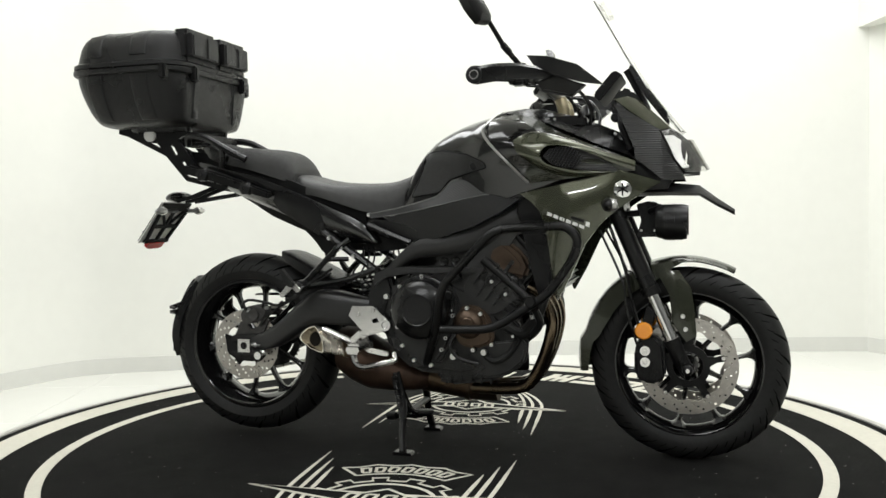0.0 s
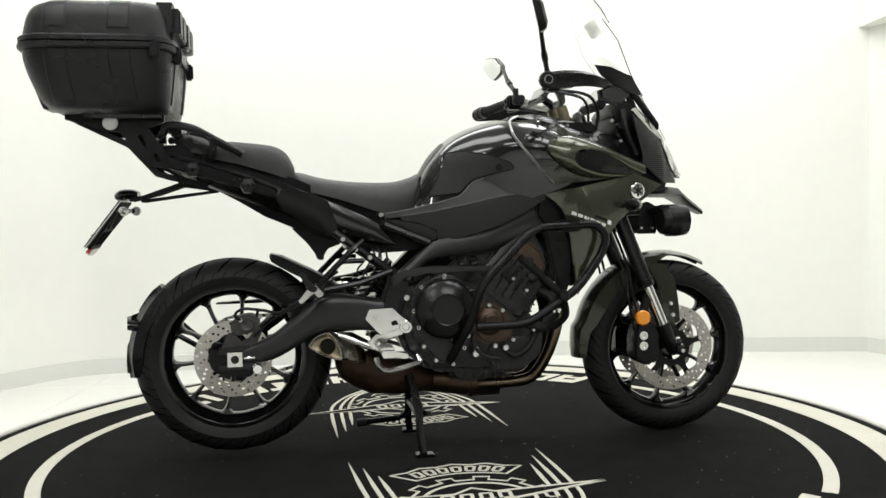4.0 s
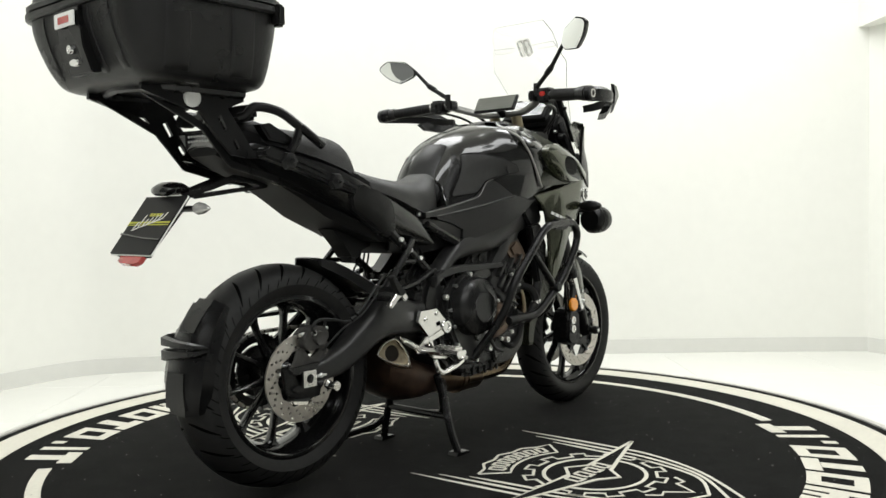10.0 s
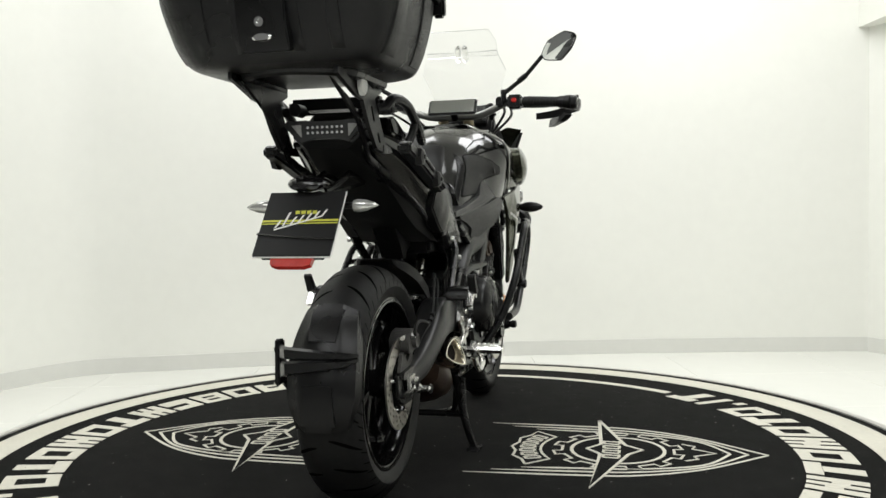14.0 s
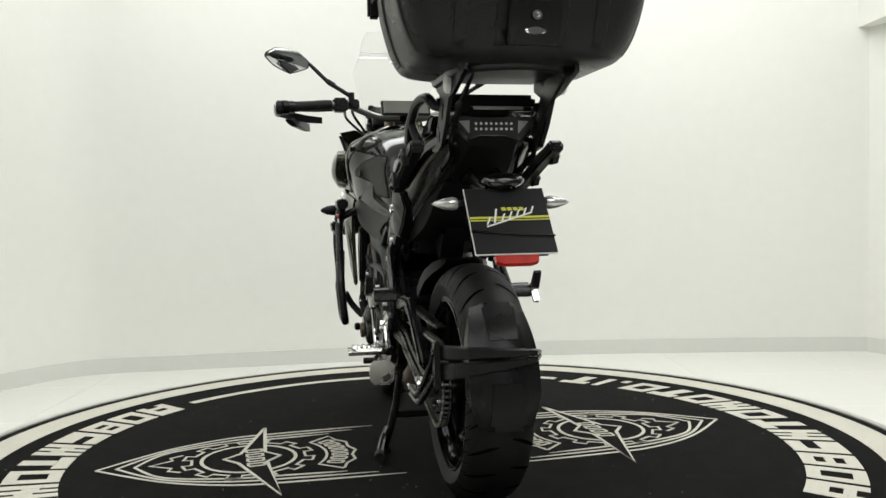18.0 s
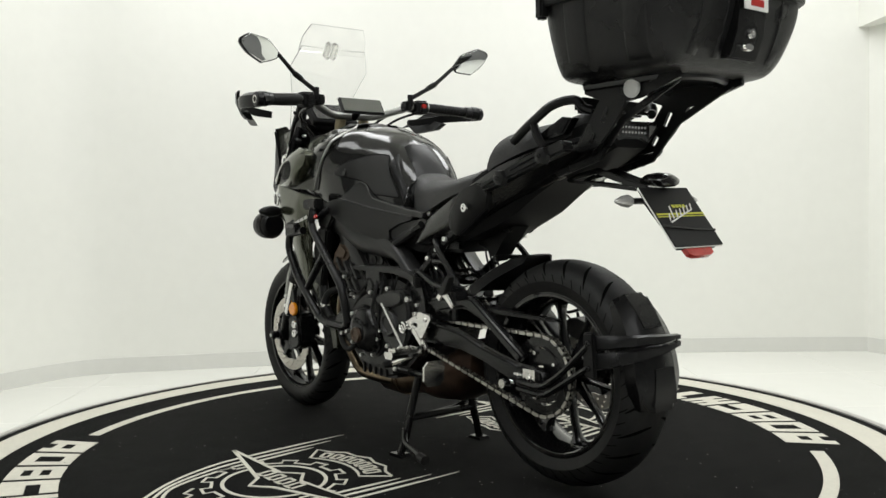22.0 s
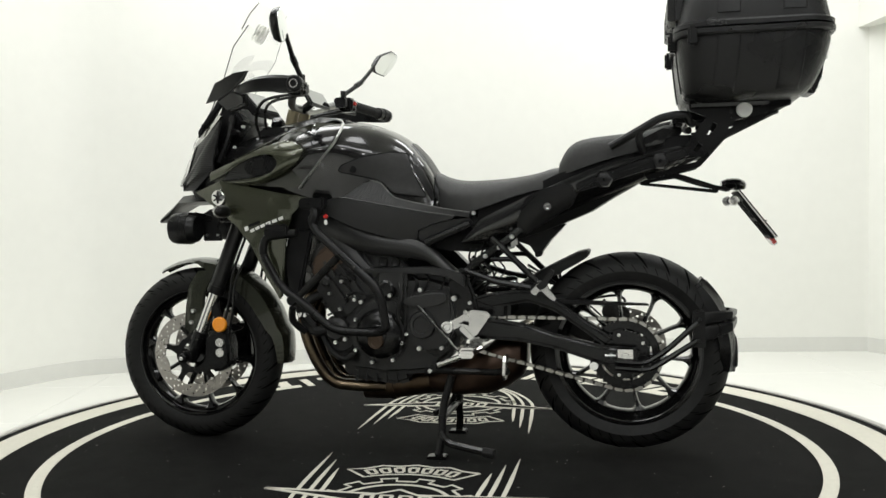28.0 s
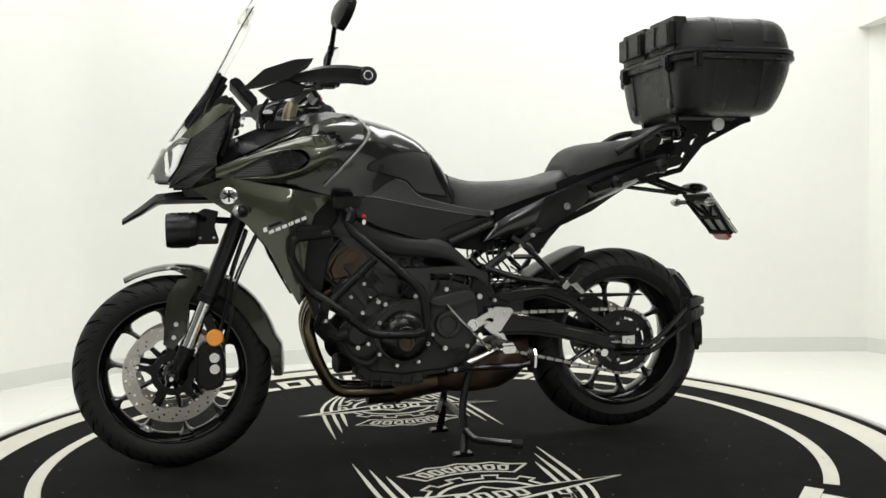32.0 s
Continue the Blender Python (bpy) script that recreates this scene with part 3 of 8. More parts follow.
# dust and lint on the carpet
DUST = material("pale_dust", (0.20, 0.20, 0.19), 0.9, grain=0.3, spec=0.1)
dust_rng = random.Random(11)
bm = bmesh.new()
for _ in range(420):
    rr, aa = 1.40 * math.sqrt(dust_rng.random()), dust_rng.random() * 6.283
    sz, tw = dust_rng.choice((0.0009, 0.0011, 0.0013, 0.0022)), dust_rng.random() * 6.283
    cx, cy = rr * math.cos(aa), rr * math.sin(aa)
    long = dust_rng.uniform(0.8, 2.4)
    vs = [bm.verts.new((cx + sz * (long * math.cos(q) * math.cos(tw) - math.sin(q) * math.sin(tw)), cy + sz * (long * math.cos(q) * math.sin(tw) + math.sin(q) * math.cos(tw)), UP + 0.0016)) for q in (0, 1.57, 3.14, 4.71)]
    top = bm.verts.new((cx, cy, UP + 0.0016 + sz * 0.8))
    for i in range(4):
        bm.faces.new((vs[i], vs[(i + 1) % 4], top))
part("dust", bm, DUST, turntable, "pale dust specks")["kind"] = "stuff"

# ---- the motorcycle: x forwards from the rear axle, y to its left, z up from the carpet ----
BIKE = pose(-0.6489, 0.0410, 0.006, 0, 0, -2.51)
bike = base("motorcycle", BIKE, "black and olive-green touring motorcycle on its centre stand", "motorcycle")
FX, FZ, FR = 1.4945, 0.298, 0.304
RX, RZ, RR = -0.007, 0.3305, 0.318


def bolt(p, r=0.007, h=0.006, parent=None, mat=None, s=None):
    """A socket-head bolt whose head points outwards along y."""
    r *= 0.72
    s = s if s is not None else (1 if p[1] > 0 else -1)
    bm = lathe([(0.0, h * 0.4 * s), (r * 0.5, h * 0.4 * s), (r * 0.55, h * s), (r * 0.9, h * s), (r, h * 0.8 * s), (r, -0.004 * s), (0.0, -0.004 * s)], p, 12)
    return part("bolt", bm, mat or BOLT, parent or bike)


def wheel(name, cx, cz, R, width, rim_r, rim_w, label):
    hub_w = rim_w * 0.55
    w = part(name, lathe([(0.0, -hub_w), (0.03, -hub_w), (0.036, -hub_w * 0.8), (0.036, hub_w * 0.8), (0.03, hub_w), (0.0, hub_w)], (cx, 0, cz), 32), GLOSSBLACK, bike, label)
    h = width / 2
    prof = []
    for i in range(15):
        a = math.pi * (i / 14) - math.pi / 2
        y = math.sin(a) * h
        k = abs(math.cos(a)) ** 0.75
        prof.append((rim_r + 0.004 + (R - rim_r - 0.004) * k, y * (1.0 if k > 0.35 else 0.86 + 0.14 * k / 0.35)))
    prof += [(rim_r - 0.006, h * 0.78), (rim_r - 0.006, -h * 0.78)]
    part("tyre", lathe(prof, (cx, 0, cz), 72, closed=True), RUBBER, w, "black road tyre with fine tread grooves")
    # tread grooves are not cut: tread() lays thin slanted dark bars on the rubber
    hw = rim_w / 2
    rimp = [(rim_r + 0.002, -hw), (rim_r + 0.005, -hw + 0.004), (rim_r - 0.004, -hw + 0.009), (rim_r - 0.009, -hw + 0.020), (rim_r - 0.022, -hw * 0.45), (rim_r - 0.024, hw * 0.45), (rim_r - 0.009, hw - 0.020), (rim_r - 0.004, hw - 0.009), (rim_r + 0.005, hw - 0.004), (rim_r + 0.002, hw),
            (rim_r - 0.006, hw), (rim_r - 0.012, hw - 0.003), (rim_r - 0.014, hw - 0.014), (rim_r - 0.018, hw - 0.020), (rim_r - 0.031, hw * 0.36), (rim_r - 0.034, hw * 0.10), (rim_r - 0.034, -hw * 0.10), (rim_r - 0.031, -hw * 0.36), (rim_r - 0.018, -hw + 0.020), (rim_r - 0.014, -hw + 0.014), (rim_r - 0.012, -hw + 0.003), (rim_r - 0.006, -hw)]
    part("rim", lathe(rimp, (cx, 0, cz), 96, closed=True), RIMBLACK, w, "gloss black cast rim", 25)
    for s in (-1, 1):
        part("rim_lip", lathe([(rim_r - 0.0105, (hw - 0.0005) * s), (rim_r - 0.0045, (hw - 0.0005) * s), (rim_r - 0.0045, (hw + 0.0020) * s), (rim_r - 0.0105, (hw + 0.0020) * s)], (cx, 0, cz), 96, closed=True), GLOSSBLACK, w)
    for i in range(10):
        a = 2 * math.pi * (i + 0.25) / 10
        rings = []
        for r, wt, wy, lag in ((0.026, 0.013, 0.026, 0.0), (0.05, 0.0095, 0.021, 0.05), (0.09, 0.0072, 0.016, 0.05), (rim_r - 0.080, 0.0064, 0.014, 0.02), (rim_r - 0.055, 0.0072, 0.016, 0.0), (rim_r - 0.042, 0.0120, 0.019, 0.0), (rim_r - 0.033, 0.0230, 0.023, 0.0), (rim_r - 0.028, 0.0330, 0.025, 0.0)):
            ang = a + lag * (1 if i % 2 else -1)
            d, t = Vector((math.cos(ang), 0, math.sin(ang))), Vector((-math.sin(ang), 0, math.cos(ang)))
            c = Vector((cx, 0, cz)) + d * r
            rings.append([c + t * wt * ct + Vector((0, wy * sy, 0)) for ct, sy in ((-1, -0.5), (-0.5, -1), (0.5, -1), (1, -0.5), (1, 0.5), (0.5, 1), (-0.5, 1), (-1, 0.5))])
        part("spoke", loft(rings), GLOSSBLACK, w)
    return w


def tread(w, cx, cz, R, width, count, seed):
    """Slanted tread grooves as thin inlays a hair proud of the rubber, their inner shade put into the colour."""
    h = width / 2
    for s in (-1, 1):
        bm = bmesh.new()
        for i in range(count):
            a0 = 2 * math.pi * i / count + (0.5 * math.pi / count if s > 0 else 0)
            rows = []
            for j in range(7):
                u = 0.12 + 0.62 * j / 6
                ang = a0 + 0.16 * (j / 6) ** 1.4
                y = s * h * math.sin(u * math.pi / 2)
                k = abs(math.cos(u * math.pi / 2)) ** 0.75
                r = R - 0.0
                rim_r = R - (0.089 if width > 0.15 else 0.072)
                rr = rim_r + 0.004 + (R - rim_r - 0.004) * k + 0.0007
                wd = 0.0050 * math.sin(math.pi * (j + 0.6) / 7) + 0.0006
                da = wd / R
                rows.append([bm.verts.new((cx + rr * math.cos(ang + q * da), y, cz + rr * math.sin(ang + q * da))) for q in (-1, 1)])
            for p, q in zip(rows, rows[1:]):
                bm.faces.new((p[0], p[1], q[1], q[0]))
        for i in range(count * 2):
            a0 = 2 * math.pi * (i + 0.35) / (count * 2)
            rows = []
            for j in range(4):
                u = 0.70 + 0.16 * j / 3
                y = s * h * math.sin(u * math.pi / 2)
                k = abs(math.cos(u * math.pi / 2)) ** 0.75
                rim_r = R - (0.089 if width > 0.15 else 0.072)
                rr = rim_r + 0.004 + (R - rim_r - 0.004) * k + 0.0008
                da = 0.0017 / R
                rows.append([bm.verts.new((cx + rr * math.cos(a0 + 0.02 * j + q * da), y, cz + rr * math.sin(a0 + 0.02 * j + q * da))) for q in (-1, 1)])
            for p, q in zip(rows, rows[1:]):
                bm.faces.new((p[0], p[1], q[1], q[0]))
        part("tread_pattern", bm, GROOVESHADE, w)["kind"] = "stuff"


# near-black colour stands in for the shade inside the tread grooves
GROOVESHADE = material("painted_groove_shade", (0.002, 0.002, 0.002), 0.95, spec=0.03)
front_wheel = wheel("front_wheel", FX, FZ, FR, 0.118, FR - 0.072, 0.088, "gloss black cast front wheel with twin drilled discs")
rear_wheel = wheel("rear_wheel", RX, RZ, RR, 0.178, RR - 0.089, 0.150, "gloss black cast rear wheel with wide tyre")
tread(front_wheel, FX, FZ, FR, 0.118, 26, 1)
tread(rear_wheel, RX, RZ, RR, 0.178, 24, 2)


def drilled(r0, r1, rows, n):
    out = []
    for j, r in enumerate(rows):
        for i in range(n):
            out.append((r, 2 * math.pi * (i + 0.33 * j) / n))
    return out


for s in (-1, 1):
    y = 0.068 * s
    part("brake_disc", disc_with_holes(0.108, 0.150, drilled(0.108, 0.150, (0.118, 0.129, 0.140), 22), 0.0040, y, y + 0.005 * s, (FX, 0, FZ), 0.004), STEEL, front_wheel, "drilled steel brake disc")
    bm = lathe([(0.045, y), (0.066, y), (0.066, y + 0.006 * s), (0.045, y + 0.006 * s)], (FX, 0, FZ), 40, closed=True)
    part("disc_carrier", bm, BLACK, front_wheel)
    for i in range(5):
        a = 2 * math.pi * (i + 0.2) / 5
        d, t = Vector((math.cos(a), 0, math.sin(a))), Vector((-math.sin(a), 0, math.cos(a)))
        c = Vector((FX, y + 0.002 * s, FZ))
        rings = [[c + d * r + t * ww * q + Vector((0, 0.003 * v, 0)) for q, v in ((-1, -1), (1, -1), (1, 1), (-1, 1))] for r, ww in ((0.058, 0.018), (0.085, 0.009), (0.112, 0.010))]
        part("carrier_arm", loft(rings), BLACK, front_wheel)
        bolt(c + d * 0.108 + Vector((0, 0.004 * s, 0)), 0.008, 0.005, front_wheel, ALU, s)
y = -0.098
part("brake_disc", disc_with_holes(0.078, 0.1225, drilled(0, 0, (0.090, 0.101, 0.112), 18), 0.0045, y, y - 0.005, (RX, 0, RZ), 0.003), STEEL, rear_wheel, "drilled steel brake disc")
for i in range(5):
    a = 2 * math.pi * (i + 0.3) / 5
    bolt((RX + 0.074 * math.cos(a), y - 0.005, RZ + 0.074 * math.sin(a)), 0.008, 0.005, rear_wheel, ALU, -1)
part("disc_carrier", lathe([(0.022, y), (0.046, y), (0.050, y - 0.003), (0.046, y - 0.006), (0.022, y - 0.006)], (RX, 0, RZ), 40, closed=True), SATIN, rear_wheel, "black disc carrier")
for i in range(5):
    a = 2 * math.pi * (i + 0.3) / 5
    d, t = Vector((math.cos(a), 0, math.sin(a))), Vector((-math.sin(a), 0, math.cos(a)))
    c = Vector((RX, y - 0.001, RZ))
    part("carrier_arm", loft([[c + d * r + t * ww * q + Vector((0, 0.003 * v, 0)) for q, v in ((-1, -1), (1, -1), (1, 1), (-1, 1))] for r, ww in ((0.044, 0.016), (0.060, 0.009), (0.084, 0.013))]), SATIN, rear_wheel)

# ---- tank and upper body ----


def section(x, w, zb, zt, n=13, power=2.4, lean=0.0):
    """Half-round body section at x: from the lower right edge over the top to the lower left edge."""
    out = []
    for i in range(n):
        a = math.pi * i / (n - 1)
        c, s = -math.cos(a), math.sin(a)
        yy = math.copysign(abs(c) ** (2 / power), c) * w
        zz = zb + (zt - zb) * abs(s) ** (2 / power)
        out.append(Vector((x + lean * (zz - zb), yy, zz)))
    return out


def body(rows, power=2.4, n=17, steps=3, lean=0.0):
    """A hull through rows (x, half width, bottom, top), smoothed along x."""
    line = curve_through([(x, w, zb) for x, w, zb, zt in rows], steps)
    tops = curve_through([(x, zt, 0) for x, w, zb, zt in rows], steps)
    return loft([section(a.x, max(a.y, 0.002), a.z, b.y, n, power, lean) for a, b in zip(line, tops)])


def tank_section(x, wb, zb, ws, zs, wt, zt):
    """Upright section of the tank: from its foot out to the shoulder and over the crown."""
    half = curve_through([(x, wb, zb), (x, wb + (ws - wb) * 0.45, zb + (zs - zb) * 0.5), (x, ws, zs), (x, ws * 0.42 + wt * 0.58, zs + (zt - zs) * 0.68), (x, wt * 0.55, zt - 0.006), (x, 0.0, zt)], 4)
    return half + [Vector((v.x, -v.y, v.z)) for v in half[-2::-1]]


TANK_ROWS = [(0.605, 0.128, 0.80, 0.104, 0.860, 0.06, 0.895), (0.64, 0.140, 0.80, 0.120, 0.912, 0.07, 0.955), (0.70, 0.152, 0.80, 0.138, 0.962, 0.08, 1.022), (0.76, 0.162, 0.80, 0.160, 0.975, 0.09, 1.058), (0.82, 0.166, 0.80, 0.182, 0.985, 0.10, 1.080), (0.88, 0.185, 0.81, 0.216, 1.000, 0.12, 1.094), (0.94, 0.197, 0.82, 0.236, 1.000, 0.125, 1.098), (1.00, 0.200, 0.84, 0.240, 0.990, 0.125, 1.095), (1.08, 0.195, 0.86, 0.225, 0.975, 0.115, 1.080), (1.16, 0.175, 0.88, 0.190, 0.965, 0.10, 1.060)]
rows_a = curve_through([r[:3] for r in TANK_ROWS], 4)
rows_b = curve_through([r[3:6] for r in TANK_ROWS], 4)
rows_c = curve_through([(r[6], 0, 0) for r in TANK_ROWS], 4)
tank = part("fuel_tank", loft([tank_section(a.x, a.y, a.z, b.x, b.y, b.z, c.x) for a, b, c in zip(rows_a, rows_b, rows_c)]), TANKPAINT, bike, "metallic black fuel tank", 50)

for s in (-1, 1):
    # grip pad on the flank of the tank
    pad = rounded_line([(0.625, 0.835), (0.676, 0.925), (0.684, 0.977), (0.737, 0.983), (0.827, 0.966), (0.886, 0.940), (0.897, 0.922), (0.765, 0.891), (0.728, 0.848)], 0.012)
    seam = [on_surface([tank], x, z, s, 0.0008) for x, z in pad]
    part("pad_seam", tube(seam + seam[:1], 0.0026, 6, smooth=False), DULLBACK, bike)
    part("tank_pad", skin([(0.790 + (x - 0.790) * 0.985, 0.915 + (z - 0.915) * 0.97) for x, z in pad], lambda x, z: on_surface([tank], x, z, s).y, 0.0045, 0.012, 0.0025, 0.014), PAD, bike, "grained matt black knee pad", 60)
    part("silver_band", tube([(0.945, 0.080 * s, 1.102), (0.907, 0.120 * s, 1.084), (0.891, 0.205 * s, 1.046), (0.891, 0.226 * s, 1.030), (0.901, 0.234 * s, 1.010), (0.925, 0.238 * s, 0.980), (0.977, 0.228 * s, 0.924), (1.029, 0.212 * s, 0.870)], 0.0045, 6), SILVERLINE, bike, "silver band across the tank")
    part("tank_plug", lathe([(0.0, 0.003 * s), (0.011, 0.003 * s), (0.013, 0), (0.0, 0)], on_surface([tank], 0.852, 0.928, s, 0.005), 20), BLACK, bike)
for s in (-1, 1):
    rear = [(0.609, 0.822), (0.619, 0.842), (0.668, 0.926), (0.676, 0.985), (0.664, 0.968), (0.640, 0.925), (0.612, 0.868), (0.607, 0.845)]
    part("tank_rear_cover", skin(rear, lambda x, z: on_surface([tank], x, z, s).y, 0.003, 0.010, 0.002, 0.012), BLACK, bike, "satin black rear tank cover", 60)
part("tank_saddle", body([(0.592, 0.100, 0.82, 0.872), (0.610, 0.098, 0.84, 0.905), (0.650, 0.085, 0.90, 0.974), (0.692, 0.075, 0.96, 1.018)], 3.0), BLACK, bike, "satin black saddle at the tank's rear", 50)
for s in (-1, 1):
    spine = [(0.912, 0.070 * s, 1.103), (1.00, 0.075 * s, 1.112), (1.12, 0.085 * s, 1.090), (1.234, 0.10 * s, 1.050), (1.305, 0.12 * s, 1.018), (1.335, 0.165 * s, 0.948), (1.352, 0.185 * s, 0.934), (1.215, 0.185 * s, 0.992), (1.06, 0.155 * s, 1.062), (0.95, 0.12 * s, 1.092)]
    part("tank_spine", shell(spine, 0.03, 0.004, bulge=0.008, reach=0.03), BLACK, bike, "matt black upper tank cover")
    bolt((1.10, 0.135 * s, 1.068), 0.006, 0.006, bike, BOLT, s)
    bolt((1.285, 0.14 * s, 1.015), 0.007, 0.006, bike, BOLT, s)
part("tank_crown", body([(0.905, 0.055, 1.05, 1.097), (0.95, 0.075, 1.05, 1.112), (1.05, 0.08, 1.05, 1.112), (1.13, 0.07, 1.04, 1.085)], 3.0), BLACK, bike, "black fuel cap cover")

side_fairings = {}
for s in (-1, 1):
    # lower side cover with its ribbed band
    def flank(x, z, lean=0.0):
        u = max(0.0, min(1.0, (x - 0.48) / 0.42))
        return s * (0.140 + 0.060 * u * u * (3 - 2 * u) - 0.35 * max(0.0, 0.77 - z) ** 1.3 - lean * max(0.0, z - 0.80))

    bead_a = curve_through([(x, 0, z) for x, z in ((0.482, 0.784), (0.534, 0.792), (0.589, 0.802), (0.700, 0.829), (0.730, 0.842), (0.764, 0.878), (0.790, 0.890), (0.898, 0.915), (0.940, 0.908), (0.978, 0.894), (1.023, 0.854))], 3)
    bead_b = curve_through([(x, 0, z) for x, z in ((0.484, 0.768), (0.533, 0.774), (0.625, 0.788), (0.690, 0.800), (0.734, 0.808), (0.810, 0.824), (0.888, 0.838), (0.924, 0.837), (0.952, 0.830), (0.968, 0.826), (1.006, 0.828))], 3)
    rows = []
    for a, b in zip(bead_a, bead_b):
        rows.append([Vector((m.x, flank(m.x, m.z, 0.30) + 0.004 * s, m.z)) for m in (b.lerp(a, k / 5) for k in range(6))])
        rows[-1] += [Vector((a.x, rows[-1][5].y - 0.05 * s, a.z)), Vector((b.x, rows[-1][0].y - 0.03 * s, b.z))]
    part("ribbed_trim", loft(rows), RIBD, bike, "finely ribbed black trim strip", 40)
    part("trim_bead", tube([Vector((a.x, flank(a.x, a.z, 0.30) + 0.0045 * s, a.z)) for a in bead_a], 0.0019, 6, smooth=False), BEAD, bike)
    part("trim_bead", tube([Vector((b.x, flank(b.x, b.z, 0.30) + 0.0045 * s, b.z)) for b in bead_b[3:-4]], 0.0016, 6, smooth=False), BEAD, bike)
    low = [(b.x, b.z - 0.003) for b in bead_b[3:]] + [(0.991, 0.818), (0.938, 0.782), (0.848, 0.739), (0.743, 0.707), (0.684, 0.692), (0.662, 0.692), (0.652, 0.704), (0.650, 0.728), (0.600, 0.750), (0.540, 0.763)]
    part("side_cover", skin(low, flank, 0.003, 0.045, 0.005), SIDEBLACK, bike, "matt black side cover")
    lobe = rounded_line([(0.484, 0.766), (0.540, 0.761), (0.600, 0.748), (0.649, 0.726), (0.651, 0.700), (0.613, 0.684), (0.560, 0.708), (0.468, 0.748)], 0.008)
    part("side_cover_lobe", skin(lobe, flank, -0.005, 0.03, 0.003), SIDEBLACK, bike, "matt black rear side cover")
    # gloss shroud over the tank's front, flaring to the air scoop
    shroud = [(0.905, 0.128 * s, 1.082), (0.99, 0.150 * s, 1.087), (1.06, 0.178 * s, 1.062), (1.12, 0.215 * s, 1.022), (1.23, 0.220 * s, 0.977), (1.346, 0.190 * s, 0.930), (1.346, 0.188 * s, 0.900), (1.29, 0.205 * s, 0.893), (1.15, 0.225 * s, 0.880), (1.03, 0.206 * s, 0.870), (0.950, 0.222 * s, 0.958), (0.893, 0.228 * s, 1.024)]
    part("tank_shroud", shell(shroud, 0.05, 0.004, bulge=0.026, reach=0.07), DARKGREEN, bike, "deep olive metallic tank shroud")
    outer = [(1.348, 0.198, 0.929), (1.28, 0.222, 0.952), (1.22, 0.240, 0.974), (1.12, 0.250, 1.010), (1.05, 0.256, 1.022), (0.998, 0.266, 1.000), (0.998, 0.270, 0.975), (1.018, 0.270, 0.948), (1.065, 0.262, 0.914), (1.11, 0.254, 0.896), (1.17, 0.242, 0.884), (1.24, 0.224, 0.889), (1.30, 0.208, 0.896)]
    inner = [(1.348, 0.199, 0.900), (1.28, 0.226, 0.925), (1.24, 0.240, 0.945), (1.17, 0.260, 0.972), (1.11, 0.274, 0.979), (1.085, 0.279, 0.969), (1.077, 0.281, 0.956), (1.078, 0.281, 0.942), (1.095, 0.276, 0.924), (1.13, 0.266, 0.912), (1.18, 0.252, 0.904), (1.24, 0.232, 0.899), (1.30, 0.211, 0.899)]
    part("olive_shroud", strip([(x, y * s, z) for x, y, z in outer], [(x, y * s, z) for x, y, z in inner], 0.03, 0.004), GREEN, bike, "olive-green ring round the air scoop", 50)
    scoop = [(1.080, 0.254 * s, 0.948), (1.10, 0.253 * s, 0.970), (1.14, 0.250 * s, 0.978), (1.20, 0.240 * s, 0.966), (1.27, 0.218 * s, 0.930), (1.30, 0.210 * s, 0.900), (1.18, 0.240 * s, 0.906), (1.11, 0.254 * s, 0.922)]
    part("air_scoop", shell(scoop, 0.03, 0.002, bulge=-0.004, reach=0.02), RIBX, bike, "ribbed black air scoop")
    grille = bmesh.new()
    for iu in range(-6, 7):
        for iv in range(-4, 5):
            hx, hz = 0.0095 * (iu + 0.5 * (iv % 2)), 0.0082 * iv
            if (hx / 0.050) ** 2 + (hz / 0.028) ** 2 > 1:
                continue
            ring_in, ring_out, ring_back = [], [], []
            for q in range(6):
                ca, sa = math.cos(radians(60 * q + 30)), math.sin(radians(60 * q + 30))
                yy = 0.2610 - 0.10 * max(0.0, hx) - 0.03 * abs(hx)
                ring_in.append(grille.verts.new((1.148 + hx + 0.0036 * ca, yy * s, 0.944 + hz - 0.12 * hx + 0.0036 * sa)))
                ring_out.append(grille.verts.new((1.148 + hx + 0.0054 * ca, (yy - 0.0005) * s, 0.944 + hz - 0.12 * hx + 0.0054 * sa)))
                ring_back.append(grille.verts.new((1.148 + hx + 0.0030 * ca, (yy - 0.006) * s, 0.944 + hz - 0.12 * hx + 0.0030 * sa)))
            for q in range(6):
                r = (q + 1) % 6
                grille.faces.new((ring_in[q], ring_in[r], ring_out[r], ring_out[q]))
                grille.faces.new((ring_in[q], ring_in[r], ring_back[r], ring_back[q]))
            grille.faces.new(ring_back)
    part("honeycomb_grille", grille, BLACK, bike, "black honeycomb grille")
    # big olive side fairing
    fair = [(0.998, 0.205 * s, 0.839), (1.123, 0.222 * s, 0.862), (1.303, 0.213 * s, 0.903), (1.422, 0.165 * s, 0.866), (1.385, 0.182 * s, 0.845), (1.298, 0.208 * s, 0.787), (1.250, 0.215 * s, 0.748), (1.200, 0.215 * s, 0.683), (1.152, 0.210 * s, 0.580), (1.112, 0.200 * s, 0.508), (1.104, 0.198 * s, 0.520), (1.096, 0.202 * s, 0.60), (1.085, 0.206 * s, 0.69), (1.074, 0.208 * s, 0.742), (1.060, 0.208 * s, 0.785), (1.035, 0.206 * s, 0.812)]
    side_fairings[s] = part("side_fairing", shell(fair, 0.012, 0.003, bulge=0.016, reach=0.10), GREEN, bike, "olive-green side fairing")
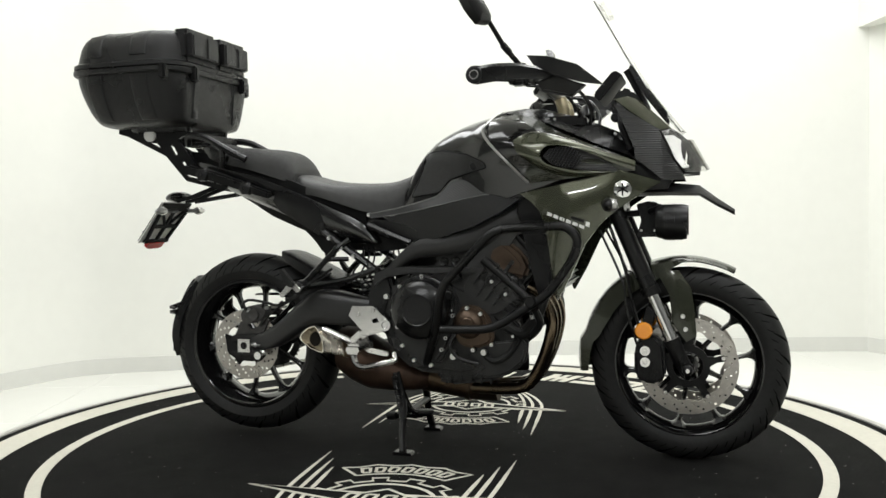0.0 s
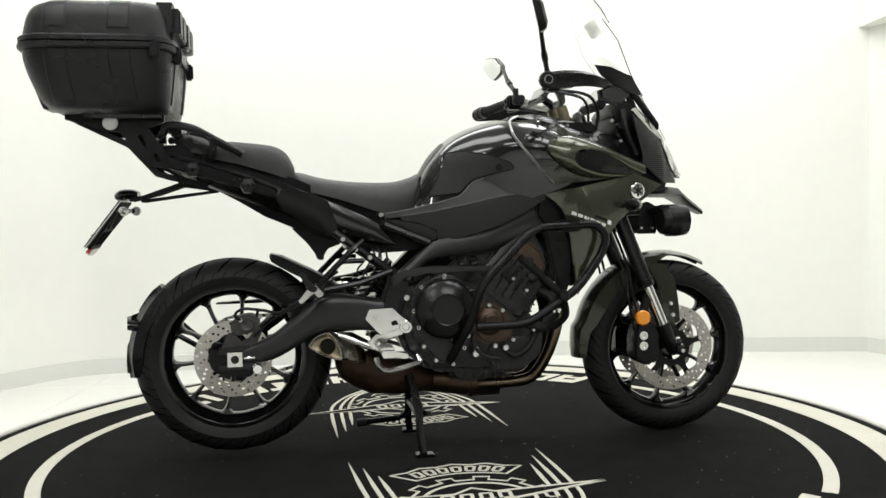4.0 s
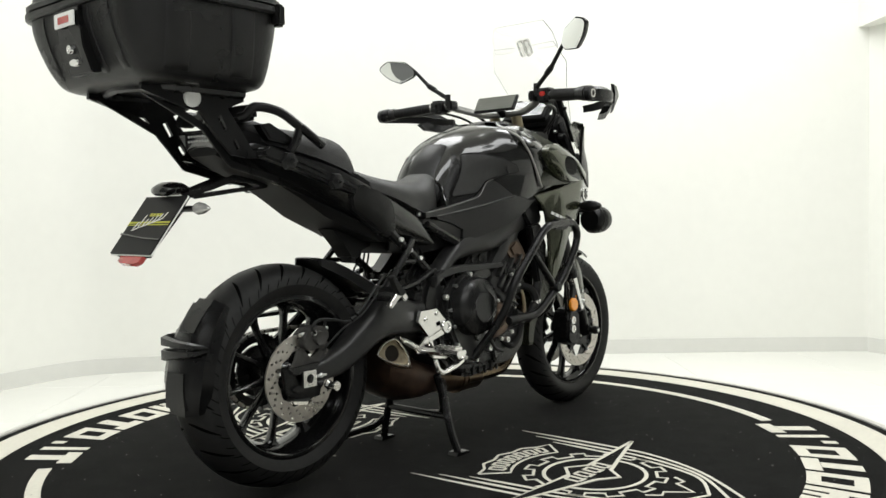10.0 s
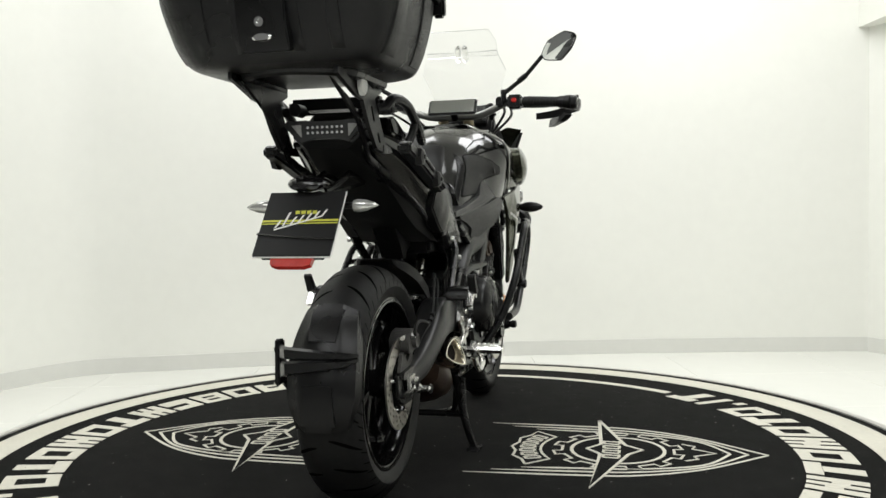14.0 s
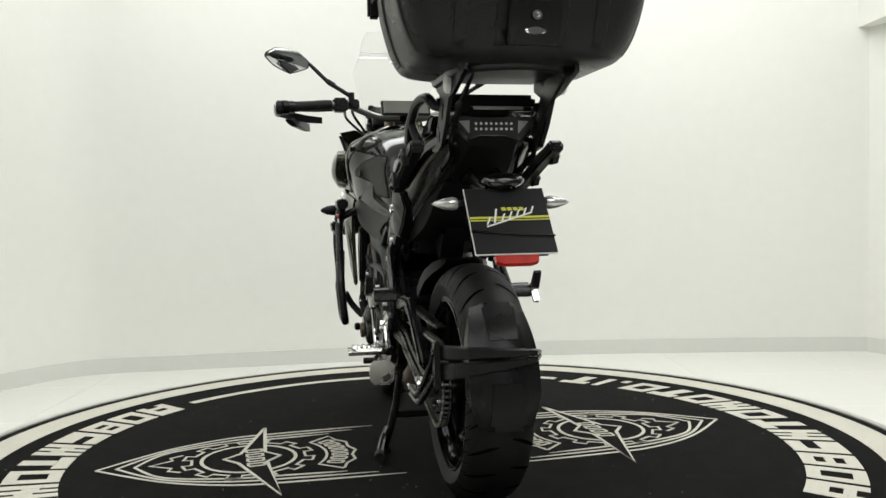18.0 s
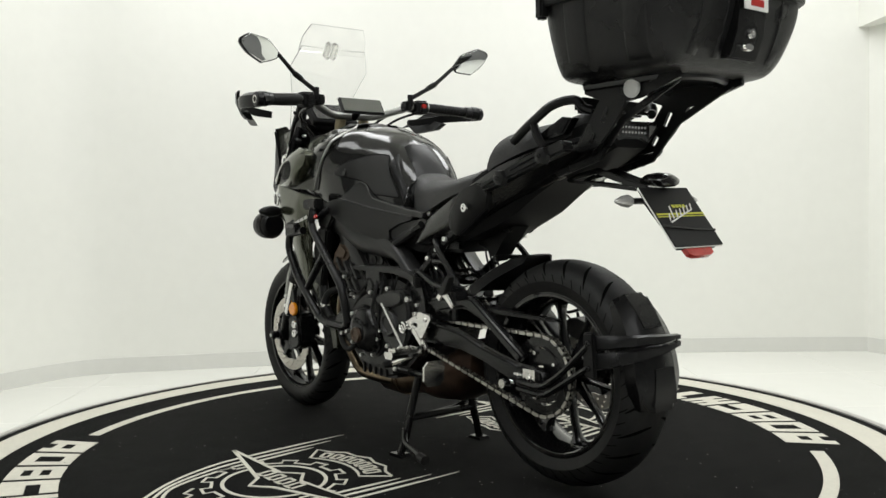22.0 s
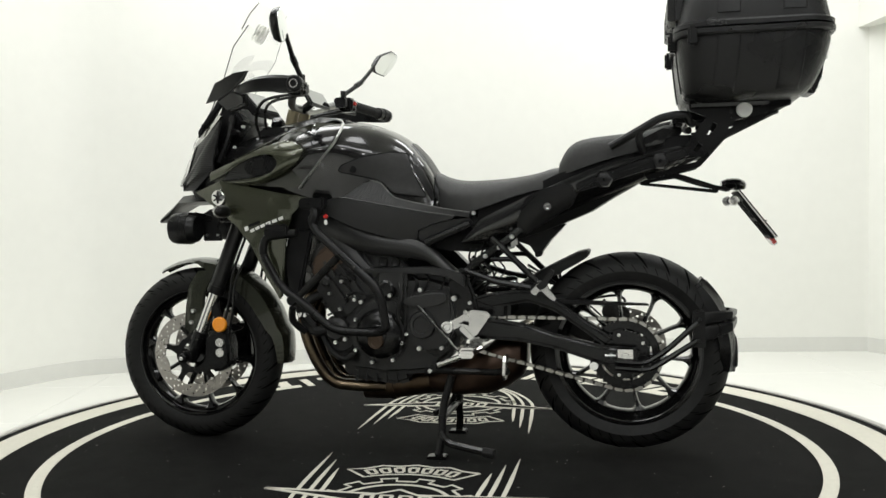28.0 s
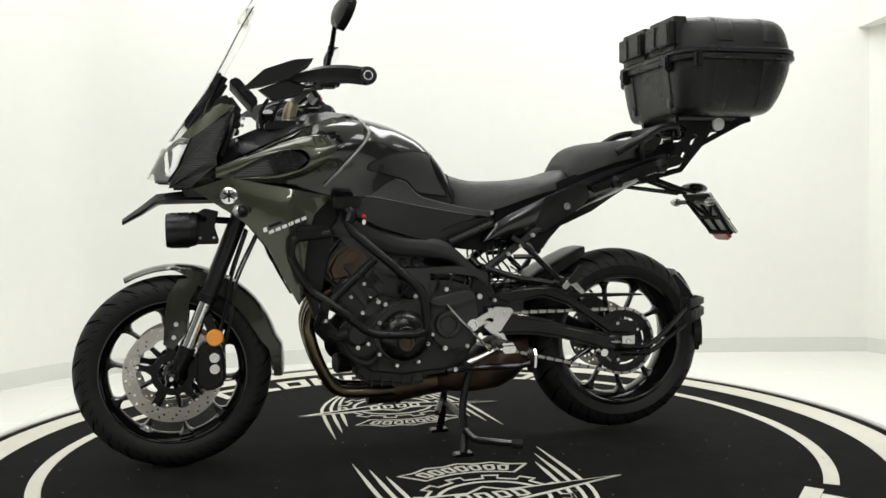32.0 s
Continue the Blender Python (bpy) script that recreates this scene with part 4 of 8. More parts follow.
    part("fairing_badge", lathe([(0.0, 0.004 * s), (0.023, 0.004 * s), (0.026, 0.002 * s), (0.026, -0.003 * s), (0.0, -0.003 * s)], (1.312, 0.2165 * s, 0.845), 32, turn=Matrix.Rotation(radians(-12 * s), 3, "Z")), CHROME, bike, "round chrome badge")
    # ribbed headlight cheek, its rear tip standing out like a fin
    cheek = [(1.290, 0.232 * s, 1.098), (1.318, 0.205 * s, 1.035), (1.345, 0.185 * s, 0.965), (1.345, 0.182 * s, 0.940), (1.425, 0.165 * s, 0.872), (1.488, 0.125 * s, 0.872), (1.482, 0.125 * s, 0.895), (1.455, 0.138 * s, 0.935), (1.418, 0.150 * s, 1.022)]
    part("headlight_cheek", shell(cheek, 0.012, 0.003, bulge=0.008, reach=0.03), RIBX, bike, "ribbed black headlight cheek")
    cap = [(1.288, 0.230 * s, 1.110), (1.325, 0.175 * s, 1.124), (1.362, 0.135 * s, 1.112), (1.450, 0.110 * s, 1.028), (1.418, 0.148 * s, 1.018), (1.350, 0.192 * s, 1.062)]
    part("cheek_cap", shell(cap, 0.014, 0.003), GREEN, bike, "olive-green upper cheek")
    lamp = [(1.416, 0.148 * s, 1.022), (1.455, 0.105 * s, 1.024), (1.496, 0.05 * s, 0.996), (1.552, 0.030 * s, 0.902), (1.488, 0.118 * s, 0.893), (1.458, 0.135 * s, 0.933)]
    part("headlight", shell(lamp, 0.004, 0, bulge=0.006, reach=0.03), LENS, bike, "clear headlight lens").visible_shadow = False
    bowl = [(1.412, 0.132 * s, 1.008), (1.450, 0.090 * s, 1.008), (1.486, 0.045 * s, 0.985), (1.530, 0.028 * s, 0.915), (1.480, 0.100 * s, 0.906), (1.454, 0.118 * s, 0.938)]
    part("headlight_bowl", shell(bowl, 0.01, 0.002), HEADLAMP, bike, "bright headlight reflector")
    part("lamp_bezel", tube([(1.416, 0.150 * s, 1.022), (1.440, 0.142 * s, 0.975), (1.458, 0.137 * s, 0.933), (1.488, 0.120 * s, 0.893), (1.530, 0.060 * s, 0.893)], 0.004, 6, smooth=False), BLACK, bike)
    part("front_filler", shell([(1.00, 0.155 * s, 0.90), (1.33, 0.165 * s, 0.935), (1.46, 0.13 * s, 0.885), (1.44, 0.13 * s, 0.845), (1.30, 0.165 * s, 0.84), (1.03, 0.16 * s, 0.80)], 0.02, 0.003), BLACK, bike, "black inner panel")

part("nose", body([(1.33, 0.12, 0.90, 1.05), (1.40, 0.12, 0.88, 1.05), (1.46, 0.10, 0.885, 1.03), (1.51, 0.06, 0.895, 0.98), (1.535, 0.03, 0.90, 0.93)], 2.2), BLACK, bike, "black nose between the headlights")
for s in (-1, 1):
    part("nose_lens", shell([(1.496, 0.05 * s, 0.996), (1.552, 0.03 * s, 0.902), (1.562, 0.004 * s, 0.905), (1.512, 0.004 * s, 1.0)], 0.004, 0), LENS, bike)
beak = loft([[Vector((x, -w, z)), Vector((x, -w * 0.6, z + h)), Vector((x, w * 0.6, z + h)), Vector((x, w, z)), Vector((x, w * 0.8, z - 0.008)), Vector((x, -w * 0.8, z - 0.008))] for x, w, z, h in ((1.34, 0.15, 0.835, 0.03), (1.44, 0.12, 0.835, 0.03), (1.53, 0.085, 0.832, 0.024), (1.58, 0.055, 0.800, 0.018), (1.635, 0.03, 0.770, 0.010))])
part("beak", beak, BLACK, bike, "matt black beak under the headlights")

# ---- screen ----
pts = [(1.488, 1.020, 0.070), (1.477, 1.035, 0.080), (1.440, 1.083, 0.094), (1.394, 1.144, 0.112), (1.333, 1.245, 0.136), (1.278, 1.345, 0.171), (1.236, 1.42, 0.140)]
rings = []
for x, z, w in pts:
    rings.append([Vector((x - 0.014 * abs(k) ** 2, w * k, z + 0.0 * k)) for k in [i / 6 - 1 for i in range(13)]])
screen_bm = loft(rings, cap=False, closed=False)
got = bmesh.ops.extrude_face_region(screen_bm, geom=screen_bm.faces[:])
bmesh.ops.translate(screen_bm, verts=[v for v in got["geom"] if isinstance(v, bmesh.types.BMVert)], vec=(0.003, 0, 0.002))
screen = part("windscreen", screen_bm, GLASS, bike, "tall clear windscreen")
screen.visible_shadow = False

# ---- seats ----
part("rider_seat", body([(0.185, 0.10, 0.86, 0.925), (0.22, 0.125, 0.855, 0.922), (0.28, 0.142, 0.848, 0.905), (0.36, 0.148, 0.825, 0.893), (0.45, 0.140, 0.795, 0.888), (0.53, 0.122, 0.780, 0.890), (0.585, 0.100, 0.80, 0.905), (0.605, 0.08, 0.86, 0.915)], 3.2), LEATHER, bike, "smooth black vinyl rider seat")
part("pillion_seat", body([(-0.175, 0.06, 1.02, 1.045), (-0.13, 0.10, 0.985, 1.048), (-0.06, 0.125, 0.965, 1.030), (0.03, 0.14, 0.945, 1.022), (0.13, 0.145, 0.915, 1.010), (0.175, 0.135, 0.90, 0.985), (0.20, 0.12, 0.90, 0.94)], 3.0), SEATTOP, bike, "grained black pillion seat")

# ---- tail ----
for s in (-1, 1):
    upper = [(0.514, 0.140, 0.690), (0.500, 0.146, 0.710), (0.452, 0.153, 0.757), (0.364, 0.160, 0.800), (0.262, 0.164, 0.845), (0.10, 0.165, 0.910), (-0.02, 0.155, 0.940), (-0.16, 0.120, 0.975), (-0.20, 0.095, 0.965)]
    lower = [(0.509, 0.138, 0.684), (0.470, 0.134, 0.682), (0.420, 0.134, 0.688), (0.323, 0.134, 0.712), (0.212, 0.128, 0.766), (0.09, 0.114, 0.815), (-0.02, 0.100, 0.857), (-0.16, 0.078, 0.917), (-0.20, 0.085, 0.950)]
    part("tail_panel", strip([(x, y * s, z) for x, y, z in upper], [(x, y * s, z) for x, y, z in lower], 0.03, 0.016), GLOSSBLACK, bike, "gloss black tail panel", 60)
    lobe = [(0.331, 0.160 * s, 0.745), (0.322, 0.165 * s, 0.797), (0.298, 0.170 * s, 0.828), (0.245, 0.175 * s, 0.852), (0.184, 0.176 * s, 0.868), (0.155, 0.174 * s, 0.862), (0.142, 0.168 * s, 0.832), (0.160, 0.154 * s, 0.798), (0.235, 0.150 * s, 0.752), (0.300, 0.152 * s, 0.714), (0.322, 0.155 * s, 0.718)]
    part("side_lobe", shell(lobe, 0.03, 0.005, bulge=0.012, reach=0.025), BLACK, bike, "matt black lobed side plate")
    part("pannier_rail", prism([(-0.189, 0.954), (-0.169, 0.965), (-0.123, 0.950), (-0.061, 0.936), (0.034, 0.903), (0.143, 0.862), (0.138, 0.840), (0.044, 0.868), (-0.072, 0.904), (-0.185, 0.934)], 0.160 * s, 0.196 * s, 0.006), BLACK, bike, "black pannier mounting rail")
    part("rail_lip", flat_bar((-0.10, 0.938), (0.02, 0.898), 0.005, 0.194 * s, 0.202 * s), BLACK, bike)
    part("rail_lip", flat_bar((0.07, 0.880), (0.135, 0.856), 0.005, 0.194 * s, 0.202 * s), BLACK, bike)
    for x, z in ((0.057, 0.876), (-0.106, 0.927)):
        part("rail_boss", lathe([(0.0, 0.012 * s), (0.012, 0.012 * s), (0.022, 0.008 * s), (0.026, -0.008 * s), (0.0, -0.008 * s)], (x, 0.196 * s, z), 6), BLACK, bike)
        bolt((x, 0.208 * s, z), 0.008, 0.004, bike, SATIN, s)
part("seat_lock", lathe([(0.0, 0.004), (0.006, 0.004), (0.007, 0.007), (0.012, 0.007), (0.013, 0.0), (0.0, 0.0)], (0.231, 0.178, 0.798), 20), CHROME, bike, "chrome seat lock")
rows = ((-0.235, 0.085, 0.055, 0.945, 1.010), (-0.16, 0.095, 0.065, 0.910, 1.010), (-0.05, 0.115, 0.080, 0.870, 0.98), (0.03, 0.125, 0.088, 0.826, 0.955), (0.105, 0.130, 0.092, 0.780, 0.93), (0.20, 0.135, 0.095, 0.740, 0.90), (0.313, 0.130, 0.11, 0.700, 0.85), (0.46, 0.115, 0.11, 0.69, 0.80))
part("undertail", loft([[Vector((x, -w0, z0)), Vector((x, -w1 * 1.05, (z0 + z1) / 2)), Vector((x, -w1, z1)), Vector((x, w1, z1)), Vector((x, w1 * 1.05, (z0 + z1) / 2)), Vector((x, w0, z0))] for x, w1, w0, z0, z1 in rows]), UNDER, bike, "black undertail")

# ---- top case: one lockable box on the rack ----
CASEPOSE = BIKE @ pose(0.003, 0.002, 0.002)
top_case = base("top_case", CASEPOSE, "large ribbed black plastic top case", "top case")


def rounded(x0, x1, w, z, r=0.07, n=5, bulge=0.0):
    """A rounded rectangle in plan."""
    out = []
    for cx, cy, a0 in ((x1 - r, w - r, 0), (x0 + r, w - r, 90), (x0 + r, -w + r, 180), (x1 - r, -w + r, 270)):
        for i in range(n + 1):
            a = radians(a0 + 90 * i / n)
            out.append(Vector((cx + r * math.cos(a), cy + r * math.sin(a), z)))
    return out


CX0, CX1 = -0.592, -0.160
def case_hull(rows, name, label):
    """A rounded box through rows (rear, front, half width, height, corner)."""
    a = curve_through([r[:3] for r in rows], 4)
    b = curve_through([(r[3], r[4], 0) for r in rows], 4)
    return part(name, loft([rounded(p.x, p.y, p.z, q.x, q.y, 7) for p, q in zip(a, b)]), CASE, top_case, label, 50)


lower_shell = case_hull([(CX0 + 0.115, CX1 - 0.04, 0.185, 1.098, 0.06), (CX0 + 0.075, CX1 - 0.020, 0.222, 1.108, 0.07), (CX0 + 0.048, CX1 - 0.012, 0.244, 1.140, 0.08), (CX0 + 0.024, CX1 - 0.005, 0.262, 1.195, 0.088), (CX0 + 0.010, CX1, 0.272, 1.245, 0.09), (CX0 + 0.008, CX1, 0.275, 1.277, 0.09)], "lower_shell", "ribbed lower shell")
part("seam_band", loft([rounded(CX0, CX1 + 0.01, 0.285, 1.275, 0.095), rounded(CX0 - 0.004, CX1 + 0.012, 0.289, 1.280, 0.095), rounded(CX0 - 0.004, CX1 + 0.012, 0.289, 1.292, 0.095), rounded(CX0 + 0.004, CX1 + 0.008, 0.281, 1.295, 0.095), rounded(CX0 - 0.002, CX1 + 0.01, 0.287, 1.298, 0.095), rounded(CX0 - 0.002, CX1 + 0.01, 0.287, 1.310, 0.095), rounded(CX0 + 0.004, CX1, 0.280, 1.316, 0.095)]), CASE, top_case, "double seam band")
case_lid = case_hull([(CX0 + 0.008, CX1, 0.275, 1.312, 0.09), (CX0 + 0.014, CX1 - 0.003, 0.271, 1.345, 0.09), (CX0 + 0.022, CX1 - 0.006, 0.264, 1.380, 0.09), (CX0 + 0.040, CX1 - 0.014, 0.246, 1.408, 0.085), (CX0 + 0.085, CX1 - 0.035, 0.205, 1.425, 0.07), (CX0 + 0.14, CX1 - 0.08, 0.14, 1.430, 0.05)], "lid", "domed lid")

# ---- fork, front end ----
def oval_at(x, yc, zc, w, h, n=18):
    """An upright ellipse across the bike at x."""
    return [Vector((x, yc + w * math.cos(2 * math.pi * i / n), zc + h * math.sin(2 * math.pi * i / n))) for i in range(n)]


RAKE = Vector((-0.415, 0, 1.0)).normalized()


def fork_at(z, y):
    return Vector((1.463 - 0.415 * (z - 0.345), y, z))


for s in (-1, 1):
    y = 0.103 * s
    part("fork_outer_tube", tube([fork_at(0.535, y), fork_at(0.56, y), fork_at(1.07, y)], 0.026, 16, smooth=False), SATIN, bike, "satin black outer fork tube")
    part("fork_dust_seal", tube([fork_at(0.520, y), fork_at(0.545, y)], 0.029, 16, smooth=False), BLACK, bike)
    part("fork_slider", tube([fork_at(0.34, y), fork_at(0.53, y)], 0.0205, 16, smooth=False), CHROME, bike, "polished chrome fork slider")
    part("fork_foot", tube([fork_at(0.385, y), fork_at(0.34, y), (1.482, y * 0.98, 0.305), (1.494, y * 0.95, 0.285)], 0.026, 14, taper=0.022), BLACK, bike, "black fork foot")
    part("axle_end", lathe([(0.0, 0.004 * s), (0.010, 0.004 * s), (0.012, 0.012 * s), (0.019, 0.012 * s), (0.021, 0), (0.0, 0)], (FX, 0.118 * s, FZ), 20), SATIN, bike)
    part("axle_bobbin", lathe([(0.0, 0.042 * s), (0.008, 0.042 * s), (0.015, 0.038 * s), (0.017, 0.026 * s), (0.013, 0.014 * s), (0.013, 0.0), (0.0, 0.0)], (FX, 0.120 * s, FZ), 20), BLACK, bike, "black axle bobbin")
    bolt((FX, 0.162 * s, FZ), 0.009, 0.003, bike, BOLT, s)
    part("brake_caliper", prism([(1.335, 0.27), (1.36, 0.25), (1.405, 0.245), (1.43, 0.27), (1.425, 0.37), (1.395, 0.40), (1.35, 0.39), (1.335, 0.35)], 0.045 * s, 0.122 * s, 0.010, 3), BLACK, bike, "black radial brake caliper")
    for z in (0.315, 0.350):
        part("caliper_piston_cap", lathe([(0.0, 0.004 * s), (0.006, 0.004 * s), (0.007, 0.006 * s), (0.015, 0.006 * s), (0.017, 0), (0.0, 0)], (1.368, 0.122 * s, z), 20), ALU, bike, "bright caliper cap")
    part("fork_reflector", lathe([(0.0, 0.008 * s), (0.022, 0.008 * s), (0.026, 0.004 * s), (0.027, -0.004 * s), (0.0, -0.004 * s)], (1.365, 0.128 * s, 0.412), 28), ORANGE, bike, "round orange reflector")
    part("reflector_bracket", prism([(1.35, 0.40), (1.38, 0.40), (1.40, 0.47), (1.375, 0.49)], 0.108 * s, 0.122 * s, 0.003), BLACK, bike)
    part("brake_hose", tube([(1.36, 0.115 * s, 0.39), (1.33, 0.12 * s, 0.50), (1.31, 0.12 * s, 0.60), (1.26, 0.10 * s, 0.74)], 0.005, 8), BLACK, bike)
    part("brake_hose", tube([(1.345, 0.105 * s, 0.36), (1.315, 0.125 * s, 0.47), (1.30, 0.125 * s, 0.57), (1.23, 0.09 * s, 0.72)], 0.004, 8), SATIN, bike)
for z in (0.80, 1.06):
    part("fork_yoke", prism([(fork_at(z, 0).x - 0.10, z - 0.018), (fork_at(z, 0).x + 0.035, z - 0.018), (fork_at(z, 0).x + 0.03, z + 0.018), (fork_at(z, 0).x - 0.10, z + 0.018)], -0.135, 0.135, 0.008), SATIN, bike, "black fork yoke")

# front mudguard: an olive crown over the tyre with side stays
rings = []
for i in range(22):
    a = radians(64 + 121 * i / 21)
    r = 0.326 + 0.012 * math.sin(math.pi * i / 21) + (0.012 if i > 17 else 0)
    w = 0.070 * min(1, 0.42 + 0.6 * i / 7) * (1 if i < 16 else 1 - 0.03 * (i - 15))
    d = Vector((math.cos(a), 0, math.sin(a)))
    c = Vector((FX, 0, FZ))
    drop = 0.008 if i < 5 else 0.058 * min(1, (i - 4) / 4) * (1 - 0.5 * max(0, (i - 15) / 6))
    prof = [(-1, -drop), (-0.93, -0.008), (-0.6, 0.0), (0, 0.006), (0.6, 0.0), (0.93, -0.008), (1, -drop), (0.95, -drop), (0.88, -0.012), (0, 0.001), (-0.88, -0.012), (-0.95, -drop)]
    rings.append([c + d * (r + h) + Vector((0, w * k, 0)) for k, h in prof])
part("front_mudguard", loft(rings), MUDGREEN, bike, "olive-green front mudguard")
for s in (-1, 1):
    stay = [(1.395, 0.074 * s, 0.600), (1.47, 0.077 * s, 0.592), (1.505, 0.079 * s, 0.540), (1.515, 0.084 * s, 0.47), (1.520, 0.088 * s, 0.392), (1.49, 0.092 * s, 0.375), (1.45, 0.090 * s, 0.43), (1.44, 0.084 * s, 0.52)]
    part("mudguard_stay", shell(stay, 0.010, 0.003), MUDGREEN, bike, "olive-green mudguard side")
    for x, z in ((1.480, 0.455), (1.488, 0.415)):
        bolt((x, 0.096 * s, z), 0.010, 0.006, bike, BOLT, s)
    # auxiliary lamps on their brackets
    part("auxiliary_lamp", lathe([(0.0, 0.0), (0.040, 0.0), (0.046, -0.006), (0.052, -0.03), (0.053, -0.075), (0.049, -0.09), (0.043, -0.09), (0.040, -0.082), (0.0, -0.082)], (1.405, 0.180 * s, 0.745), 28, turn=Matrix.Rotation(radians(90), 3, "Z")), BLACK, bike, "round black auxiliary lamp")
    part("lamp_lens", lathe([(0.0, 0.0), (0.040, 0.0), (0.040, -0.004), (0.0, -0.004)], (1.488, 0.180 * s, 0.745), 24, turn=Matrix.Rotation(radians(90), 3, "Z")), LENS, bike)
    for k in range(5):
        part("lamp_fin", lathe([(0.046, 0.0), (0.0540, 0.0), (0.0540, -0.003), (0.046, -0.003)], (1.430 + 0.007 * k, 0.180 * s, 0.745), 28, closed=True, turn=Matrix.Rotation(radians(90), 3, "Z")), BLACK, bike)
    part("lamp_bracket", prism([(1.345, 0.70), (1.415, 0.70), (1.42, 0.79), (1.385, 0.81), (1.345, 0.80), (1.36, 0.75)], 0.120 * s, 0.130 * s, 0.003), SATIN, bike)
    part("lamp_clamp", bent_tube([(1.31, 0.10 * s, 0.77), (1.38, 0.112 * s, 0.775), (1.42, 0.180 * s, 0.79)], 0.010, 0.02, 8), BLACK, bike)
    bolt((1.36, 0.131 * s, 0.72), 0.006, 0.005, bike, BOLT, s)
    bolt((1.40, 0.131 * s, 0.72), 0.006, 0.005, bike, BOLT, s)
    # front indicators
    part("indicator_stalk", tube([(1.285, 0.19 * s, 0.802), (1.282, 0.235 * s, 0.801)], 0.011, 10, smooth=False), BLACK, bike)
    part("indicator_body", lathe([(0.0, -0.012 * s), (0.012, -0.010 * s), (0.019, 0.008 * s), (0.021, 0.030 * s), (0.017, 0.055 * s), (0.008, 0.075 * s), (0.0, 0.080 * s)], (1.276, 0.232 * s, 0.799), 20), BLACK, bike, "black teardrop indicator housing")
    part("indicator_lens", loft([oval_at(1.279 + dx, 0.262 * s, 0.799, 0.034 * k, 0.020 * k) for dx, k in ((0.0, 0.98), (0.012, 0.96), (0.020, 0.75), (0.024, 0.35))]), CLEARLENS, bike, "clear indicator lens")
    # product lettering on the fairing as plain bars
    fairing_ob = side_fairings[s]
    for k in range(6):
        x, z = 1.085 + 0.0195 * k, 0.772 - 0.0076 * k
        quad = [on_surface([fairing_ob], px, pz, s, 0.0008) for px, pz in ((x, z), (x + 0.015, z - 0.0058), (x + 0.0175, z + 0.0035), (x + 0.0025, z + 0.0100))]
        part("lettering_bar", loft([[q - Vector((0, 0.003 * s, 0)) for q in quad], quad]), WHITEPRINT, bike, "white lettering bar")
    part("lettering_bar", prism([(1.160, 0.760), (1.198, 0.747), (1.200, 0.755), (1.162, 0.768)], 0.2195 * s, 0.2305 * s, 0), BLACK, bike, "black lettering bar")
    part("lettering_bar", prism([(1.203, 0.738), (1.214, 0.734), (1.216, 0.747), (1.205, 0.751)], 0.2195 * s, 0.2305 * s, 0), WHITEPRINT, bike, "white lettering bar")
    for k in range(3):
        a = radians(60 * k + 90)
        d, n = Vector((math.cos(a), 0, math.sin(a))), Vector((-math.sin(a), 0, math.cos(a)))
        c = Vector((1.312, 0.2215 * s, 0.845))
        bm = loft([[c + d * q + n * w + Vector((0, v * 0.002, 0)) for w, v in ((-0.0022, -1), (0.0022, -1), (0.0022, 1), (-0.0022, 1))] for q in (-0.019, 0.019)])
        part("badge_bar", move(bm, Matrix.Translation(c) @ Matrix.Rotation(radians(-12 * s), 4, "Z") @ Matrix.Translation(-c)), GLOSSBLACK, bike)

# ---- cockpit ----
part("inner_cowl", prism([(1.262, 1.105), (1.30, 1.160), (1.335, 1.150), (1.37, 1.10), (1.36, 0.95), (1.32, 0.97), (1.30, 1.03)], -0.115, 0.115, 0.010), BLACK, bike, "black inner cowl")
for s in (-1, 1):
    part("cowl_stay", bent_tube([(1.30, 0.12 * s, 1.12), (1.305, 0.15 * s, 1.04), (1.335, 0.16 * s, 0.965)], 0.013, 0.03, 8), BLACK, bike)
    part("cowl_clip", lathe([(0.0, 0.012 * s), (0.010, 0.012 * s), (0.014, 0.004 * s), (0.014, -0.01 * s), (0.0, -0.01 * s)], (1.285, 0.135 * s, 1.065), 16), BLACK, bike)
    bolt((1.262, 0.118 * s, 1.085), 0.008, 0.008, bike, BOLT, s)
part("key_housing", lathe([(0.0, 0.02), (0.018, 0.02), (0.026, 0.0), (0.026, -0.03), (0.0, -0.03)], (1.185, 0, 1.10), 20, turn=Matrix.Rotation(radians(60), 3, "X")), BLACK, bike, "black ignition lock")
part("dash", prism([(1.214, 1.139), (1.279, 1.215), (1.303, 1.202), (1.234, 1.121)], -0.100, 0.100, 0.004), UNDER, bike, "black instrument housing")
part("dash_face", prism([(1.2205, 1.1505), (1.2185, 1.1515), (1.2705, 1.2105), (1.2725, 1.2095)], -0.085, 0.085, 0), SMOKE, bike, "dark instrument face")
